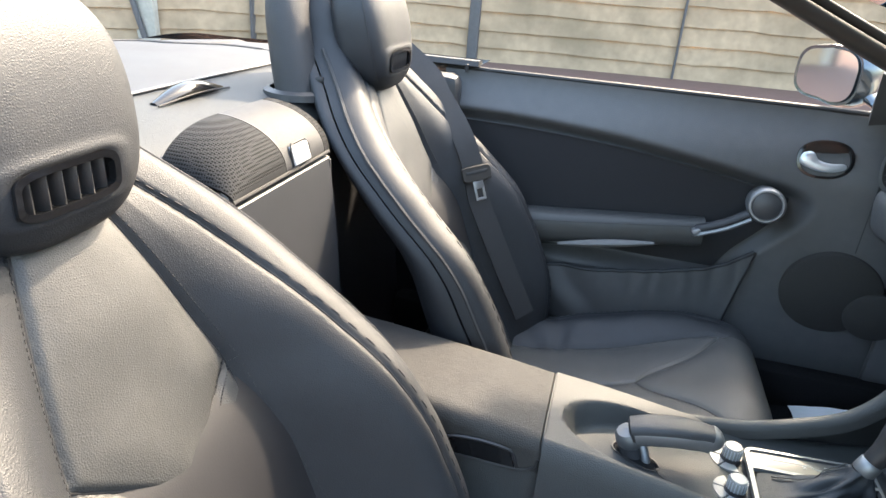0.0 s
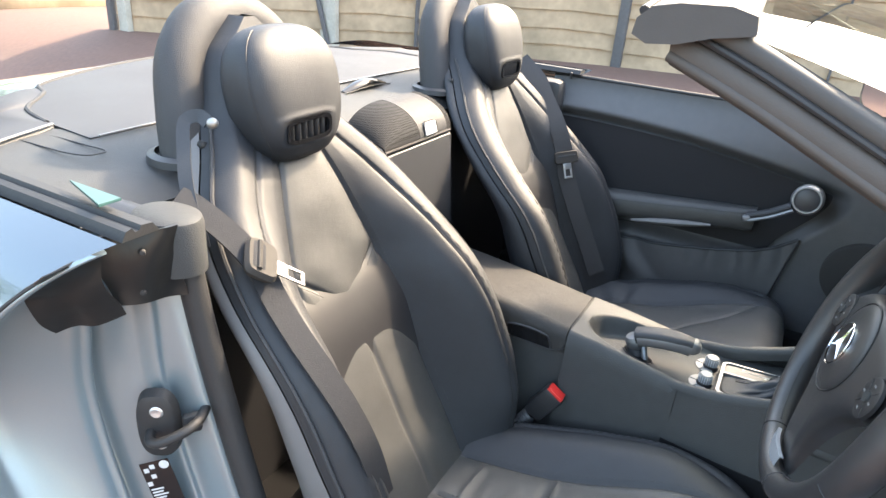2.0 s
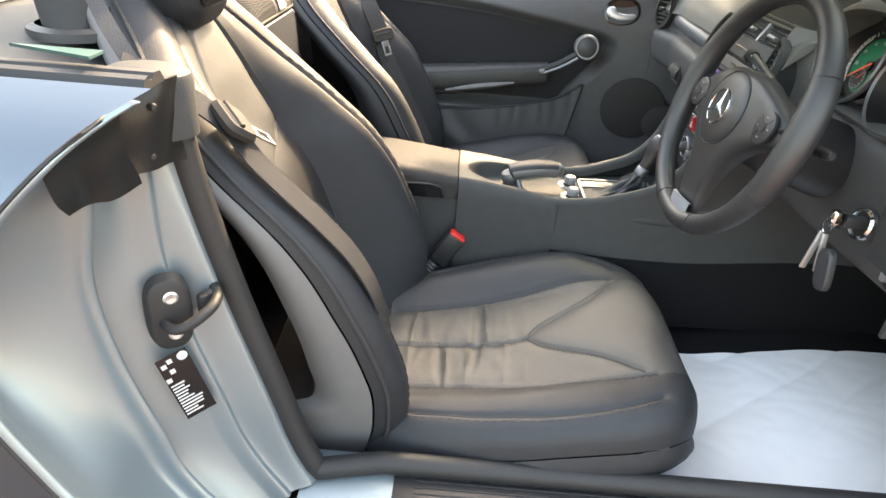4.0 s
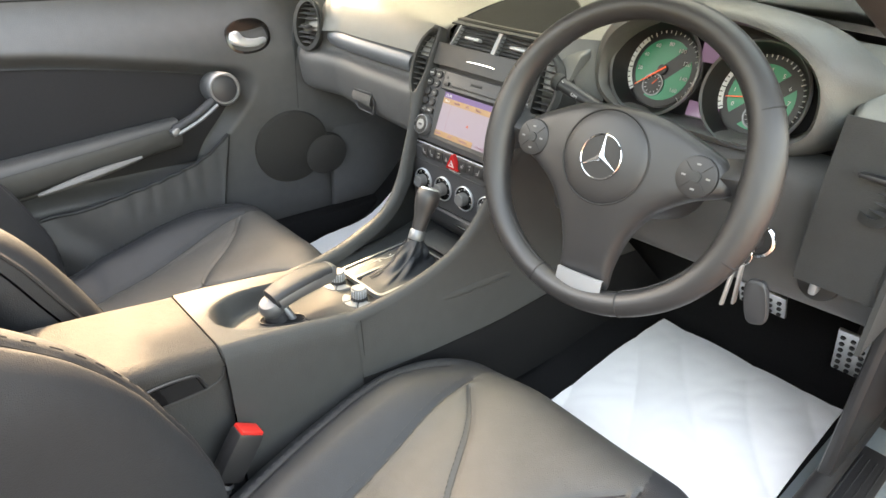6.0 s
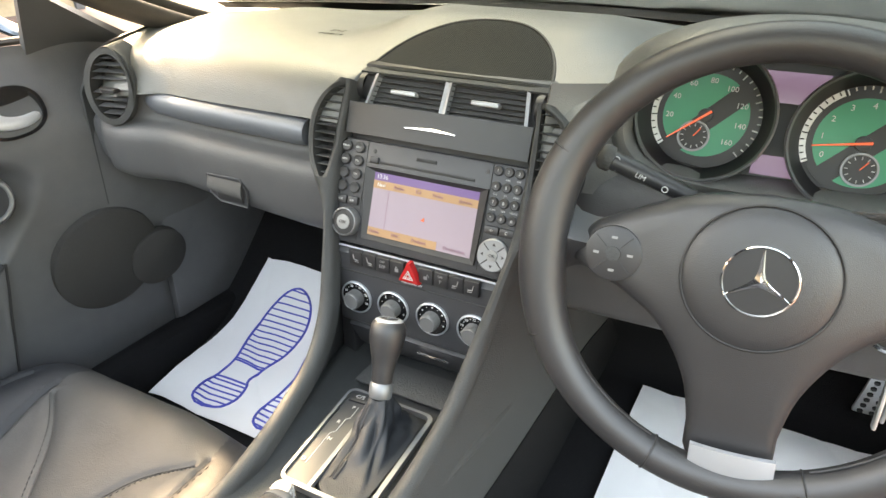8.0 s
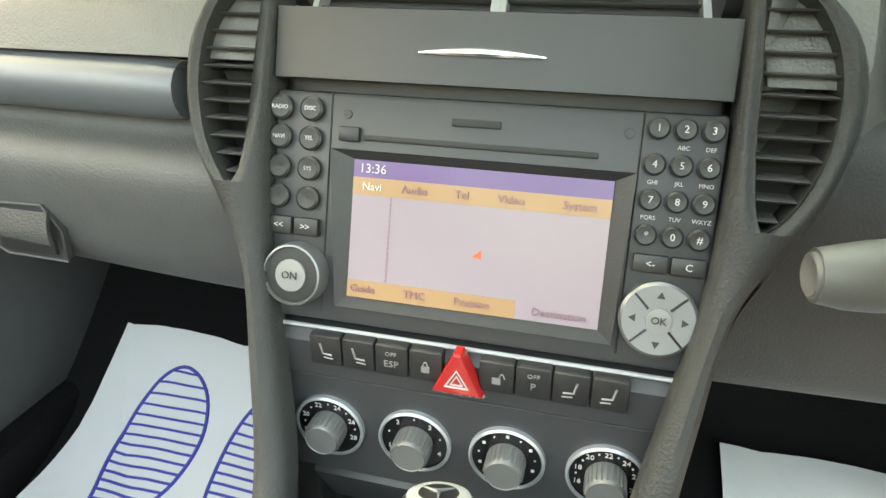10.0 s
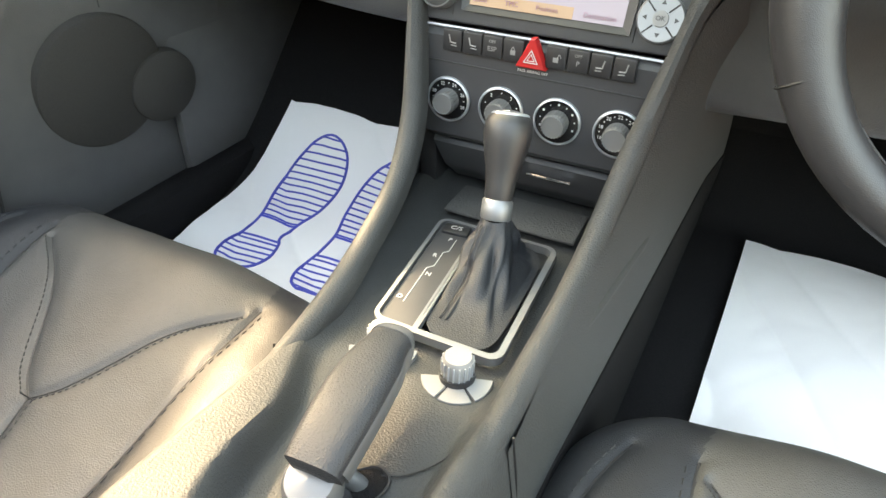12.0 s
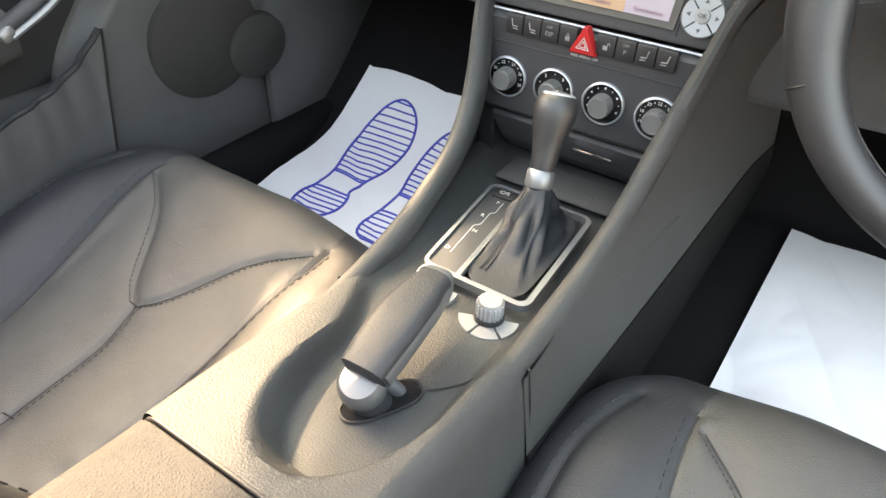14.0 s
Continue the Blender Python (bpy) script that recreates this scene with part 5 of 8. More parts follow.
part("hood", sheet(72, 9, hood), DASH_SKIN, cluster, "grained black hood round the dials")
CO, CV = Vector((0.345, 0.742, 0.948)), Vector((0, 0.26, 0.966)).normalized()
CW = Vector((1, 0, 0)).cross(CV)
part("cluster_face", plate(oval(0.172, 0.075, 40, 0.6), CO, (1, 0, 0), CV, 0.002), DIAL_BLACK, cluster)
on_c = lambda x, s, h=0.0: CO + Vector((x - CO.x, 0, 0)) + CV * s + CW * h
def gauge(x, s, r, marks, label, needle, small, start=215, span=250):
    c = on_c(x, s, 0.004)
    g = part("gauge", lathe([(r * 1.30, 0.030), (r * 1.34, 0.034), (r * 1.38, 0.031), (r * 1.36, 0.024)], c, CW, 64), SILVER, cluster, label)
    part("bowl", lathe([(r * 1.34, 0.031), (r * 1.22, 0.014), (r * 1.10, 0.003)], c, CW, 56), DIAL_BLACK, g)
    scale = [[c + (Vector((1, 0, 0)) * math.cos(b) + CV * math.sin(b)) * r * q + CW * h for q, h in ((1.10, 0.0), (1.10, 0.0026), (0.98, 0.0020), (0.98, 0.0))] for b in [radians(start + 3 - 88 * k / 40) for k in range(41)]]
    part("scale_ring", loft(scale), DIAL_WHITE, g, "white scale band")
    part("face", lathe([(r * 1.03, 0), (r * 1.03, 0.001), (0, 0.001)], c, CW, 48), DIAL_BLACK, g)
    # green reflections on the dial, painted as two flat segments
    for lo_, hi_, dist in ((48, 222, 0.10), (-110, 20, 0.30)):
        n_a = radians((lo_ + hi_) / 2)
        half_a = math.acos(dist / 0.86)
        pts_ = [(0.86 * r * math.cos(n_a + half_a * (2 * q / 24 - 1)), 0.86 * r * math.sin(n_a + half_a * (2 * q / 24 - 1))) for q in range(25)]
        part("dial_reflection", plate(pts_, c + CW * 0.0010, (1, 0, 0), CV, 0.0004), DIAL_REFLECTION, g, "green reflection painted on the dial")
    for k in range(4 * (len(marks) - 1) + 1):
        a = radians(start - span * k / (4 * (len(marks) - 1)))
        d = Vector((1, 0, 0)) * math.cos(a) + CV * math.sin(a)
        l_ = 0.12 if k % 4 == 0 else 0.07
        on_band = span * k / (4 * (len(marks) - 1)) < 84
        part("tick", tube([c + d * r * 1.09 + CW * 0.0029, c + d * r * (1.09 - l_) + CW * 0.0027], 0.0007, 4), DIAL_BLACK if on_band else DIAL_WHITE, g)
    for k, tx in enumerate(marks):
        a = radians(start - span * k / (len(marks) - 1))
        writing(tx, c + (Vector((1, 0, 0)) * math.cos(a) + CV * math.sin(a)) * r * 0.72 + CW * 0.0015, (1, 0, 0), CV, r * 0.16, WHITE, g)
    a = radians(needle)
    d = Vector((1, 0, 0)) * math.cos(a) + CV * math.sin(a)
    part("needle", tube([c - d * r * 0.15 + CW * 0.006, c + d * r * 0.88 + CW * 0.006], [0.0014, 0.0006], 6), NEEDLE, g, "red needle")
    part("needle_cap", lathe([(r * 0.15, 0.0015), (r * 0.14, 0.005), (0, 0.0055)], c, CW, 20), DIAL_BLACK, g)
    c2 = c + (Vector((1, 0, 0)) * small[0] + CV * small[1]) * r
    part("small_ring", lathe([(r * 0.33, 0.001), (r * 0.33, 0.004), (r * 0.29, 0.004), (r * 0.28, 0.002), (0, 0.002)], c2, CW, 32), SILVER, g)
    part("small_face", lathe([(r * 0.28, 0.002), (r * 0.28, 0.0032), (0, 0.0032)], c2, CW, 32), DIAL_BLACK, g)
    for k in range(12):
        b = 2 * math.pi * k / 12
        part("small_tick", tube([c2 + (Vector((1, 0, 0)) * math.cos(b) + CV * math.sin(b)) * r * q + CW * 0.0034 for q in (0.20, 0.26)], 0.0004, 4), WHITE, g)
    part("small_hand", tube([c2 + CW * 0.005, c2 + (Vector((1, 0, 0)) * 0.5 + CV * 0.7) * r * 0.24 + CW * 0.005], 0.0005, 4), NEEDLE, g)
    return g
gauge(0.270, 0.001, 0.049, ("", "20", "40", "60", "80", "100", "120", "140", "160"), "silver-ringed speedometer", 219, (-0.15, -0.45), 218, 262)
gauge(0.414, -0.007, 0.049, ("0", "1", "2", "3", "4", "5", "6", "7", "8"), "silver-ringed rev counter", 190, (0.05, -0.50), 205, 235)
part("display", plate([(-0.026, 0.022), (0.026, 0.022), (0.030, 0.052), (-0.030, 0.052)], on_c(0.345, 0, 0.003), (1, 0, 0), CV, 0.001), DISPLAY, cluster, "lilac trip display")
part("lower_display", plate([(-0.022, -0.050), (0.022, -0.050), (0.022, -0.030), (-0.022, -0.030)], on_c(0.345, 0, 0.003), (1, 0, 0), CV, 0.001), DISPLAY, cluster)

def end_cap(s):
    """Closes the dashboard towards the door."""
    return lambda i, j: Vector((s * (0.626 - 0.004 * i), 0.655 + 0.50 * i, 0.70 + (dash_z(0.62, 0.655 + 0.50 * i) - 0.70) * j))
for s in (1, -1):
    part("end_panel", sheet(16, 8, end_cap(s), 0.006), PLASTIC, dash)
part("vent_panel", sheet(12, 16, lambda i, j: Vector((0.535 + 0.09 * i, 0.672 - 0.006 * math.sin(math.pi * j), 0.76 + 0.20 * j)), 0.006), PLASTIC, dash, "panel round the driver's side vent")
part("inner_panel", sheet(12, 14, lambda i, j: Vector((0.118 + 0.078 * i, 0.664 + 0.048 * i + 0.02 * j**3, 0.868 - 0.012 * i + (0.107 + 0.012 * i) * j)), 0.006), DASH_SKIN, dash, "dash flank between the side vent and the dials")
# ---- steering wheel ----
WC = Vector((0.347, 0.524, 0.885))
WN = Vector((0.05, -0.96, 0.285)).normalized()
WU = Vector((0, 0, 1)).cross(WN).normalized() * 1.0
if WU.x < 0:
    WU = -WU
WV = WN.cross(WU) if WN.cross(WU).z > 0 else -WN.cross(WU)
WU, WV = WU * math.cos(radians(3)) + WV * math.sin(radians(3)), WV * math.cos(radians(3)) - WU * math.sin(radians(3))
on_w = lambda x, s, h=0.0: WC + WU * x + WV * s + WN * h
wheel = thing("steering_wheel", WC, "black leather three-spoke steering wheel with silver lower insert", "steering wheel")
R0 = 0.1735
lobe = lambda a: max(0.0, math.cos(radians(a))) ** 10 + max(0.0, -math.cos(radians(a))) ** 10   # thumb rests beside the spokes
rim_r = [0.0162 + 0.0012 * math.cos(2 * radians(k * 4)) + 0.0035 * lobe(k * 4) for k in range(90)]
RC = lambda a: R0 - 0.0045 * lobe(a)
part("rim", tube([on_w(RC(k * 4) * math.cos(radians(k * 4)), RC(k * 4) * math.sin(radians(k * 4))) for k in range(90)], rim_r, 18, closed=True), WHEEL_SKIN, wheel, "black leather rim")
RS = lambda a: 0.0163 + 0.0012 * math.cos(2 * radians(a))
for a in (28, 152, 205, 335, 250, 290):
    c, s = math.cos(radians(a)), math.sin(radians(a))
    part("rim_seam", tube([on_w((R0 + RS(a) * math.cos(b)) * c, (R0 + RS(a) * math.cos(b)) * s, RS(a) * math.sin(b)) for b in [2 * math.pi * k / 20 for k in range(20)]], 0.0010, 5, closed=True), RUBBER, wheel)
for a0, a1 in ((155, 203), (-23, 25), (207, 248), (292, 333)):
    part("stitching", tube([on_w((R0 - 0.0163) * math.cos(radians(a0 + (a1 - a0) * k / 40)), (R0 - 0.0163) * math.sin(radians(a0 + (a1 - a0) * k / 40)), 0.004 + 0.0007 * (k % 2)) for k in range(41)], 0.0008, 4), LEATHER_GREY, wheel)
half = spline([(0.0, 0.062), (0.045, 0.0585), (0.08, 0.047), (0.117, 0.031), (0.131, 0.023), (0.139, 0.008), (0.144, -0.007), (0.128, -0.016), (0.10, -0.027), (0.066, -0.052), (0.043, -0.090), (0.0345, -0.128), (0.0325, -0.158), (0.016, -0.163), (0.0, -0.164)], 40)
spoke = [(p.x, p.y) for p in half] + [(-p.x, p.y) for p in reversed(half[1:-1])]
def dome(x, s):
    return 0.006 + 0.020 * math.exp(-((x / 0.085) ** 2 + (s / 0.085) ** 2)) - 0.006 * smooth(0.1, 0.165, math.hypot(x, s))
rings = [[on_w(p[0] * k, p[1] * k, dome(p[0] * k, p[1] * k) * (1 if q else 0) - (0.012 if not q else 0)) for p in spoke] for k, q in ((1.0, 0), (1.0, 1), (0.985, 1), (0.93, 1), (0.85, 1), (0.72, 1), (0.58, 1), (0.42, 1), (0.25, 1), (0.08, 1))]
for p in range(len(rings[1])):
    for q, drop in ((1, 0.011), (2, 0.006), (3, 0.002)):
        rings[q][p] = rings[q][p] - WN * drop
part("spokes", loft(rings), WHEEL_SKIN, wheel, "black spoke cover with a wide lower spoke")
for s in (-1, 1):
    part("spoke_root", loft([[on_w(s * x, z + h * q, -0.004 + 0.008 * math.cos(0.5 * math.pi * q) - 0.010 * abs(q)) for q in [-1 + 2 * k / 12 for k in range(13)]] for x, z, h in ((0.112, 0.006, 0.022), (0.128, 0.007, 0.0215), (0.142, 0.008, 0.024), (0.152, 0.010, 0.031), (0.162, 0.012, 0.042))], closed=False), WHEEL_SKIN, wheel, "leather root where the spoke meets the rim")
part("insert", loft([[on_w(0.003 + x * 0.0318, s, h + 0.004 * (1 - x * x)) for x in [-1 + 2 * q / 16 for q in range(17)]] for s, h in ((-0.166, -0.004), (-0.164, 0.006), (-0.156, 0.0085), (-0.143, 0.0098), (-0.1425, 0.005))], closed=False), SILVER_TRIM, wheel, "satin silver insert on the lower spoke")
boss = part("boss", lathe([(0.0545, 0.014), (0.0540, 0.0196), (0.0525, 0.0208), (0.045, 0.0232), (0.030, 0.0258), (0.0, 0.0272)], WC, WN, 48), WHEEL_SKIN, wheel, "round airbag cover")
part("boss_gap", tube([on_w(0.0552 * math.cos(radians(4 * k)), 0.0552 * math.sin(radians(4 * k)), 0.0195) for k in range(90)], 0.0011, 5, closed=True), RUBBER, boss)
part("badge_ring", lathe([(0.0268, 0.0255), (0.0266, 0.0285), (0.0257, 0.0293), (0.0249, 0.0282)], WC, WN, 44), CHROME, boss, "chrome badge ring")
part("badge_ground", lathe([(0.0252, 0.0245), (0.0252, 0.0276), (0, 0.0279)], WC, WN, 40), DIAL_BLACK, boss)
for k in range(3):
    a = radians(90 + 120 * k)
    c, s = math.cos(a), math.sin(a)
    part("badge_ray", loft([[on_w(c * r - s * t, s * r + c * t, h) for t, h in ((w_, 0.0278), (0, 0.0278 + w_), (-w_, 0.0278))] for r, w_ in ((0.0, 0.0044), (0.008, 0.0021), (0.0252, 0.0004))]), CHROME, boss)
for s in (-1, 1):
    bc = on_w(s * 0.108, 0.003, dome(0.108, 0) + 0.0005)
    bp = part("button_pad", lathe([(0.0230, 0), (0.0225, 0.0035), (0.020, 0.0045), (0, 0.0045)], bc, WN, 36), PLASTIC_DARK, wheel, "round button pad")
    part("centre_key", lathe([(0.0062, 0.0042), (0.006, 0.0062), (0, 0.0064)], bc, WN, 20), PLASTIC, bp)
    for k in range(4):
        a = radians(45 + 90 * k)
        part("gap", tube([bc + (WU * math.cos(a) + WV * math.sin(a)) * q + WN * 0.0046 for q in (0.008, 0.0205)], 0.0006, 4), RUBBER, bp)
        a = radians(90 * k)
        part("symbol", block((0.0046, 0.0006, 0.0020), bc + (WU * math.cos(a) + WV * math.sin(a)) * 0.0135 + WN * 0.0050, 0, WN.to_track_quat("Y", "Z").to_matrix().to_4x4()), GREY_BTN, bp)
column = thing("steering_column", (0.34, 0.60, 0.85), "black steering column shroud", "steering column")
part("shroud", tube([on_w(0, -0.012, -0.014), on_w(0, -0.012, -0.05), on_w(0.0, -0.014, -0.10), on_w(0, -0.016, -0.18)], [0.035, 0.052, 0.058, 0.058], 24), PLASTIC_DARK, column)
stalk = thing("column_stalk", (0.28, 0.60, 0.90), "black indicator stalk with white symbols", "stalk")
part("arm", tube(spline([(0.300, 0.600, 0.905), (0.250, 0.592, 0.924), (0.2125, 0.584, 0.938)], 14), [0.009] * 5 + [0.010] * 5 + [0.0108] * 5, 14, flat=0.8), PLASTIC_DARK, stalk)
part("end_cap", tube(spline([(0.2125, 0.584, 0.938), (0.1996, 0.5818, 0.9425)], 6), [0.0112, 0.0118, 0.0118, 0.0118, 0.0112, 0.009, 0.005], 14), PLASTIC, stalk)
writing("LIM", (0.240, 0.5785, 0.9285), (0.92, 0.16, -0.36), (0.36, 0, 0.93), 0.0065, WHITE, stalk)
for dx, dz in ((-0.022, 0.0125), (-0.022, 0.0045), (0.022, -0.0075)):
    part("symbol", tube([(0.240 + dx + 0.0025 * math.cos(a), 0.5775, 0.9285 + dz + 0.0025 * math.sin(a)) for a in [2 * math.pi * k / 14 for k in range(14)]], 0.0005, 4, closed=True), WHITE, stalk)
stalk2 = thing("column_stalk", (0.46, 0.60, 0.88), "slim black wiper stalk with rounded end", "stalk")
part("arm", tube(spline([on_w(0.05, -0.005, -0.075), on_w(0.10, 0.0, -0.072), on_w(0.15, 0.004, -0.066)], 14), [0.009] * 12 + [0.010, 0.009, 0.005], 14, flat=0.8), PLASTIC_DARK, stalk2)
cruise = thing("column_stalk", (0.28, 0.62, 0.84), "smooth dark grey combination stalk with a thick rounded end", "stalk")
part("arm", tube(spline([(0.315, 0.612, 0.862), (0.23, 0.602, 0.852), (0.160, 0.592, 0.8435), (0.1443, 0.5905, 0.8428)], 16), [0.009] * 9 + [0.0105, 0.0125, 0.014, 0.0148, 0.0152, 0.0150, 0.0138, 0.0115], 20), STALK_GREY, cruise)
part("push_button", lathe([(0.0098, -0.003), (0.0098, 0.0012), (0.0086, 0.0020), (0.0050, 0.0008), (0, 0.0004)], (0.1443, 0.5905, 0.8428), (-0.985, -0.12, -0.05), 24), KNOB_GREY, cruise, "hollowed push button in the stalk's end")

# ignition lock with key, light switch
lock = thing("ignition_lock", (0.510, 0.652, 0.805), "chrome-ringed ignition lock with key and fob hanging", "ignition")
KN = Vector((0.1, -0.97, 0.2)).normalized()
KO = Vector((0.479, 0.684, 0.781))
part("ring", lathe([(0.0225, 0), (0.022, 0.006), (0.0185, 0.0085), (0.0165, 0.003)], KO, KN, 36), CHROME, lock, "chrome ring")
part("barrel", lathe([(0.0165, 0), (0.0165, 0.004), (0, 0.004)], KO, KN, 28), PLASTIC_DARK, lock)
key = part("key", block((0.012, 0.030, 0.018), KO + KN * 0.016, 0.004), PANEL_GREY, lock, "grey key in the lock")
part("key_head", block((0.016, 0.022, 0.026), KO + KN * 0.042 + Vector((0, 0, -0.001)), 0.006), CHROME, key, "bright metal key head")
KT = KO + KN * 0.052
part("key_ring", tube([KT + Vector((0.010 * math.cos(a), 0, -0.014 + 0.012 * math.sin(a))) for a in [2 * math.pi * k / 24 for k in range(24)]], 0.0009, 5, closed=True), CHROME, lock)
for ang, dx in ((-9, -0.006), (7, 0.002)):
    part("spare_key", block((0.004, 0.009, 0.060), KT + Vector((dx, 0.004 * ang / 8, -0.055)), 0.0015, Matrix.Rotation(radians(ang), 4, "X")), STEEL, lock)
part("fob", plate(oval(0.014, 0.029, 28, 0.6), KT + Vector((0.030, 0.004, -0.066)), (0.96, 0.1, 0.26), (-0.26, 0, 0.96), 0.010, 0.003), PANEL_GREY, lock, "grey key fob")
light_sw = thing("light_switch", (0.565, 0.662, 0.735), "black rotary light switch with silver grip", "switch")
part("bezel", lathe([(0.026, 0), (0.0255, 0.006), (0.021, 0.008), (0, 0.005)], (0.558, 0.700, 0.753), (-0.1, -0.97, 0.2), 32), PLASTIC_DARK, light_sw)
part("grip", block((0.010, 0.020, 0.036), (0.557, 0.688, 0.756), 0.004), SILVER_TRIM, light_sw)

# ---- passenger door ----
door = thing("passenger_door", (-0.68, 0.25, 0.35), "closed car door with black padded trim and silver handle", "car door")
INSERT_EDGE = [(-0.24, 0.884), (-0.075, 0.882), (0.05, 0.876), (0.175, 0.866), (0.32, 0.846), (0.456, 0.823), (0.53, 0.806), (0.60, 0.785)]
INSERT_FRONT = [(0.56, 0.44), (0.62, 0.468), (0.651, 0.488), (0.694, 0.526), (0.73, 0.554), (0.763, 0.568), (0.80, 0.562), (0.90, 0.52)]


def door_x(y, z):
    x = -0.648 - 0.055 * smooth(0.80, 0.955, z) ** 1.5 + 0.035 * smooth(0.50, 0.72, y) * smooth(0.5, 0.7, z)
    x -= 0.036 * smooth(-0.002, 0.034, curve(INSERT_EDGE, y) - z) * smooth(-0.002, 0.045, curve(INSERT_FRONT, z) - y) * smooth(0.56, 0.60, z)
    return x


def trim_point(i, j):
    y = -0.235 + 1.10 * i
    z = 0.34 + 0.616 * j
    return Vector((door_x(y, z), y, z))


part("trim", sheet(190, 130, trim_point), DOOR_SKIN, door, "black padded door trim with a sunk panel")
part("door_skin", block((0.10, 1.02, 0.66), (-0.775, 0.265, 0.605), 0.03), PAINT, door, "silver-blue painted door skin")
part("belt_seal", tube([(-0.715, -0.235 + k * 0.05, 0.958) for k in range(21)], 0.006, 8), RUBBER, door, "black window seal")
part("lock_pin", lathe([(0.004, 0), (0.004, 0.016), (0.002, 0.018), (0, 0.018)], (-0.692, -0.185, 0.952), n=12), PLASTIC_DARK, door)
edge = [Vector((-0.6725, y, curve(INSERT_EDGE, y) - 0.030)) for y in [-0.23 + 0.71 * k / 40 for k in range(41)]]
part("insert_seam", tube(edge, 0.0015, 6), LEATHER_GREY, door)
INSERT = material("black_door_cloth", (0.027, 0.027, 0.030), 0.75, vary=0.2, scale=500, bump=0.3, bump_scale=900, spec=0.2)
part("insert", sheet(60, 30, lambda i, j: (lambda z: (lambda y: Vector((-0.6745, y, min(z, curve(INSERT_EDGE, y) - 0.030))))(-0.235 + (curve(INSERT_FRONT, z) - 0.045 + 0.235) * i))(0.60 + 0.26 * j)), INSERT, door, "dark woven inset panel")


def arm_ring(y, w, h, zc):
    return [Vector((-0.668 + w * (0.5 + 0.5 * math.copysign(abs(math.cos(a)) ** 0.6, math.cos(a))) - w * 0.15, y, zc + h * math.copysign(abs(math.sin(a)) ** 0.8, math.sin(a)))) for a in [2 * math.pi * k / 24 for k in range(24)]]


arm = [arm_ring(-0.05 + 0.42 * k / 20, 0.078 - 0.02 * (k / 20) ** 2, 0.038 - 0.008 * (k / 20), 0.638 + 0.048 * (k / 20)) for k in range(21)]
# the sheen on the black armrest is put into its colour: paler leather
armrest_d = part("armrest", loft(arm), LEATHER_PALE, door, "padded black armrest, coloured paler for its sheen")
part("pull_slot", tube(spline([(-0.600, 0.075, 0.622), (-0.597, 0.17, 0.641), (-0.602, 0.275, 0.658)], 16), [0.004 + 0.007 * math.sin(math.pi * k / 16) for k in range(17)], 10, flat=0.8), SIDE_GREY, armrest_d, "pale grey pull recess")
part("arm_seam", tube(spline([(-0.599, -0.05, 0.660), (-0.597, 0.14, 0.684), (-0.610, 0.36, 0.708)], 20), 0.001, 5), LEATHER_GREY, armrest_d)
# silver grab bar and round end
grab = spline([(-0.612, 0.352, 0.700), (-0.606, 0.40, 0.724), (-0.604, 0.442, 0.752)], 14)
handle = part("grab_handle", tube(grab, [0.013] * 15, 14, flat=0.8), LEATHER, door, "grab handle with a silver edge and round silver end")
part("silver_edge", tube([p + Vector((0.012, 0.004, -0.006)) for p in grab], 0.0045, 8), SILVER, handle)
part("silver_foot", block((0.02, 0.02, 0.016), (-0.606, 0.352, 0.698), 0.005, Matrix.Rotation(radians(25), 4, "X")), SILVER, handle)
part("round_end", lathe([(0.034, -0.060), (0.036, -0.012), (0.036, 0.004), (0.032, 0.009), (0.0285, 0.009), (0.027, 0.005)], (-0.607, 0.469, 0.774), (1, -0.1, 0.15), 40), SILVER, handle, "silver ring")
part("round_cap", lathe([(0.0275, 0), (0.0275, 0.006), (0.020, 0.009), (0, 0.0095)], (-0.607, 0.469, 0.774), (1, -0.1, 0.15), 32), PANEL_GREY, handle)
# release lever
LO = Vector((door_x(0.56, 0.872) + 0.002, 0.560, 0.870))
LU, LV = Vector((0.12, 0.98, 0.10)).normalized(), Vector((-0.25, -0.07, 0.96)).normalized()
lever = part("release_bezel", loft([[LO + LU * p[0] * k + LV * p[1] * k + LU.cross(LV) * h for p in oval(0.048, 0.036, 40, 0.85)] for k, h in ((1.06, -0.004), (1.04, 0.006), (0.92, 0.007), (0.86, -0.008), (0.4, -0.012))]), GLOSS_BLACK, door, "sunk oval bezel")
tab = spline([LO + LU * -0.040 + LV * 0.010 + LU.cross(LV) * 0.006, LO + LU * -0.018 + LV * -0.010 + LU.cross(LV) * 0.008, LO + LU * 0.010 + LV * -0.016 + LU.cross(LV) * 0.008, LO + LU * 0.038 + LV * -0.012 + LU.cross(LV) * 0.004], 20)
part("release_lever", tube(tab, [0.004, 0.012, 0.015, 0.0155, 0.0148, 0.0135, 0.012, 0.011, 0.0105, 0.010, 0.0096, 0.0093, 0.009, 0.0088, 0.0085, 0.0082, 0.008, 0.0076, 0.007, 0.006, 0.003], 14, flat=0.35, up=tuple(LU.cross(LV))), LEVER, lever, "curved silver release lever")
# pocket and loudspeaker
POCKET_TOP = [(-0.03, 0.548), (0.043, 0.556), (0.205, 0.576), (0.384, 0.609), (0.442, 0.633), (0.48, 0.661)]


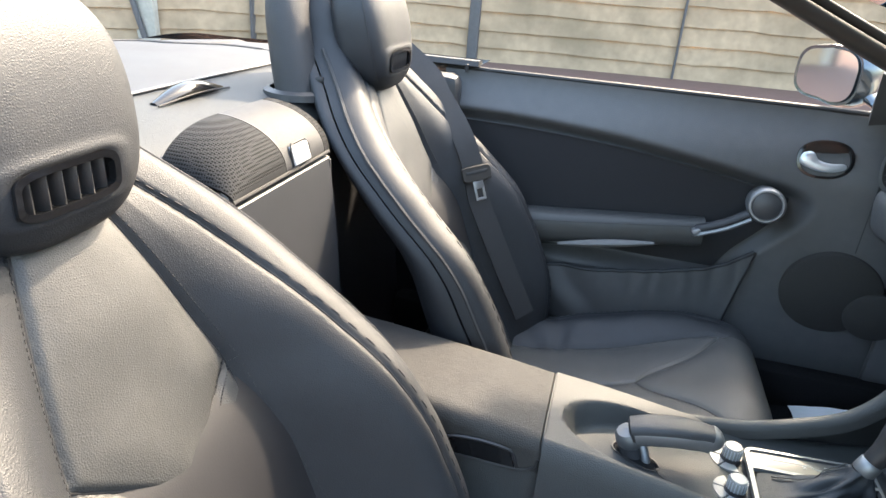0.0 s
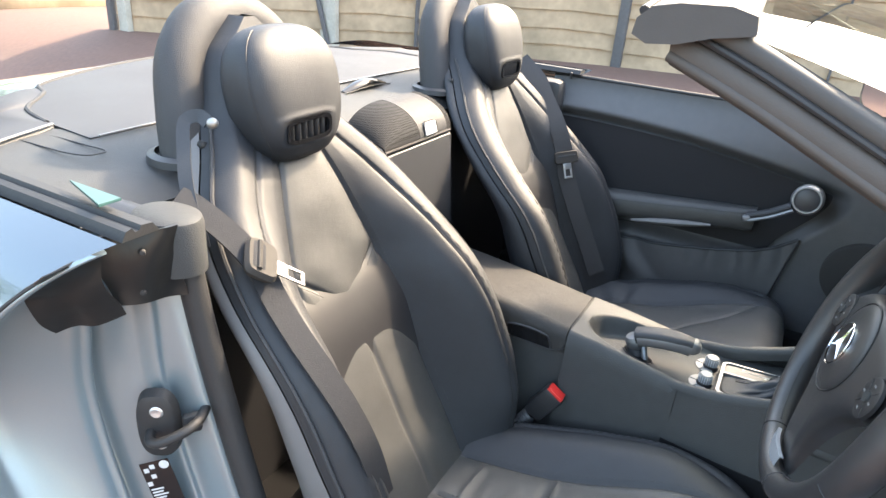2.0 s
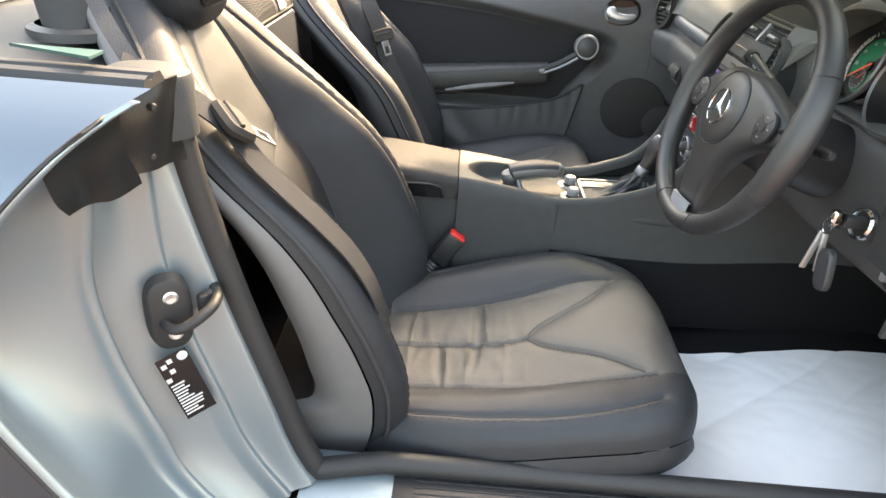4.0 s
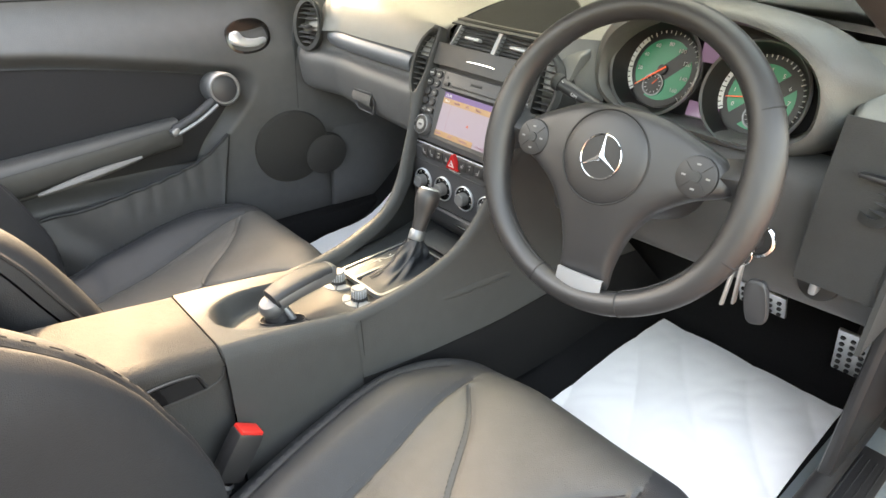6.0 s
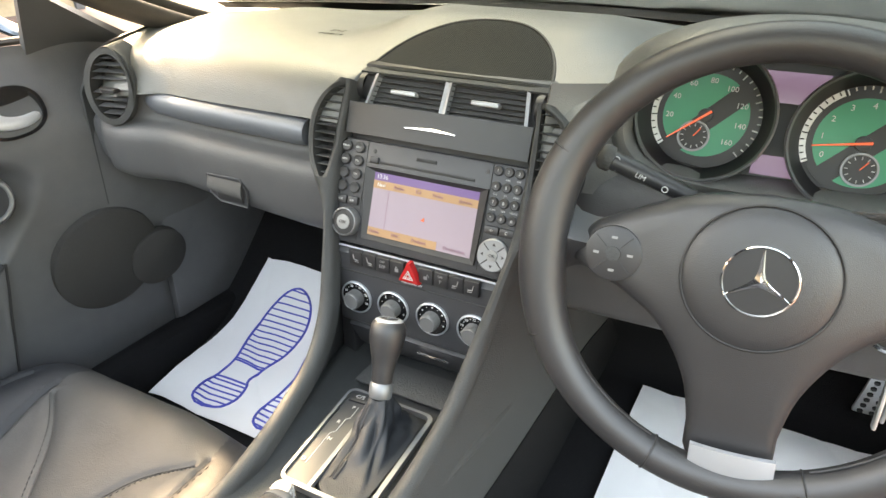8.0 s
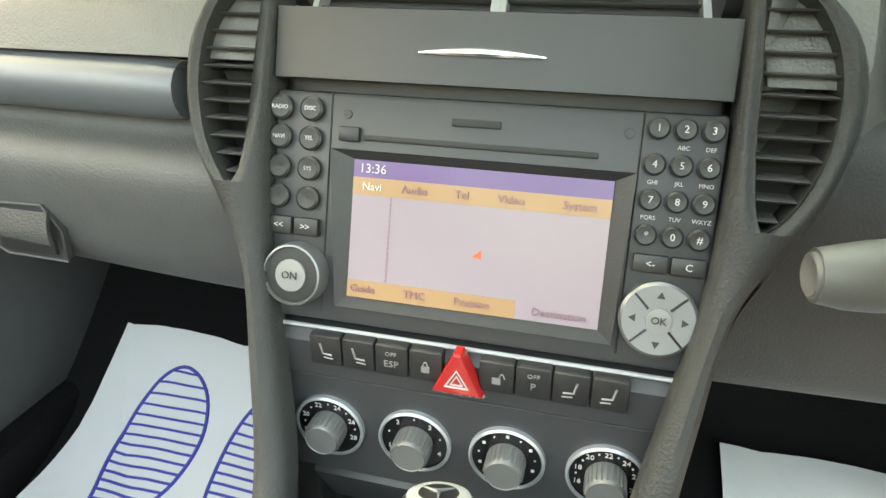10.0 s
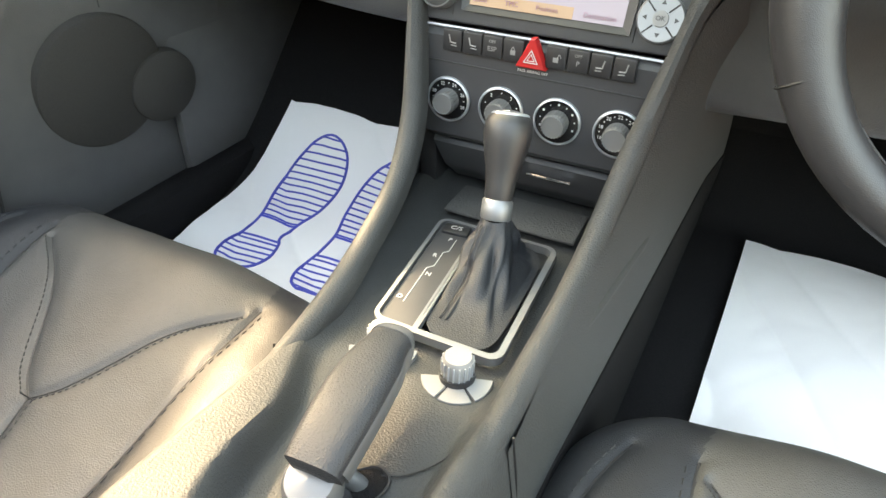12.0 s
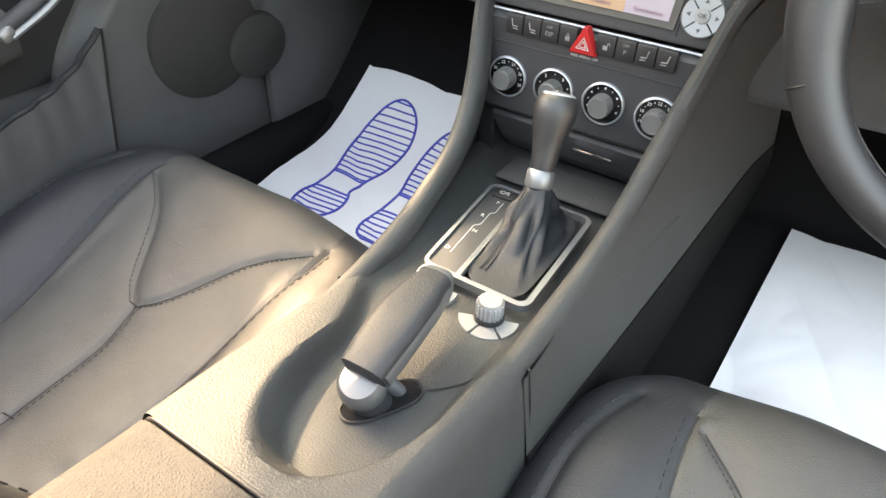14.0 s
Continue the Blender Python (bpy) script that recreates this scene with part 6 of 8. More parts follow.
def pocket_p(i, j):
    y0 = -0.03 + 0.51 * i
    top = curve(POCKET_TOP, y0)
    z = 0.43 + (top - 0.43) * j
    y = y0 - 0.045 * smooth(0.2, 0.48, y0) * (1 - j)
    bulge = 0.030 * math.sin(math.pi * min(1, i * 1.02)) * (0.35 + 0.65 * j)
    fold = 0.007 * math.sin(44 * y + 34 * z + 2 * noise.noise(Vector((y * 8, z * 8, 2)))) * math.exp(-((y - 0.07) / 0.11) ** 2)
    gather = 0.0022 * math.sin(150 * y + 3 * noise.noise(Vector((y * 20, z * 8, 5)))) * smooth(0.12, 0.25, y) * smooth(0.45, 1.0, j)
    return Vector((-0.643 + bulge + fold + gather + 0.012 * (1 - j), y, z))


pocket_d = part("door_pocket", sheet(140, 24, pocket_p, 0.005), DOOR_SKIN, door, "slack leather door pocket with gathered top")
part("pocket_hem", tube([pocket_p(k / 60, 1.0) + Vector((0.002, 0, 0)) for k in range(61)], 0.0045, 8), LEATHER, pocket_d)
part("hem_seam", tube([pocket_p(k / 60, 0.86) + Vector((0.0005, 0, 0)) for k in range(61)], 0.001, 5), RUBBER, pocket_d)
part("panel_seam", tube([pocket_p(1.0, 1 - k / 20) + Vector((0.003, 0.004, 0)) for k in range(21)], 0.0022, 6), RUBBER, door)
part("ledge_seam", tube(spline([(door_x(y, z) + 0.001, y, z) for y, z in ((0.0, 0.585), (0.046, 0.588), (0.20, 0.603), (0.34, 0.624), (0.40, 0.65), (0.443, 0.698))], 30), 0.0014, 6), RUBBER, door)
SPEAKER = material("dark_speaker_cloth", (0.048, 0.047, 0.046), 0.85, vary=0.3, scale=900, bump=0.6, bump_scale=900, spec=0.15)
SO, SN_ = Vector((-0.628, 0.640, 0.600)), (1, -0.12, -0.16)
part("speaker", lathe([(0.096, -0.012), (0.094, 0.000), (0.089, 0.003), (0.0, 0.005)], SO, SN_, 56), SPEAKER, door, "round dark loudspeaker cover")
part("tweeter", lathe([(0.056, -0.012), (0.055, 0.003), (0.051, 0.006), (0.0, 0.008)], SO + Vector((0.011, 0.088, -0.030)), SN_, 44), SPEAKER, door, "small dark loudspeaker cover")

# side mirror
mir = thing("side_mirror", (-0.86, 0.62, 0.96), "silver-blue door mirror reflecting the garden", "door mirror")
MO, MU = Vector((-0.845, 0.568, 1.012)), Vector((0.88, 0.475, 0)).normalized()
MV = Vector((0.472, -0.874, -0.015)).normalized().cross(MU).normalized()
mo = [(0.088 * (abs(math.cos(a)) ** 0.6) * math.copysign(1, math.cos(a)), 0.058 * (abs(math.sin(a)) ** 0.65) * math.copysign(1, math.sin(a)) * (1.0 if math.cos(a) > 0 else 0.92)) for a in [2 * math.pi * k / 40 for k in range(40)]]
MW = MU.cross(MV)
ring = lambda k, h: [MO + MU * p[0] * k + MV * p[1] * k + MW * h for p in mo]
part("housing", loft([ring(0.93, 0.0), ring(1.04, 0.002), ring(1.10, -0.012), ring(1.08, -0.04), ring(0.9, -0.075), ring(0.5, -0.095)]), PAINT, mir, "silver-blue mirror housing")
part("mirror_glass", loft([ring(0.92, 0.003), ring(0.92, 0.004)]), MIRROR, mir, "mirror glass")
part("foot", tube(spline([(-0.80, 0.64, 0.985), (-0.77, 0.665, 0.965), (-0.735, 0.68, 0.952)], 8), [0.03, 0.026, 0.024, 0.022, 0.022, 0.023, 0.024, 0.026, 0.028], 14, flat=0.5), PAINT, mir)

part("sail_panel", sheet(10, 8, lambda i, j: (lambda y: Vector((-0.690 + 0.055 * j, y, 0.948 + (1.052 - 0.55 * max(0.0, y - 0.600) - 0.948) * j)))(0.602 + 0.020 * (1 - j) * (1 - i) + 0.165 * i), 0.012), DOOR_SKIN, door, "dark triangular cover in the window's front corner")

# ---- windscreen ----
ws = thing("windscreen", (0, 0.75, 0.93), "raked windscreen in a dark grey frame", "windscreen")
PILLAR = [(0.553, 0.290, 1.215), (0.568, 0.36, 1.188), (0.585, 0.46, 1.143), (0.603, 0.58, 1.090), (0.622, 0.72, 1.030), (0.645, 0.88, 0.975), (0.665, 1.02, 0.935)]
FRAME_GREY = material("grey_frame_trim", (0.055, 0.052, 0.049), 0.7, vary=0.1, bump=0.1, bump_scale=600)
FRAME_DARK = material("brown_black_trim", (0.060, 0.053, 0.048), 0.65, vary=0.12, bump=0.15, bump_scale=700)
for s in (1, -1):
    p = spline([(s * x, y, z) for x, y, z in PILLAR], 30)
    def pillar_run(dx, dz, hw, hh, e=0.7):
        return loft([[q + Vector((s * (dx + x), 0, dz + z)) for x, z in oval(hw + 0.004 * k / 30, hh + 0.004 * k / 30, 18, e)] for k, q in enumerate(p)])
    part("pillar", pillar_run(-0.022, -0.017, 0.026, 0.0165), FRAME_DARK, ws, "dark brown windscreen pillar trim")
    part("outer_cover", pillar_run(-0.012, 0.009, 0.014, 0.009), FRAME_GREY, ws, "grey pillar cover beside the glass")
    part("pillar_groove", tube([q + Vector((s * 0.0015, 0, -0.0005)) for q in p], 0.003, 8), RUBBER, ws)
    part("pillar_seal", tube([q + Vector((s * 0.001, 0, -0.024)) for q in p[:24]], 0.0050, 10), FRAME_DARK, ws)
head = spline([(-0.553, 0.290, 1.215), (-0.30, 0.272, 1.232), (0.0, 0.266, 1.238), (0.30, 0.272, 1.232), (0.553, 0.290, 1.215)], 40)
SECTION = [(-0.028, -0.010), (-0.026, 0.002), (-0.016, 0.011), (0.004, 0.015), (0.040, 0.016), (0.058, 0.011), (0.060, -0.002), (0.030, -0.007), (0.006, -0.014), (-0.016, -0.016)]
ends = [Vector((x, p.y, p.z)) for x, p in zip([-0.572 + 1.144 * k / 40 for k in range(41)], head)]
part("header", loft([[q + Vector((0, y, z)) for y, z in SECTION] for q in ends]), FRAME_GREY, ws, "flat grey header rail over the glass")
part("header_seal", tube([q + Vector((0, -0.026, 0.004)) for q in ends[1:-1]], 0.004, 8), RUBBER, ws)
def glass_p(i, j):
    a = Vector(head[round(40 * i)]) + Vector((0, 0.046, -0.002))
    x = (2 * i - 1) * 0.665
    b = Vector((x, 1.20 - 0.17 * (2 * i - 1) ** 2, 0.978))
    p = a.lerp(b, j)
    p.x = (2 * i - 1) * (0.553 + 0.112 * j)
    p.z += (0.012 + 0.030 * (1 - (2 * i - 1) ** 2)) * math.sin(math.pi * j) ** 0.8
    p.y += 0.02 * math.sin(math.pi * j)
    return p
pane = part("pane", sheet(40, 24, glass_p), WINDSCREEN, ws, "clear windscreen glass")

part("frit_band", sheet(40, 3, lambda i, j: glass_p(i, 0.955 + 0.045 * j) + Vector((0, -0.006, -0.004))), RUBBER, ws, "black enamelled band along the foot of the glass")
# bonnet and cowl ahead of the screen
bonnet = thing("bonnet", (0, 1.6, 0.8), "silver-blue bonnet beyond the windscreen", "bonnet")
part("panel", sheet(40, 24, lambda i, j: Vector(((2 * i - 1) * (0.72 - 0.08 * j), 1.24 + 1.05 * j - 0.10 * (2 * i - 1) ** 2, 0.935 - 0.11 * j - 0.10 * j**3 - 0.10 * abs(2 * i - 1) ** 3)), 0.01), PAINT, bonnet)
cowl = thing("cowl", (0, 1.18, 0.93), "black scuttle panel with grille and wiper arm", "cowl")
# sunlight on the scuttle is put into its colour: a paler grey
part("scuttle", sheet(40, 8, lambda i, j: Vector(((2 * i - 1) * 0.70, 1.225 + 0.23 * j - 0.17 * (2 * i - 1) ** 2, 0.972 + 0.016 * math.sin(math.pi / 2 * j) - 0.02 * abs(2 * i - 1) ** 3)), 0.008), SIDE_GREY, cowl, "scuttle panel, coloured pale grey to look sunlit")
for k in range(70):
    x = -0.05 + 0.0085 * k
    part("grille_bar", block((0.0038, 0.045, 0.006), (x, 1.395 - 0.17 * (x / 0.7) ** 2, 0.9885 - 0.02 * abs(x / 0.7) ** 3), 0.001), RUBBER, cowl)
part("wiper_arm", tube(spline([(0.45, 1.19, 0.985), (0.2, 1.23, 0.992), (-0.15, 1.24, 0.995)], 20), 0.006, 8), RUBBER, cowl)

# ---- car body round the cabin ----
body = thing("convertible_car", (0, -0.6, 0.2), "silver-blue convertible body with open roof", "car")
SIDE_X = [(0.18, 0.845), (0.45, 0.868), (0.60, 0.878), (0.75, 0.876), (0.85, 0.858), (0.915, 0.825), (0.955, 0.785), (0.975, 0.752)]
JAMB_Y = [(0.18, 0.25), (0.38, -0.025), (0.46, -0.132), (0.57, -0.220), (0.64, -0.260), (0.726, -0.295), (0.80, -0.294), (0.865, -0.264), (0.925, -0.214), (0.955, -0.178), (0.975, -0.145)]
AXLE = Vector((-0.655, 0.315))


def side_top(y):
    return 0.975 - 0.012 * smooth(-0.45, -0.8, y) - 0.255 * smooth(-0.88, -1.8, y)


def side_x(y, z):
    return curve(SIDE_X, z + 0.975 - side_top(y)) - 0.10 * smooth(1.0, 1.9, -y) + 0.006 * math.exp(-((math.hypot(y - AXLE.x, z - AXLE.y) - 0.40) / 0.05) ** 2)


def quarter_rear(i, j):
    y = -0.312 - 1.5 * i
    r = 0.356
    d = r * r - (y - AXLE.x) ** 2
    lo = AXLE.y + math.sqrt(d) if d > 0 else 0.20
    lo = max(lo, 0.20)
    z = lo + (side_top(y) - lo) * j
    return Vector((side_x(y, z), y, z))


def quarter_front(i, j):
    z = 0.20 + 0.775 * j
    yj = curve(JAMB_Y, z)
    y = -0.312 + (max(yj, -0.311) + 0.312) * i
    return Vector((side_x(y, z), y, z))


part("quarter_panel", join(sheet(150, 60, quarter_rear), sheet(20, 60, quarter_front)), PAINT, body, "silver-blue rear quarter panel")
part("quarter_panel", join(*[([Vector((-v.x, v.y, v.z)) for v in g[0]], g[1]) for g in (sheet(60, 30, quarter_rear), sheet(10, 30, quarter_front))]), PAINT, body, "silver-blue rear quarter panel")
# wheel arch lip, liner and fuel flap
arch = [Vector((0.876, AXLE.x + 0.352 * math.cos(a), AXLE.y + 0.352 * math.sin(a))) for a in [math.pi * k / 40 for k in range(41)]]
part("arch_lip", tube([Vector((side_x(p.y, p.z) - 0.006, p.y, p.z)) for p in arch], 0.008, 8), PAINT, body)
part("arch_liner", sheet(30, 6, lambda i, j: Vector((0.870 - 0.25 * j, AXLE.x + 0.350 * math.cos(math.pi * i), AXLE.y + 0.350 * math.sin(math.pi * i)))), RUBBER, body)
FC = (-0.455, 0.858)
flap = part("fuel_flap", sheet(20, 30, lambda i, j: (lambda y, z: Vector((side_x(y, z) + 0.0012, y, z)))(FC[0] + 0.078 * i * math.cos(2 * math.pi * j), FC[1] + 0.072 * i * math.sin(2 * math.pi * j))), PAINT, body, "round fuel flap")
part("flap_gap", tube([Vector((side_x(FC[0] + 0.079 * math.cos(a), FC[1] + 0.073 * math.sin(a)) + 0.0006, FC[0] + 0.079 * math.cos(a), FC[1] + 0.073 * math.sin(a))) for a in [2 * math.pi * k / 60 for k in range(60)]], 0.0018, 6, closed=True), RUBBER, flap)

# driver door jamb
CREASE_Y = [(0.38, -0.105), (0.495, -0.185), (0.57, -0.210), (0.67, -0.239), (0.765, -0.250), (0.845, -0.236), (0.92, -0.22), (0.975, -0.20)]
SEAL_Y = [(0.38, -0.03), (0.457, -0.066), (0.557, -0.095), (0.713, -0.140), (0.85, -0.172), (0.975, -0.19)]


def jamb(i, j):
    z = 0.40 + 0.565 * j
    xo, yo = side_x(-0.3, z), curve(JAMB_Y, z)
    yc, ys = curve(CREASE_Y, z), curve(SEAL_Y, z)
    stops = [(0.0, xo, yo), (0.04, xo - 0.004, yo + 0.008), (0.085, xo - 0.011, yo + 0.009), (0.11, xo - 0.016, yo - 0.003), (0.14, xo - 0.020, yo - 0.011), (0.20, xo - 0.030, yo - 0.014), (0.40, (xo + 0.75) / 2 + 0.002, min(yc, yo) - 0.015), (0.445, 0.762, yc - 0.012), (0.475, 0.755, yc + 0.009), (0.515, 0.746, yc + 0.012), (0.545, 0.740, yc - 0.004), (0.60, 0.728, yc + 0.006), (0.78, 0.702, (yc + ys) / 2 - 0.012), (0.83, 0.694, (yc + ys) / 2 + 0.010), (0.88, 0.684, (yc + ys) / 2 + 0.012), (0.95, 0.672, ys - 0.006), (1.0, 0.662, ys)]
    return Vector((curve([(a, b) for a, b, c in stops], i), curve([(a, c) for a, b, c in stops], i), z))


jb = part("door_jamb", sheet(170, 60, jamb), PAINT_LIFTED, body, "silver-blue painted door jamb with raised folds")
seal_line = [Vector((0.650, curve(SEAL_Y, 0.955 - 0.545 * k / 40) + 0.006, 0.955 - 0.545 * k / 40)) for k in range(41)] + [Vector((0.632, 0.0 + 0.05 * k, 0.414)) for k in range(1, 22)]
part("door_seal", tube(seal_line, 0.016, 12), RUBBER, body, "thick black door seal")
part("inner_trim", sheet(30, 10, lambda i, j: (lambda z: Vector((0.640 - 0.06 * j, curve(SEAL_Y, z) - 0.02 - 0.13 * j, z)))(0.925 - 0.53 * i), 0.008), PLASTIC_DARK, body)
part("edge_gap", tube([Vector((side_x(-0.3, z) - 0.001, curve(JAMB_Y, z) + 0.002, z)) for z in [0.955 - 0.50 * k / 40 for k in range(41)]], 0.0022, 6), RUBBER, jb)
# striker
strk = part("striker_plate", loft([[Vector((0.7085, -0.185, 0.707)) + (Vector((0.55, -0.83, 0)) * -q[0] * 0.9 + Vector((0, 0, 1)) * q[1]) * k + Vector((0.83, 0.55, 0)) * h for q in oval(0.026, 0.045, 32, 0.7)] for k, h in ((1.1, -0.006), (1.0, 0.006), (0.85, 0.009))]), RUBBER, body, "black striker plate with loop and two bolts")
SP = Vector((0.7085, -0.185, 0.707))
SN = Vector((0.83, 0.55, 0)).normalized()
part("striker_loop", tube(spline([SP + SN * 0.004 + Vector((0.006, -0.006, -0.006)), SP + SN * 0.024 + Vector((0.002, -0.002, -0.006)), SP + SN * 0.034 + Vector((-0.008, 0.008, -0.002)), SP + SN * 0.034 + Vector((-0.028, 0.028, 0.010)), SP + SN * 0.022 + Vector((-0.038, 0.036, 0.014)), SP + SN * 0.000 + Vector((-0.042, 0.036, 0.014))], 24), 0.0062, 10), RUBBER, strk)
for dz in (0.024, -0.024):
    part("bolt", lathe([(0.0085, 0.008), (0.0085, 0.012), (0.006, 0.014), (0, 0.013)], SP + Vector((0, 0, dz)) + Vector((-0.004, 0.0, 0)), SN, 20), STEEL, strk, "bright steel bolt")
part("lock_pocket", block((0.022, 0.012, 0.026), (0.688, -0.150, 0.712), 0.004, Matrix.Rotation(radians(-35), 4, "Z")), RUBBER, body)
# type plate sticker
TO, TN = Vector((0.712, -0.180, 0.616)), Vector((0.80, 0.58, 0.10)).normalized()
TU = Vector((-0.56, 0.80, 0.0)).normalized()
TVv = TN.cross(TU)
rot = lambda x, s: (x * math.cos(radians(15)) - s * math.sin(radians(15)), x * math.sin(radians(15)) + s * math.cos(radians(15)))
st = thing("type_plate", TO, "black foil type plate with small white print, on the door jamb", "sticker")
part("foil", plate([rot(*p) for p in ((-0.018, -0.049), (0.018, -0.049), (0.018, 0.043), (-0.018, 0.043))], TO + TN * 0.010, TU, TVv, 0.0008), GLOSS_BLACK, st)
random.seed(4)
for k in range(11):
    s_ = 0.002 - 0.0045 * k
    w_ = random.uniform(0.006, 0.014)
    part("print_bar", plate([rot(*p) for p in ((-0.016, s_), (-0.016 + 2 * w_, s_), (-0.016 + 2 * w_, s_ + 0.0022), (-0.016, s_ + 0.0022))], TO + TN * 0.0109, TU, TVv, 0.0003), WHITE, st)
for x, s_ in ((-0.012, 0.032), (-0.006, 0.022), (-0.014, 0.012), (-0.004, 0.036)):
    part("print_block", plate([rot(*p) for p in ((x - 0.003, s_ - 0.003), (x + 0.003, s_ - 0.003), (x + 0.003, s_ + 0.003), (x - 0.003, s_ + 0.003))], TO + TN * 0.0109, TU, TVv, 0.0003), WHITE, st)
part("print_disc", plate([rot(*p) for p in oval(0.006, 0.006, 20, c=(0.011, 0.036))], TO + TN * 0.0109, TU, TVv, 0.0003), WHITE, st)

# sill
part("sill", loft([[Vector((x, y, z)) for x, z in ((0.60, 0.33), (0.60, 0.395), (0.625, 0.402), (0.66, 0.398), (0.70, 0.392), (0.735, 0.36), (0.79, 0.30), (0.83, 0.24), (0.84, 0.18), (0.60, 0.18))] for y in (-0.06, 0.4, 1.0)]), PAINT_LIFTED, body, "painted door sill")
plate_s = part("sill_plate", block((0.050, 0.86, 0.004), (0.668, 0.50, 0.4), 0.0015), PLASTIC_DARK, body, "ribbed black sill cover")
for k in range(4):
    part("sill_rib", block((0.003, 0.80, 0.002), (0.650 + 0.011 * k, 0.50, 0.4025), 0.0008), RUBBER, plate_s)

# floor pan and bulkheads
def floor_z(y):
    """Carpet height, rising to the toe board."""
    return 0.320 + 0.06 * smooth(0.55, 1.0, y) + 0.28 * smooth(1.03, 1.28, y)


TOE_Z = [(0.55, 0.322), (0.64, 0.332), (0.72, 0.344), (0.79, 0.360), (0.85, 0.389), (0.904, 0.428), (0.95, 0.469), (1.16, 0.68), (1.3, 0.80)]


def toe_rise(x, y):
    """The passenger footwell's toe board starts nearer and climbs steeper."""
    return max(0, curve(TOE_Z, max(y, 0.55)) - floor_z(y)) * (1 - smooth(-0.12, -0.06, x))


floor_ = part("floor", sheet(60, 60, lambda i, j: Vector((-0.62 + 1.24 * i, -0.42 + 1.62 * j, floor_z(-0.42 + 1.62 * j) + toe_rise(-0.62 + 1.24 * i, -0.42 + 1.62 * j))), 0.01), CARPET, None)
tagged(floor_, "black carpeted footwell floor", "floor", kind="structure")
part("bulkhead", sheet(20, 10, lambda i, j: Vector((-0.63 + 1.26 * i, -0.345 + 0.05 * (1 - j), 0.33 + 0.59 * j)), 0.02), PLASTIC_DARK, body, "dark rear bulkhead")
part("firewall", sheet(20, 10, lambda i, j: Vector((-0.64 + 1.28 * i, 1.16, 0.33 + 0.60 * j)), 0.02), CARPET, body)
part("kick_panel", block((0.02, 0.5, 0.62), (-0.632, 1.0, 0.62), 0.01), DOOR_SKIN, body)
part("rear_side_trim", block((0.06, 0.34, 0.62), (-0.665, -0.36, 0.64), 0.02), PLASTIC_DARK, body)
part("rear_side_trim", block((0.05, 0.26, 0.60), (0.63, -0.34, 0.64), 0.02), PLASTIC_DARK, body)
part("kick_panel", block((0.02, 0.45, 0.5), (0.630, 1.0, 0.60), 0.01), PLASTIC_DARK, body)
part("inner_sill", block((0.06, 1.5, 0.14), (-0.615, 0.45, 0.35), 0.02), CARPET, body)

# ---- rear deck ----
deck = thing("rear_deck", (0, -0.6, 0.95), "dark grey tonneau deck behind the seats with silver edging", "rear deck")
def deck_z(x, y):
    return 0.958 + 0.022 * (1 - (x / 0.75) ** 2) * smooth(-0.35, -0.7, y) - 0.26 * smooth(-0.88, -1.8, y)
part("front_trim", sheet(40, 14, lambda i, j: (lambda x, y: Vector((x, y, deck_z(x, y) + 0.004 - 0.035 * (1 - j) ** 4)))(-0.69 + 1.38 * i, -0.305 - (0.215 + 0.070 * smooth(0.52, 0.56, abs(-0.69 + 1.38 * i)) * (1 - 0.6 * smooth(0.60, 0.69, abs(-0.69 + 1.38 * i)))) * j), 0.01), PLASTIC, deck, "grained grey deck trim")
TONNEAU_REAR = [(0.0, -0.925), (0.16, -0.905), (0.32, -0.862), (0.425, -0.812), (0.44, -0.77), (0.47, -0.735), (0.525, -0.675), (0.540, -0.60)]


def rear_edge(x):
    return curve(TONNEAU_REAR, min(0.54, abs(x)))


part("tonneau_panel", sheet(120, 20, lambda i, j: (lambda x: (lambda y: Vector((x, y, deck_z(x, y) + 0.006)))(-0.497 + (rear_edge(x) + 0.497) * j))(-0.54 + 1.08 * i), 0.008), DECK, deck, "matt grey tonneau panel")
part("edge_line", tube([(x, rear_edge(x), deck_z(x, rear_edge(x)) + 0.005) for x in [-0.54 + 1.08 * k / 110 for k in range(111)]], 0.0045, 8), RUBBER, deck)
part("edge_trim", tube([(x, rear_edge(x) - 0.007, deck_z(x, rear_edge(x)) + 0.005) for x in [-0.43 + 0.86 * k / 60 for k in range(61)]], 0.0028, 8), SILVER_TRIM, deck, "thin bright edging round the tonneau panel")
part("boot_lid", sheet(60, 30, lambda i, j: (lambda x: (lambda y: Vector((x, y, deck_z(x, y) - 0.004 - 0.010 * smooth(0.60, 0.756, abs(x)))))(-0.50 - 1.35 * j))(-0.756 + 1.512 * i), 0.01), PAINT, deck, "silver-blue boot lid")
part("panel_joint", tube([(x, -0.489 - 0.006 * (1 - (x / 0.6) ** 2), deck_z(x, -0.49) + 0.009) for x in [-0.53 + 1.06 * k / 40 for k in range(41)]], 0.0020, 8), SILVER, deck, "bright strip in front of the tonneau panel")
CORNER = [(0.718, -0.530), (0.706, -0.580), (0.680, -0.632), (0.618, -0.702), (0.535, -0.765), (0.455, -0.806), (0.436, -0.800), (0.443, -0.770), (0.480, -0.722), (0.525, -0.683), (0.541, -0.632), (0.545, -0.581), (0.630, -0.556)]
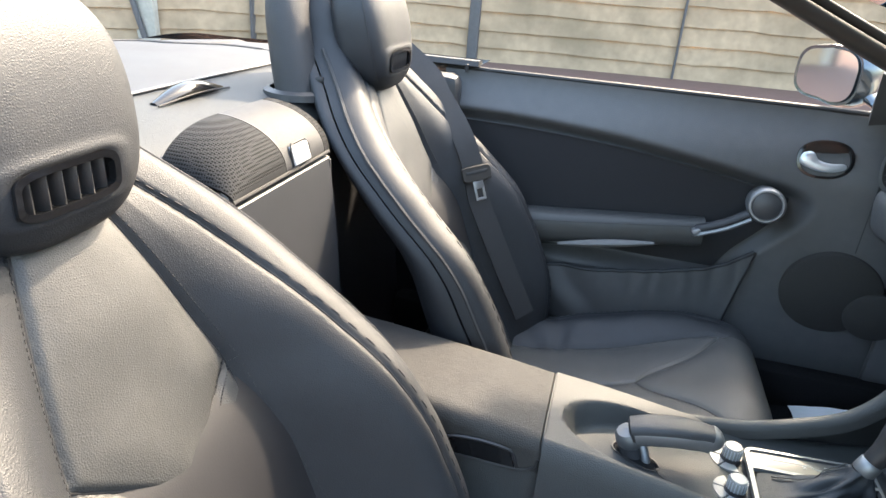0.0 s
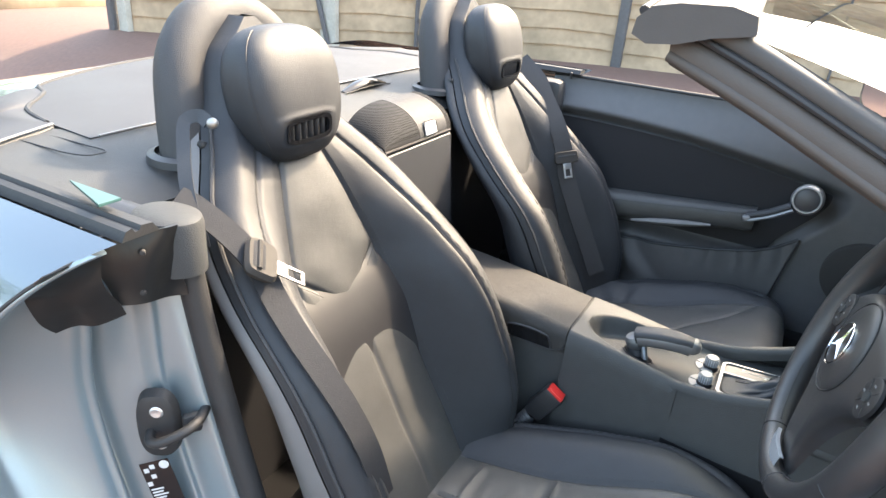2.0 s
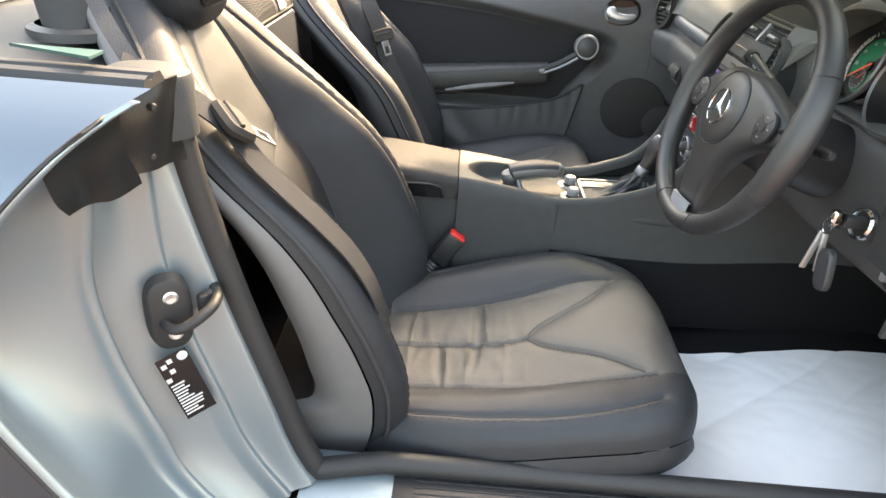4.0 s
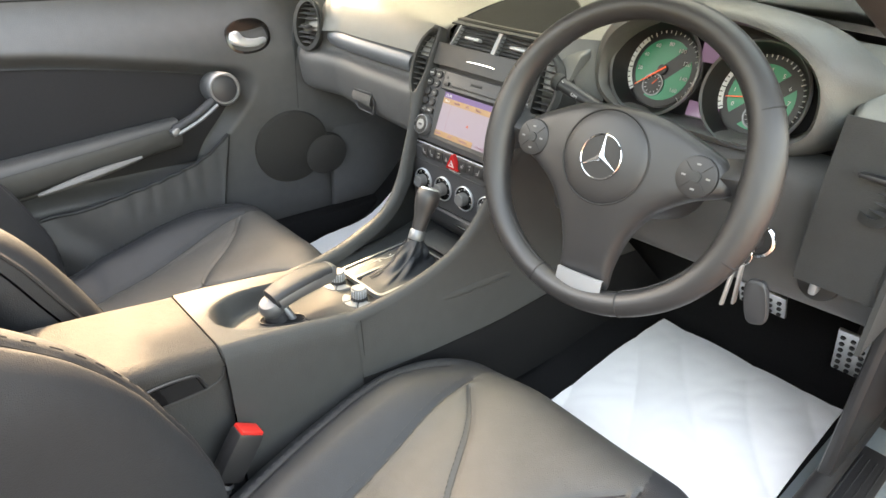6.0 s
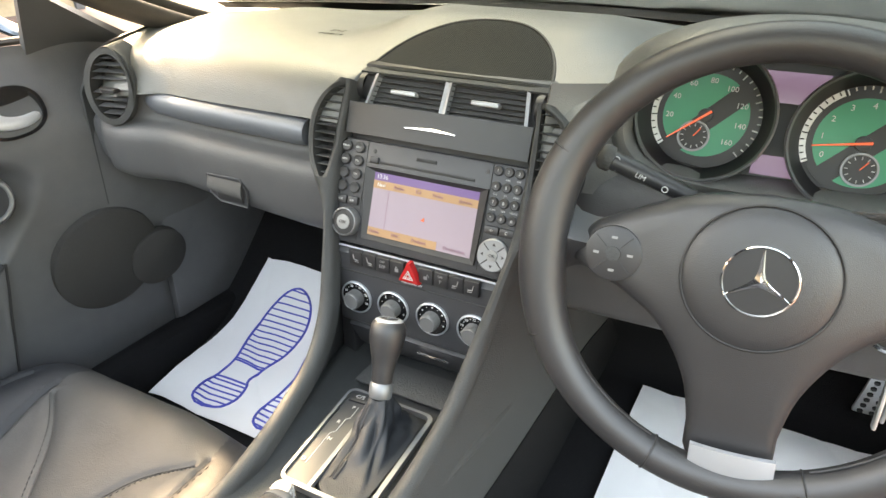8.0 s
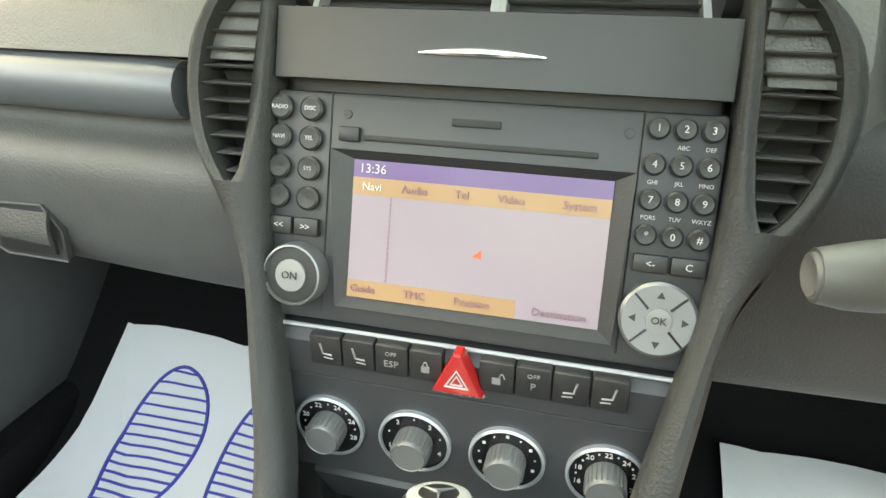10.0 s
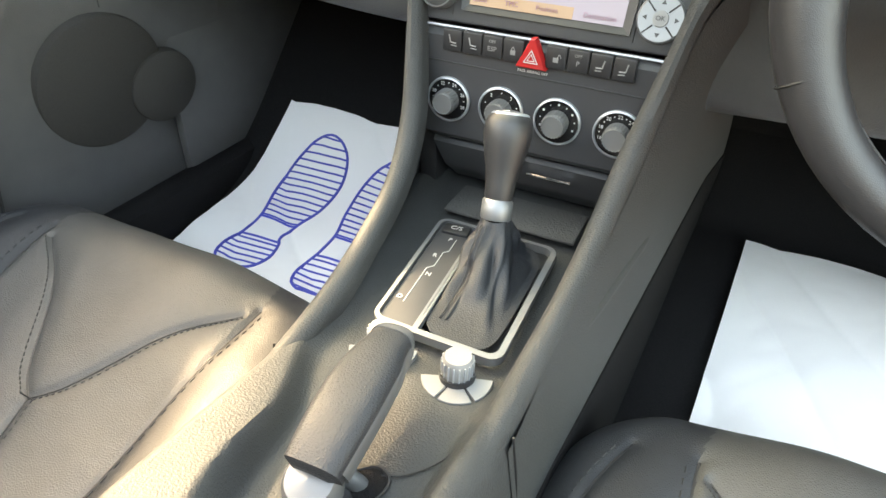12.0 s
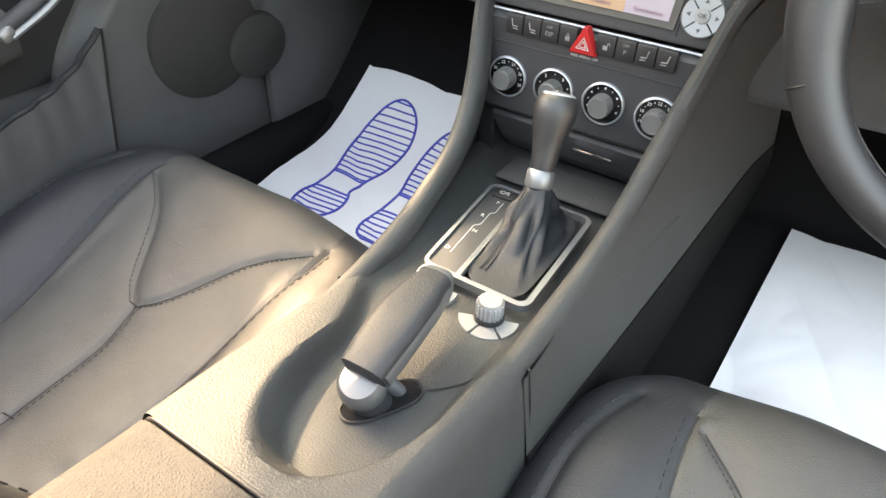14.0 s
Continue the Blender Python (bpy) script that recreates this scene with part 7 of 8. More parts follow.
for s in (1, -1):
    part("window_slot", loft([[Vector((s * x, y, z)) for x, z in ((0.737, 0.966), (0.731, 0.976), (0.724, 0.978), (0.721, 0.973), (0.716, 0.973), (0.713, 0.978), (0.700, 0.977), (0.692, 0.966))] for y in (-0.16, -0.30, -0.45, -0.56)]), RUBBER, deck, "black quarter window seal")
    outline = spline(CORNER + CORNER[:1], 72)[:-1]
    mid = Vector((0.585, -0.665))
    part("quarter_cover", loft([[Vector((s * (mid.x + (q.x - mid.x) * k), mid.y + (q.y - mid.y) * k, deck_z(q.x, q.y) + h)) for q in outline] for k, h in ((1.0, -0.012), (1.0, 0.002), (0.985, 0.007), (0.6, 0.010), (0.1, 0.011))]), DECK, deck, "rounded grey corner cover")
    part("cover_gap", tube([Vector((s * q.x, q.y, deck_z(q.x, q.y) + 0.002)) for q in outline], 0.0042, 6, closed=True), RUBBER, deck)
    part("cover_strip", tube(spline([(s * 0.545, -0.577, deck_z(0.545, -0.577) + 0.010), (s * 0.63, -0.552, deck_z(0.63, -0.55) + 0.011), (s * 0.712, -0.527, deck_z(0.71, -0.53) + 0.010)], 12), 0.0020, 8), SILVER, deck, "bright strip before the corner cover")
    part("oval_line", tube([(s * (0.583 + 0.020 * math.copysign(abs(math.cos(a)) ** 0.5, math.cos(a)) - 0.03 * math.sin(a) * 0.3), -0.500 + 0.072 * math.copysign(abs(math.sin(a)) ** 0.5, math.sin(a)), deck_z(0.58, -0.5) + 0.005) for a in [2 * math.pi * k / 40 for k in range(40)]], 0.0012, 5, closed=True), RUBBER, deck)
pull = part("deck_pull", tube(spline([(-0.16, -0.455, 0.966), (-0.08, -0.453, 0.978), (0.0, -0.452, 0.966)], 20), [0.006 + 0.010 * math.sin(math.pi * k / 20) for k in range(21)], 12, flat=0.6), GLOSS_BLACK, deck, "gloss black flap in the deck")
part("pull_edge", tube(spline([(-0.165, -0.442, 0.967), (-0.08, -0.438, 0.972), (0.005, -0.440, 0.967)], 16), 0.0015, 6), RUBBER, pull)

# ---- roll hoops ----
def hoop(sx, label):
    ob = thing("roll_hoop", (sx, -0.40, 0.95), label, "roll hoop", "roll hoops")
    w = 0.125
    pts = spline([(sx + w, -0.355, 0.955), (sx + w * 0.92, -0.372, 1.02), (sx + w * 0.76, -0.390, 1.085), (sx + w * 0.42, -0.402, 1.128), (sx, -0.408, 1.138), (sx - w * 0.42, -0.402, 1.128), (sx - w * 0.76, -0.390, 1.085), (sx - w * 0.92, -0.372, 1.02), (sx - w, -0.355, 0.955)], 60)
    rr = [0.036 + 0.006 * abs(k / 30 - 1) ** 1.5 for k in range(61)]
    part("arch", tube(pts, rr, 20, flat=0.9, up=(0, 1, 0.2)), LEATHER_GREY, ob, "grey leather-clad hoop")
    for s in (1, -1):
        part("foot_ring", lathe([(0.060, -0.006), (0.058, 0.004), (0.048, 0.008)], (sx + s * w, -0.355, 0.960), n=32), PLASTIC_DARK, ob)
        part("screw", lathe([(0.006, 0), (0.006, 0.010), (0.003, 0.012), (0, 0.012)], (sx + s * (w + 0.012), -0.318, 0.985), (0.2 * s, 1, 0), 12), RUBBER, ob)
    return ob
hoop(0.358, "grey leather-clad roll hoop behind the driver seat")
hoop(-0.358, "grey leather-clad roll hoop behind the passenger seat")

# ---- box between the seats ----
box = thing("stowage_box", (0.04, -0.27, 0.90), "grey stowage box with a mesh speaker cover, between the seats", "stowage box")
BX0, BX1 = -0.092, 0.152
part("front", loft([[Vector((x, y, z)) for x in (BX0, BX0 + 0.004, BX1 - 0.004, BX1)] for y, z in ((-0.28, 0.904), (-0.243, 0.906), (-0.237, 0.902), (-0.226, 0.80), (-0.212, 0.60), (-0.205, 0.45))], closed=False), PANEL_GREY, box, "grey lidded front")
def dome_p(x0, x1):
    def f(i, j):
        x = x0 + (x1 - x0) * i
        fall = (1 - (max(0, x - 0.030) / 0.126) ** 2.6) ** 0.5 if x < 0.156 else 0.0
        return Vector((x, -0.238 - 0.095 * (1 - math.cos(math.pi / 2 * j)), 0.914 + 0.062 * math.sin(math.pi / 2 * j) * fall))
    return f
perf = dotted("perforated_mesh", (0.026, 0.026, 0.027), (0.003, 0.003, 0.003), 300)
part("mesh_cover", sheet(40, 20, dome_p(0.033, BX1), 0.006), perf, box, "black perforated speaker mesh")
part("mesh_cover", sheet(10, 20, dome_p(BX0, -0.078), 0.006), perf, box)
part("lid", sheet(20, 20, dome_p(-0.0765, 0.0315), 0.006), LEATHER_GREY, box, "rounded grey lid")
part("catch", block((0.044, 0.005, 0.026), (-0.010, -0.2405, 0.9285), 0.0022, Matrix.Rotation(radians(17), 4, "X"), 3), WHITE, box, "pale grey catch")
part("catch_seal", tube([(-0.034, -0.237, 0.916), (-0.034, -0.241, 0.936), (-0.028, -0.2445, 0.9435), (0.008, -0.2445, 0.9435), (0.014, -0.241, 0.936), (0.014, -0.237, 0.916)], 0.0016, 6), RUBBER, box)
part("edge", tube([(BX0, -0.240, 0.9105), (BX1, -0.240, 0.9105)], 0.0036, 8), RUBBER, box)
part("box_side", block((0.006, 0.10, 0.45), (BX1, -0.285, 0.675), 0.002), PLASTIC_DARK, box)
part("box_side", block((0.006, 0.10, 0.45), (BX0, -0.285, 0.675), 0.002), PLASTIC_DARK, box)


# ---- rest of the body: front wings, bumpers, outer sill, passenger jamb ----
FRONT_AXLE = Vector((1.775, 0.315))


def wing_x(y, z):
    return curve(SIDE_X, min(0.975, z + 0.10)) - 0.002 - 0.16 * smooth(1.75, 2.32, y) ** 2


def wing_top(y):
    return 0.905 - 0.20 * smooth(1.25, 2.35, y)


def front_wing(s):
    def f(i, j):
        y = 0.80 + 1.50 * i
        d = 0.352**2 - (y - FRONT_AXLE.x) ** 2
        lo = max(0.20, FRONT_AXLE.y + math.sqrt(d)) if d > 0 else 0.20
        z = lo + (max(wing_top(y), lo + 0.02) - lo) * j
        return Vector((s * wing_x(y, z), y, z))
    return f


for s in (1, -1):
    part("front_wing", sheet(110, 30, front_wing(s)), PAINT, body, "silver-blue front wing")
    part("wing_shoulder", sheet(50, 6, lambda i, j: (lambda y: Vector((s * (wing_x(y, wing_top(y)) * (1 - j) + j * (0.70 - 0.08 * i)), y, wing_top(y) + 0.03 * math.sin(math.pi / 2 * j) - 0.012 * j)))(0.98 + 1.32 * i)), PAINT, body)
    part("front_liner", sheet(30, 6, lambda i, j: Vector((s * (0.85 - 0.25 * j), FRONT_AXLE.x + 0.350 * math.cos(math.pi * i), FRONT_AXLE.y + 0.350 * math.sin(math.pi * i)))), RUBBER, body)


def bumper(y_mid, sweep, z_top, wide):
    """A bowed apron across the car's end."""
    def f(i, j):
        u = 2 * i - 1
        x = wide * u
        z = 0.20 + (z_top - 0.20) * j
        return Vector((x, y_mid - sweep * abs(u) ** 3 + math.copysign(0.05, sweep) * math.sin(math.pi * j), z))
    return f


part("front_bumper", sheet(40, 16, bumper(2.42, 0.14, 0.70, 0.70), 0.01), PAINT, body, "silver-blue front bumper")
part("rear_bumper", sheet(40, 16, bumper(-1.86, -0.10, 0.68, 0.76), 0.01), PAINT, body, "silver-blue rear bumper")
part("sill_skirt", sheet(30, 8, lambda i, j: Vector((-0.845 - 0.02 * math.sin(math.pi * j), -0.30 + 1.72 * i, 0.18 + 0.16 * j))), PAINT, body)
part("underbody", block((1.45, 3.9, 0.03), (0, 0.28, 0.19), 0.01), RUBBER, body)

# ---- belts ----
def ribbon(pts, width, face, thick=0.0012):
    """A flat strap along pts whose broad side looks towards face."""
    rows = spline(pts, 40)
    out = []
    for k, p in enumerate(rows):
        d = (rows[min(k + 1, 40)] - rows[max(k - 1, 0)]).normalized()
        a = d.cross(Vector(face)).normalized()
        nn = a.cross(d)
        out.append([p - a * width / 2 + nn * thick, p + a * width / 2 + nn * thick, p + a * width / 2 - nn * thick, p - a * width / 2 - nn * thick])
    return loft(out)


belt = thing("seat_belt", (0.55, -0.2, 0.6), "grey seat belt with buckle tongue, hanging over the driver seat", "seat belt", "seat belts")
part("webbing", ribbon([(0.596, -0.252, 0.952), (0.587, -0.232, 0.942), (0.574, -0.188, 0.912), (0.568, -0.150, 0.880), (0.571, -0.119, 0.841), (0.576, -0.079, 0.804), (0.577, -0.040, 0.767), (0.574, -0.002, 0.722), (0.565, 0.028, 0.66), (0.552, 0.045, 0.58)], 0.036, (0.15, 0.68, 0.70)), WEBBING, belt, "grey belt webbing")
_bx = Vector((0.70, 0.63, -0.33)).normalized()     # along the belt
_by = Vector((-0.70, 0.45, -0.55)).normalized()    # across it, towards the seat middle
_by = (_by - _bx * _by.dot(_bx)).normalized()
_bz = _bx.cross(_by)
tg = Matrix.Translation((0.567, -0.144, 0.886)) @ Matrix((_bx, _by, _bz)).transposed().to_4x4()
tongue = part("tongue_cover", moved(loft([[Vector((p[0], p[1], h)) for p in oval(a, b, 28, 0.4)] for a, b, h in ((0.028, 0.020, -0.007), (0.031, 0.023, 0), (0.028, 0.020, 0.007))]), tg), BUCKLE, belt, "grey plastic tongue cover")
part("tongue_slot", moved(block((0.047, 0.020, 0.0155), (0, -0.006, 0), 0.003), tg), WEBBING, tongue, "webbing threaded through the slot")
part("tongue_bar", moved(tube([(-0.024, -0.006, 0.008), (0.024, -0.006, 0.008)], 0.0035, 8), tg), BUCKLE, tongue)
part("tongue", moved(join(block((0.024, 0.020, 0.003), (0.0, 0.030, 0), 0.001), block((0.0045, 0.024, 0.003), (-0.0095, 0.050, 0), 0.001), block((0.0045, 0.024, 0.003), (0.0095, 0.050, 0), 0.001), block((0.0235, 0.006, 0.003), (0, 0.063, 0), 0.001)), tg), TONGUE, belt, "bright steel tongue")
guide = thing("belt_guide", (0.535, -0.275, 1.0), "grey belt guide strap with a popper, on the seat shoulder", "belt guide")
part("strap", ribbon([(0.512, -0.280, 1.026), (0.510, -0.300, 1.031), (0.522, -0.312, 1.024), (0.545, -0.292, 0.995), (0.571, -0.262, 0.965), (0.590, -0.233, 0.936), (0.602, -0.207, 0.912), (0.603, -0.203, 0.900)], 0.018, (0.80, 0.45, 0.40)), LEATHER, guide)
part("popper", lathe([(0.008, 0), (0.0075, 0.003), (0.004, 0.005), (0, 0.005)], (0.507, -0.278, 1.024), (0.6, 0.8, 0.1), 16), TONGUE, guide)

belt2 = thing("seat_belt", (-0.48, -0.1, 0.6), "black seat belt with silver tongue, over the passenger seat", "seat belt", "seat belts")
part("webbing", ribbon([(-0.590, -0.30, 1.00), (-0.555, -0.225, 0.955), (-0.540, -0.200, 0.925), (-0.512, -0.142, 0.857), (-0.502, -0.107, 0.785), (-0.494, -0.094, 0.740), (-0.491, -0.054, 0.659), (-0.490, -0.010, 0.575), (-0.488, 0.036, 0.490)], 0.044, (0.84, 0.45, 0.28)), WEB_BLACK, belt2, "black belt webbing")
_pn = Vector((0.80, 0.50, 0.33)).normalized()
_pa = (Vector((-0.01, -0.035, 0.12)) - _pn * Vector((-0.01, -0.035, 0.12)).dot(_pn)).normalized()
tp = Matrix.Translation((-0.493, -0.101, 0.786)) @ Matrix((_pa.cross(_pn), _pa, _pn)).transposed().to_4x4()
tongue2 = part("tongue_cover", moved(loft([[Vector((p[0], p[1], h)) for p in oval(a, b, 28, 0.35)] for a, b, h in ((0.030, 0.014, -0.004), (0.032, 0.016, 0), (0.030, 0.014, 0.005))]), tp), BUCKLE, belt2, "grey tongue cover")
part("tongue_slot", moved(block((0.046, 0.006, 0.0115), (0, 0.003, 0), 0.001), tp), RUBBER, tongue2)
part("tongue", moved(join(block((0.022, 0.018, 0.003), (0.0, -0.022, 0), 0.001), block((0.005, 0.022, 0.003), (-0.0085, -0.040, 0), 0.001), block((0.005, 0.022, 0.003), (0.0085, -0.040, 0), 0.001), block((0.022, 0.006, 0.003), (0, -0.052, 0), 0.001)), tp), TONGUE, belt2, "bright steel tongue")

buckle = thing("belt_buckle", (0.115, 0.10, 0.45), "black seat belt buckle with a red button, beside the console", "belt buckle")
bm_ = Matrix.Translation((0.115, 0.118, 0.487)) @ Matrix.Rotation(radians(-32), 4, "X")
part("case", moved(block((0.028, 0.040, 0.075), (0, 0, 0), 0.006), bm_), PLASTIC_DARK, buckle)
part("button", moved(block((0.023, 0.034, 0.008), (0, 0, 0.037), 0.002), bm_), RED, buckle, "red release button")
for k in range(6):
    part("boot_fold", moved(lathe([(0.012, -0.004), (0.015, 0), (0.012, 0.004)], (0, 0, -0.045 - 0.008 * k), n=16), bm_), PANEL_GREY, buckle)

# ---- loose plastic sheet at the belt line ----
sheet_ob = thing("plastic_flap", (0.73, -0.19, 0.93), "torn dark plastic water-shield flap hanging over the door jamb", "plastic flap")
def flap_p(i, j):
    """Draped over the wing's edge, then hanging free in front of the jamb."""
    top = 0.950 + 0.018 * i
    bot = 0.862 + 0.012 * i + 0.002 * math.sin(7 * i)
    z = top + (bot - top) * j
    yl = max(-0.222, curve(JAMB_Y, z) + 0.004)
    y = yl + (-0.178 - yl) * i
    x = 0.806 - 0.022 * j - (0.060 - 0.012 * j) * i + 0.010 * math.sin(math.pi * j) + 0.004 * math.sin(8 * i + 3 * j) * j + 0.004 * noise.noise(Vector((i * 3, j * 3, 1)))
    return Vector((x, y, z))
FILM = material("dark_plastic_film", (0.014, 0.014, 0.014), 0.34, spec=0.35, vary=0.2, bump=0.3, bump_scale=60)
part("film", sheet(40, 24, flap_p, 0.0015), FILM, sheet_ob)
part("crossover", sheet(16, 16, lambda i, j: Vector((0.742 - 0.070 * i + 0.006 * math.sin(5 * j), -0.188 + 0.030 * i - 0.005 * math.sin(6 * i + 3 * j), 0.966 - (0.082 + 0.008 * i) * j)), 0.003), FILM, sheet_ob, "stiff dark corner sheet with rivets")
part("end_cap", loft([[Vector((0.655 + 0.034 * math.cos(a) * k, -0.195 + 0.045 * math.sin(a) * k, 0.950 + h)) for a in [2 * math.pi * q / 24 for q in range(24)]] for k, h in ((1.0, -0.05), (1.0, 0.006), (0.95, 0.013), (0.75, 0.017), (0.1, 0.018))]), PLASTIC, sheet_ob, "rounded grained end cap")
for y, z in ((-0.142, 0.945), (-0.150, 0.895)):
    part("rivet", lathe([(0.004, 0), (0.003, 0.003), (0, 0.0035)], (0.712, y - 0.024, z), (0.6, 0.8, 0), 12), RUBBER, sheet_ob)
part("glass_corner", plate([(0.696, -0.300), (0.722, -0.212), (0.696, -0.212)], (0, 0, 0.987), (1, 0, 0), (0, 1, 0), 0.003, 0.0005), material("green_glass_edge", (0.03, 0.075, 0.07), 0.35, spec=0.4), sheet_ob, "green-tinted corner of the lowered quarter window")

# ---- paper floor mats ----
def mat_sheet(x0, x1, y0, y1, seed, curl, slant):
    def f(i, j):
        y = y0 + (y1 - y0) * j
        xl = x0 + slant * j
        x = xl + (x1 - xl) * i
        crease = 0.010 * abs(noise.noise(Vector((x * 7 + y * 5, y * 3, seed + 4)))) ** 0.6 + 0.0025 * abs(noise.noise(Vector((x * 22 - y * 9, y * 14, seed))))
        return Vector((x, y, floor_z(y) + 0.010 + 0.007 * abs(noise.noise(Vector((x * 5, y * 5, seed)))) + crease + curl(i, j)))
    return f
dm = thing("paper_mat", (0.40, 0.80, 0.335), "creased white paper floor mat in the driver footwell", "paper mat", "paper mats")
dmf = mat_sheet(0.205, 0.59, 0.47, 1.005, 3, lambda i, j: 0.012 * (1 - j) ** 4, 0.03)
part("paper", sheet(90, 110, dmf, 0.0008), PAPER, dm)
pm = thing("paper_mat", (-0.45, 0.85, 0.335), "white paper floor mat printed with blue shoe soles", "paper mat", "paper mats")
RISE = lambda y: toe_rise(-0.4, y) + 0.006 * smooth(0.84, 0.92, y)
pmf = mat_sheet(-0.577, -0.17, 0.617, 0.94, 7, lambda i, j: 0.006 * (1 - i) ** 3 + RISE(0.617 + 0.323 * j), 0.025)
part("paper", sheet(80, 100, pmf, 0.0008), PAPER, pm)
SOLE = [(0.0, 0.0), (0.22, 0.03), (0.30, 0.12), (0.28, 0.24), (0.24, 0.30), (0.27, 0.42), (0.36, 0.58), (0.40, 0.76), (0.34, 0.92), (0.18, 1.0), (0.02, 0.94), (-0.06, 0.80), (-0.07, 0.60), (-0.03, 0.42), (-0.05, 0.28), (-0.09, 0.14), (-0.07, 0.04)]
def sole(x0, y0, size, flip):
    def on(p):
        x, y = x0 + flip * ((p[0] - 0.12) * size * 0.86), y0 + p[1] * size
        j = (y - 0.617) / 0.323
        xl = -0.577 + 0.025 * j
        return pmf((x - xl) / (-0.17 - xl), j) + Vector((0, 0, 0.0012))
    loop = spline(SOLE + SOLE[:1], 80)[:-1]
    geos = [tube([on(p) for p in loop], 0.0026, 5, closed=True)]
    for k in range(24):
        v = 0.02 + 0.96 * k / 23
        if 0.26 < v < 0.42:
            continue
        xs = [a.x + (b.x - a.x) * (v - a.y) / (b.y - a.y) for a, b in zip(loop, loop[1:] + loop[:1]) if (a.y - v) * (b.y - v) < 0]
        if len(xs) >= 2:
            geos.append(tube([on((min(xs) + (max(xs) - min(xs)) * q / 6, v)) for q in range(7)], 0.0021, 4))
    for v in (0.26, 0.42):
        xs = [a.x + (b.x - a.x) * (v - a.y) / (b.y - a.y) for a, b in zip(loop, loop[1:] + loop[:1]) if (a.y - v) * (b.y - v) < 0]
        geos.append(tube([on((min(xs) + (max(xs) - min(xs)) * q / 6, v)) for q in range(7)], 0.0025, 4))
    part("shoe_print", join(*geos), INK, pm, "blue printed shoe sole")
sole(-0.452, 0.636, 0.268, 1)
sole(-0.308, 0.636, 0.268, 1)

# ---- pedals ----
def pedal(x, y, z, w, h, tilt, label):
    ob = thing("pedal", (x, y, z), label, "pedal", "pedals")
    m = Matrix.Translation((x, y, z)) @ Matrix.Rotation(radians(tilt), 4, "X")
    part("pad", moved(block((w, 0.008, h), (0, 0, 0), 0.003), m), STEEL, ob, "drilled steel pad")
    for i in range(int(w / 0.016)):
        for j in range(int(h / 0.017)):
            part("stud", moved(lathe([(0.0042, 0), (0.0040, 0.003), (0, 0.003)], (-w / 2 + 0.010 + 0.016 * i, -0.004, -h / 2 + 0.010 + 0.017 * j), (0, -1, 0), 10), m), RUBBER, ob)
    part("arm", moved(tube([(0, 0.01, 0), (0, 0.06, 0.10), (0, 0.05, 0.22)], 0.008, 8), m), RUBBER, ob)
pedal(0.572, 1.000, 0.505, 0.058, 0.110, 25, "drilled steel accelerator pedal")
pedal(0.416, 0.978, 0.548, 0.085, 0.060, 30, "drilled steel brake pedal")

# ---- rear wheel ----
rw = thing("road_wheel", (0.80, AXLE.x, AXLE.y), "rear wheel with black tyre and silver spoked rim", "wheel", "road wheels")
wc = Vector((0.80, AXLE.x, AXLE.y))
tyre = part("tyre", lathe([(0.215, -0.10), (0.27, -0.108), (0.300, -0.098), (0.313, -0.075), (0.315, 0.0), (0.313, 0.055), (0.302, 0.072), (0.27, 0.080), (0.222, 0.072)], wc, (1, 0, 0), 80), RUBBER, rw, "black tyre with tread blocks")
TREAD = block((0.026, 0.014, 0.005), (0, 0, 0), 0.0015)
for k in range(80):
    a = 2 * math.pi * k / 80
    for dx in (-0.035, 0.0, 0.036, 0.058):
        m = Matrix.Translation(wc) @ Matrix.Rotation(a, 4, "X") @ Matrix.Translation((dx, 0.006 * math.sin(dx * 50), 0.3155 - (0.006 if dx > 0.05 else 0))) @ Matrix.Rotation(radians(12 if dx < 0.01 else -12), 4, "Z")
        if a < 1.75 or a > 5.4:
            part("tread_block", moved(TREAD, m), RUBBER, tyre, smooth=0)
rim_ = part("rim", lathe([(0.215, -0.09), (0.222, 0.070), (0.208, 0.074), (0.200, 0.060), (0.195, -0.06)], wc, (1, 0, 0), 64), SILVER, rw, "silver alloy rim")
for k in range(7):
    a = 2 * math.pi * k / 7
    d = Vector((0, math.cos(a), math.sin(a)))
    t_ = Vector((0, -math.sin(a), math.cos(a)))
    part("spoke", loft([[wc + Vector((h, 0, 0)) + d * r + t_ * w_ for w_, h in ((-w, 0.035 + o_), (w, 0.035 + o_), (w, 0.055 + o_), (-w, 0.055 + o_))] for r, w, o_ in ((0.03, 0.026, 0.0), (0.10, 0.018, 0.006), (0.203, 0.024, 0.010))]), SILVER, rim_)
part("hub", lathe([(0.05, 0.02), (0.045, 0.062), (0, 0.064)], wc, (1, 0, 0), 28), SILVER, rim_)
part("brake_disc", lathe([(0.14, -0.01), (0.14, 0.012), (0, 0.012)], wc, (1, 0, 0), 40), SILVER_TRIM, rw)

# the other three wheels
for x, y, turn, lab in ((0.80, FRONT_AXLE.x, 0, "front wheel with black tyre and silver spoked rim"), (-0.80, AXLE.x, math.pi, "rear wheel on the passenger side"), (-0.80, FRONT_AXLE.x, math.pi, "front wheel on the passenger side")):
    tagged(copy_thing(rw, Matrix.Translation((x, y, AXLE.y)) @ Matrix.Rotation(turn, 4, "Z")), lab, "wheel", "road wheels")

# ---- fence, edge of the garden ----
FENCE_LINE = [(-4.95, -2.70), (-3.35, -3.62), (-2.72, -4.06), (-1.10, -4.80), (0.55, -5.08), (2.3, -5.22), (4.0, -5.30)]
FOOT = 0.43


def fence_x(y):
    return curve(FENCE_LINE, y)


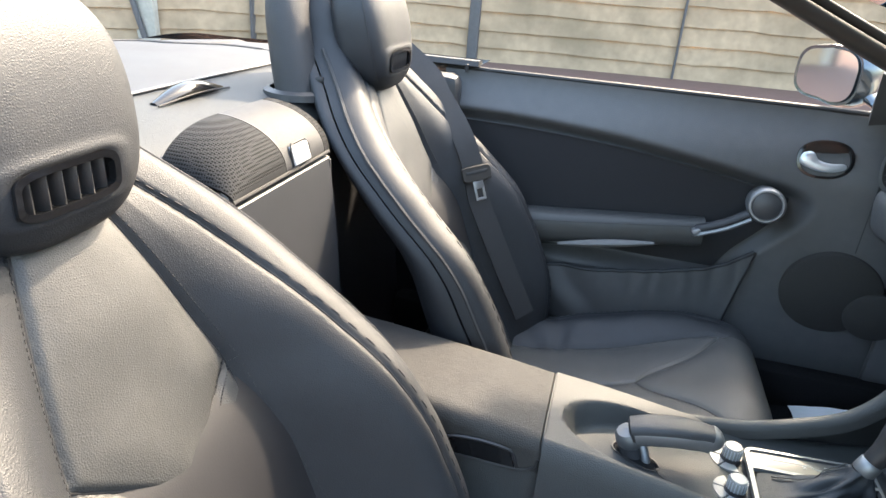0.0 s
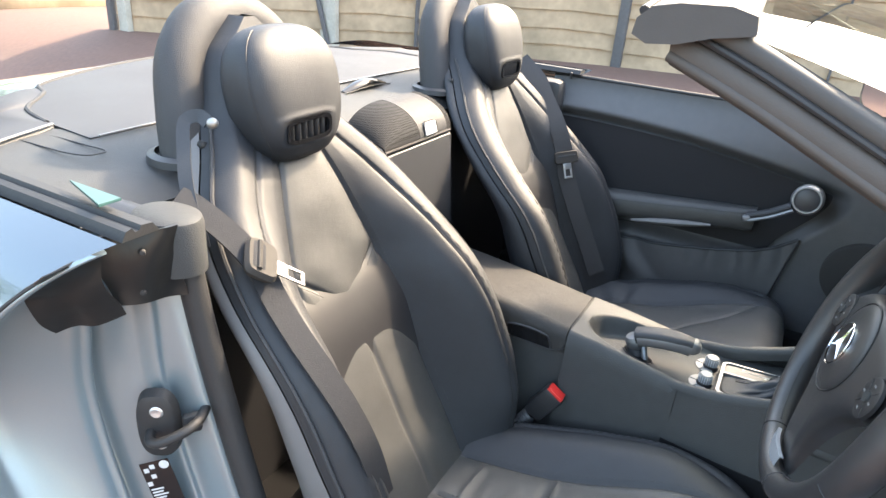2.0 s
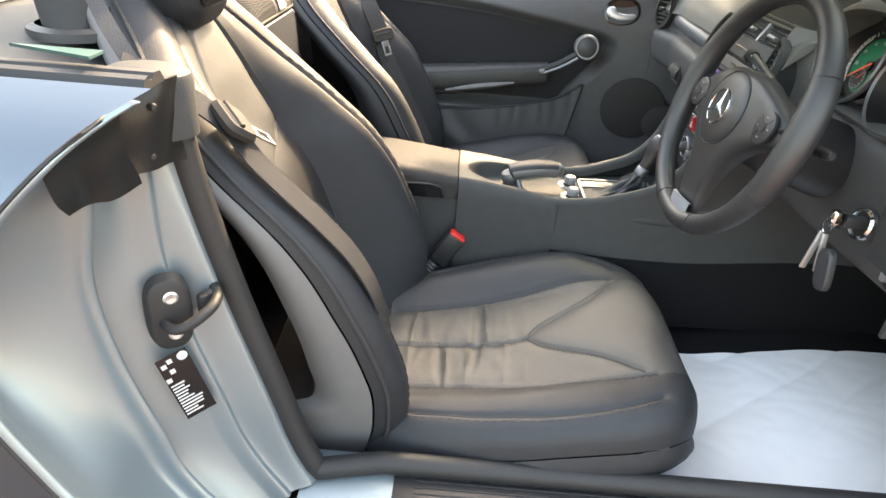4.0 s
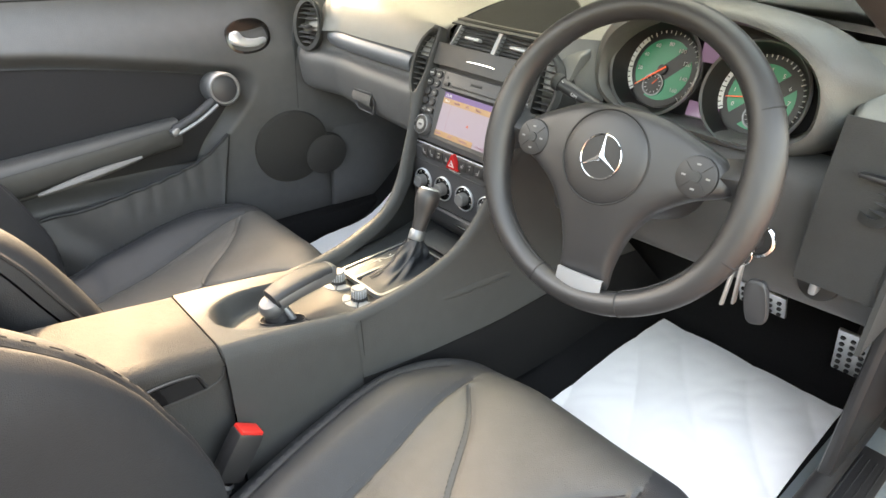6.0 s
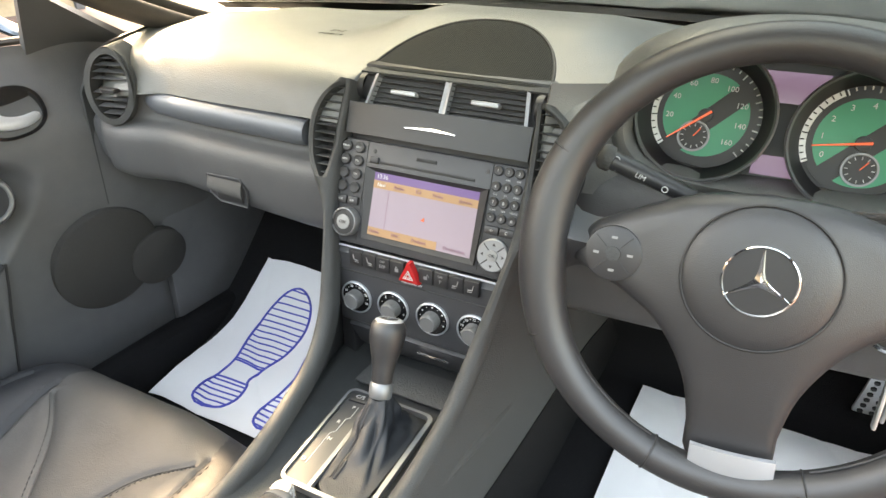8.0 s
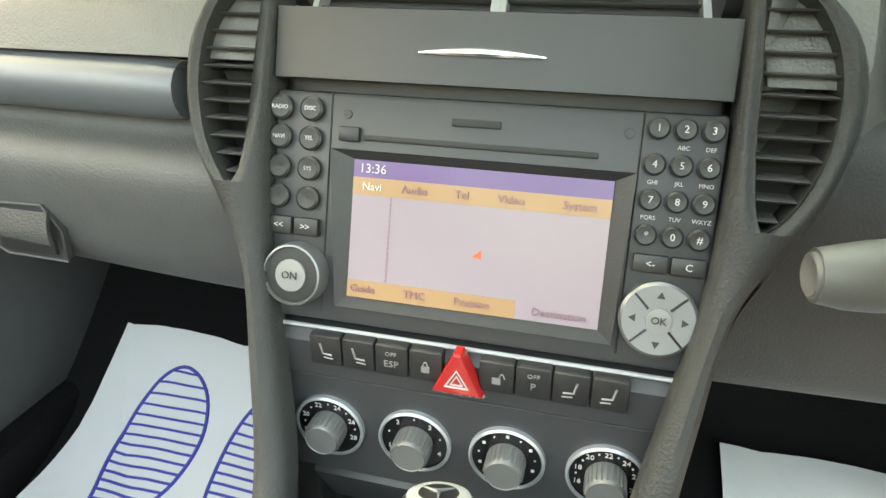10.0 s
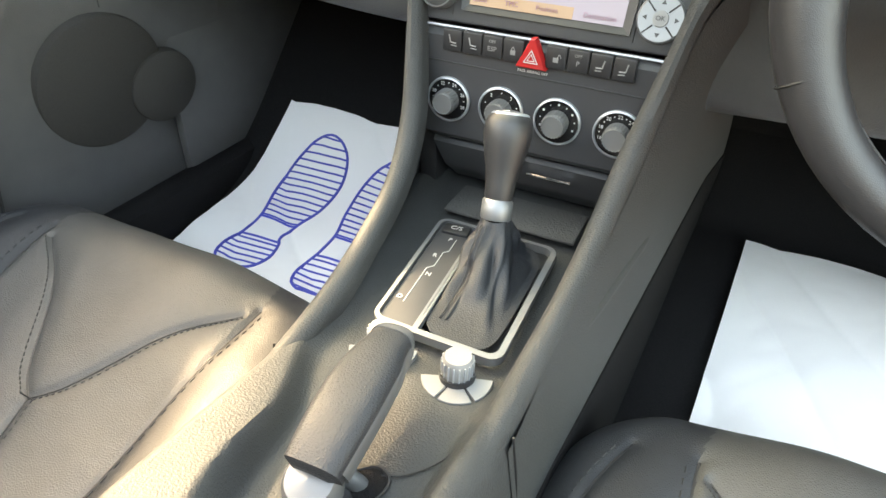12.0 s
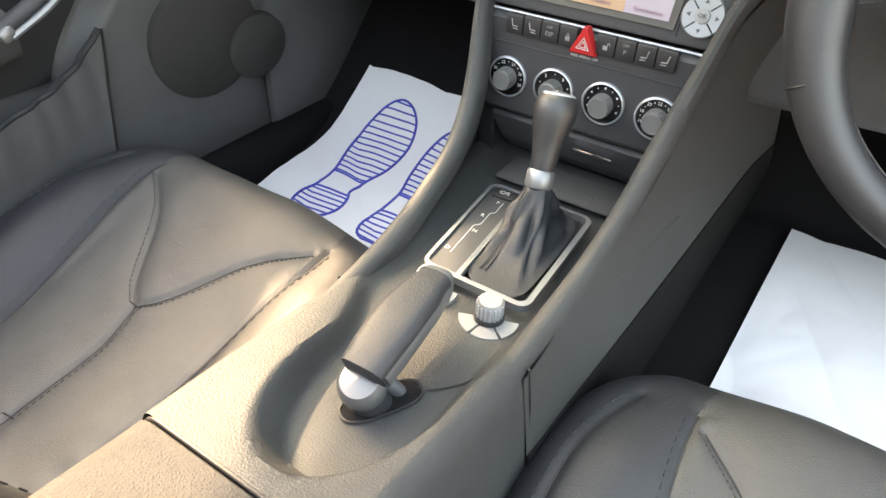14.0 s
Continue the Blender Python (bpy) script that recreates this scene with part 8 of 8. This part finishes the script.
fence = thing("fence", (-4.6, -1.5, FOOT), "weathered lap-board fence of wavy boards between posts", "fence", kind="structure")
random.seed(11)
joints = [-4.95, -3.35, -2.72, -1.10, 0.55, 2.2, 3.9]
for k, (y0, y1) in enumerate(zip(joints, joints[1:])):
    z, row = 0.0, 0
    while z < 1.75:
        h = random.uniform(0.13, 0.165)
        s1, s2 = random.uniform(0, 9), random.uniform(0, 9)
        def board(i, j, z=z, h=h, s1=s1, s2=s2, y0=y0, y1=y1):
            y = y0 + 0.004 + (y1 - y0 - 0.008) * i
            lo = z - 0.022 + 0.018 * noise.noise(Vector((y * 2.2, s1, 0))) + 0.007 * noise.noise(Vector((y * 8, s1, 4)))
            zz = lo + (h + 0.03) * j
            return Vector((fence_x(y) + 0.024 * (1 - j) + 0.004 * noise.noise(Vector((y * 5, z * 9, s2))), y, FOOT + zz))
        part("board", sheet(34, 3, board, 0.010), FENCE_WOOD, fence)
        z += h
for y, w, mt, lb in ((-4.99, 0.07, POST_DARK, "dark fence post"), (-4.88, 0.11, CONCRETE, "pale concrete fence post"), (-3.35, 0.17, CONCRETE, "wide pale concrete fence post"), (-2.72, 0.02, POST_DARK, ""), (-1.10, 0.085, POST_DARK, "dark fence post"), (0.55, 0.018, POST_DARK, ""), (2.2, 0.085, POST_DARK, "dark fence post"), (3.9, 0.085, POST_DARK, "dark fence post")):
    part("post", block((0.06, w, 2.0), (fence_x(y) + 0.035, y, FOOT + 0.97), 0.006), mt, fence, lb)
part("brace", block((0.03, 0.035, 1.0), (fence_x(-3.35) + 0.09, -3.45, FOOT + 0.45), 0.004, Matrix.Rotation(radians(16), 4, "X")), POST_DARK, fence, "dark leaning brace")

# gravel bed with timber edging and a shrub
bed = part("gravel_bed", sheet(24, 24, lambda i, j: Vector((-6.5 + 5.3 * i, -11.5 + 5.0 * j - 0.4 * i, FOOT + 0.05 + 0.02 * noise.noise(Vector((i * 9, j * 9, 0))) - (0.43 - ground_height(-6.5 + 5.3 * i, 0)))), 0.04), GRAVEL)
tagged(bed, "pale yellow gravel bed beside the drive", "gravel", kind="structure")
# gravel colour lightened for outdoor glare seen through the tinted windscreen
LIFTED_GRAVEL = material("lifted_gravel", (0.62, 0.51, 0.36), 0.9, vary=0.3, scale=60, bump=0.7, bump_scale=90, stain=0.3)
front_drive = part("gravel_drive", sheet(30, 30, lambda i, j: Vector((-2.3 + 9.0 * i, 4.6 + 12.0 * j, ground_height(-2.3 + 9.0 * i, 0) + 0.012 + 0.01 * noise.noise(Vector((i * 20, j * 20, 0))))), 0.02), LIFTED_GRAVEL)
tagged(front_drive, "gravel drive ahead of the bonnet, lightened to look glaring through the glass", "gravel", kind="structure")
edging = thing("timber_edging", (-4, -6.5, FOOT), "low weathered timber edging along the gravel bed", "edging", kind="structure")
for k in range(4):
    x = -5.9 + 1.32 * k
    part("timber", block((1.28, 0.14, 0.16), (x, -6.48 - 0.10 * k, ground_height(x, 0) + 0.06), 0.02, Matrix.Rotation(radians(-4.5), 4, "Z")), FENCE_WOOD, edging)


def shrub(at, size, seed, label):
    ob = thing("shrub", at, label, "shrub")
    rnd = random.Random(seed)
    at = Vector(at)
    for k in range(6):
        a = rnd.uniform(0, 6.28)
        part("stem", tube(spline([at, at + Vector((0.12 * math.cos(a), 0.12 * math.sin(a), 0.5)) * size, at + Vector((0.28 * math.cos(a), 0.28 * math.sin(a), 0.95)) * size], 8), [0.014 * size] * 5 + [0.008 * size] * 4, 6), FENCE_WOOD, ob)
    vs, fs = [], []
    for k in range(1500):
        d = Vector((rnd.gauss(0, 1), rnd.gauss(0, 1), rnd.gauss(0, 1))).normalized() * (0.35 + 0.65 * rnd.random() ** 0.4)
        p = at + Vector((d.x * 0.36, d.y * 0.36, 0.55 + d.z * 0.5)) * size * rnd.uniform(0.85, 1.08)
        u = Vector((rnd.gauss(0, 1), rnd.gauss(0, 1), rnd.gauss(0, 0.6))).normalized()
        w = u.cross(Vector((rnd.gauss(0, 1), rnd.gauss(0, 1), rnd.gauss(0, 1)))).normalized()
        l_ = rnd.uniform(0.03, 0.055) * size
        i0 = len(vs)
        vs += [p, p + u * l_ * 0.5 + w * l_ * 0.28, p + u * l_, p + u * l_ * 0.5 - w * l_ * 0.28]
        fs.append([i0, i0 + 1, i0 + 2, i0 + 3])
    part("foliage", (vs, fs), LEAF, ob, "small bright green leaves", smooth=0)
    return ob


shrub((-3.9, -8.3, FOOT), 0.75, 1, "small round green shrub on the gravel bed")
shrub((-6.2, 7.5, 0.40), 1.6, 2, "bushy green shrub seen in the door mirror")
shrub((-5.2, 9.5, 0.40), 1.9, 3, "broad green shrub beyond the drive")
shrub((-1.2, -15.0, 0.0), 2.6, 4, "broad garden shrub across the drive behind the car")
shrub((0.6, -15.8, 0.0), 2.4, 5, "broad garden shrub across the drive behind the car")
shrub((-3.2, -16.0, 0.3), 2.8, 6, "broad garden shrub across the drive behind the car")


def tree(at, height, seed, label):
    """A tapered trunk with limbs and an uneven crown of leaf sprays."""
    ob = thing("tree", at, label, "tree", "garden trees")
    rnd = random.Random(seed)
    at = Vector(at)
    top = at + Vector((rnd.uniform(-0.4, 0.4), rnd.uniform(-0.4, 0.4), height * 0.8))
    stem = spline([at, at.lerp(top, 0.5) + Vector((0.15, -0.1, 0)), top], 12)
    part("trunk", tube(stem, [0.22 - 0.016 * k for k in range(13)], 10), FENCE_WOOD, ob, "grey-brown trunk")
    ends = []
    for k in range(12):
        p = stem[3 + k * 9 // 12]
        a = k * 2.4 + rnd.uniform(-0.4, 0.4)
        reach = height * rnd.uniform(0.18, 0.32)
        e = p + Vector((reach * math.cos(a), reach * math.sin(a), reach * rnd.uniform(0.3, 0.8)))
        part("limb", tube(spline([p, p.lerp(e, 0.5) + Vector((0, 0, 0.15)), e], 6), [0.09, 0.08, 0.07, 0.06, 0.05, 0.04, 0.03], 7), FENCE_WOOD, ob)
        ends.append(e)
    ends.append(top + Vector((0, 0, height * 0.1)))
    vs, fs = [], []
    for e in ends:
        r = height * rnd.uniform(0.11, 0.17)
        for k in range(230):
            d = Vector((rnd.gauss(0, 1), rnd.gauss(0, 1), rnd.gauss(0, 0.8))).normalized() * r * rnd.random() ** 0.45
            p = e + d
            u = Vector((rnd.gauss(0, 1), rnd.gauss(0, 1), rnd.gauss(0, 0.6))).normalized()
            w = u.cross(Vector((rnd.gauss(0, 1), rnd.gauss(0, 1), rnd.gauss(0, 1)))).normalized()
            l_ = rnd.uniform(0.22, 0.42)
            i0 = len(vs)
            vs += [p, p + u * l_ * 0.5 + w * l_ * 0.3, p + u * l_, p + u * l_ * 0.5 - w * l_ * 0.3]
            fs.append([i0, i0 + 1, i0 + 2, i0 + 3])
    part("crown", (vs, fs), LEAF, ob, "loose green crown", smooth=0)
    return ob


for k, (x, y, h) in enumerate(((-7.5, -21.0, 8.5), (-2.0, -22.5, 9.5), (3.6, -21.5, 9.0), (9.0, -19.0, 8.0))):
    tree((x, y, 0.0), h, 20 + k, "leafy garden tree at the end of the drive behind the car")
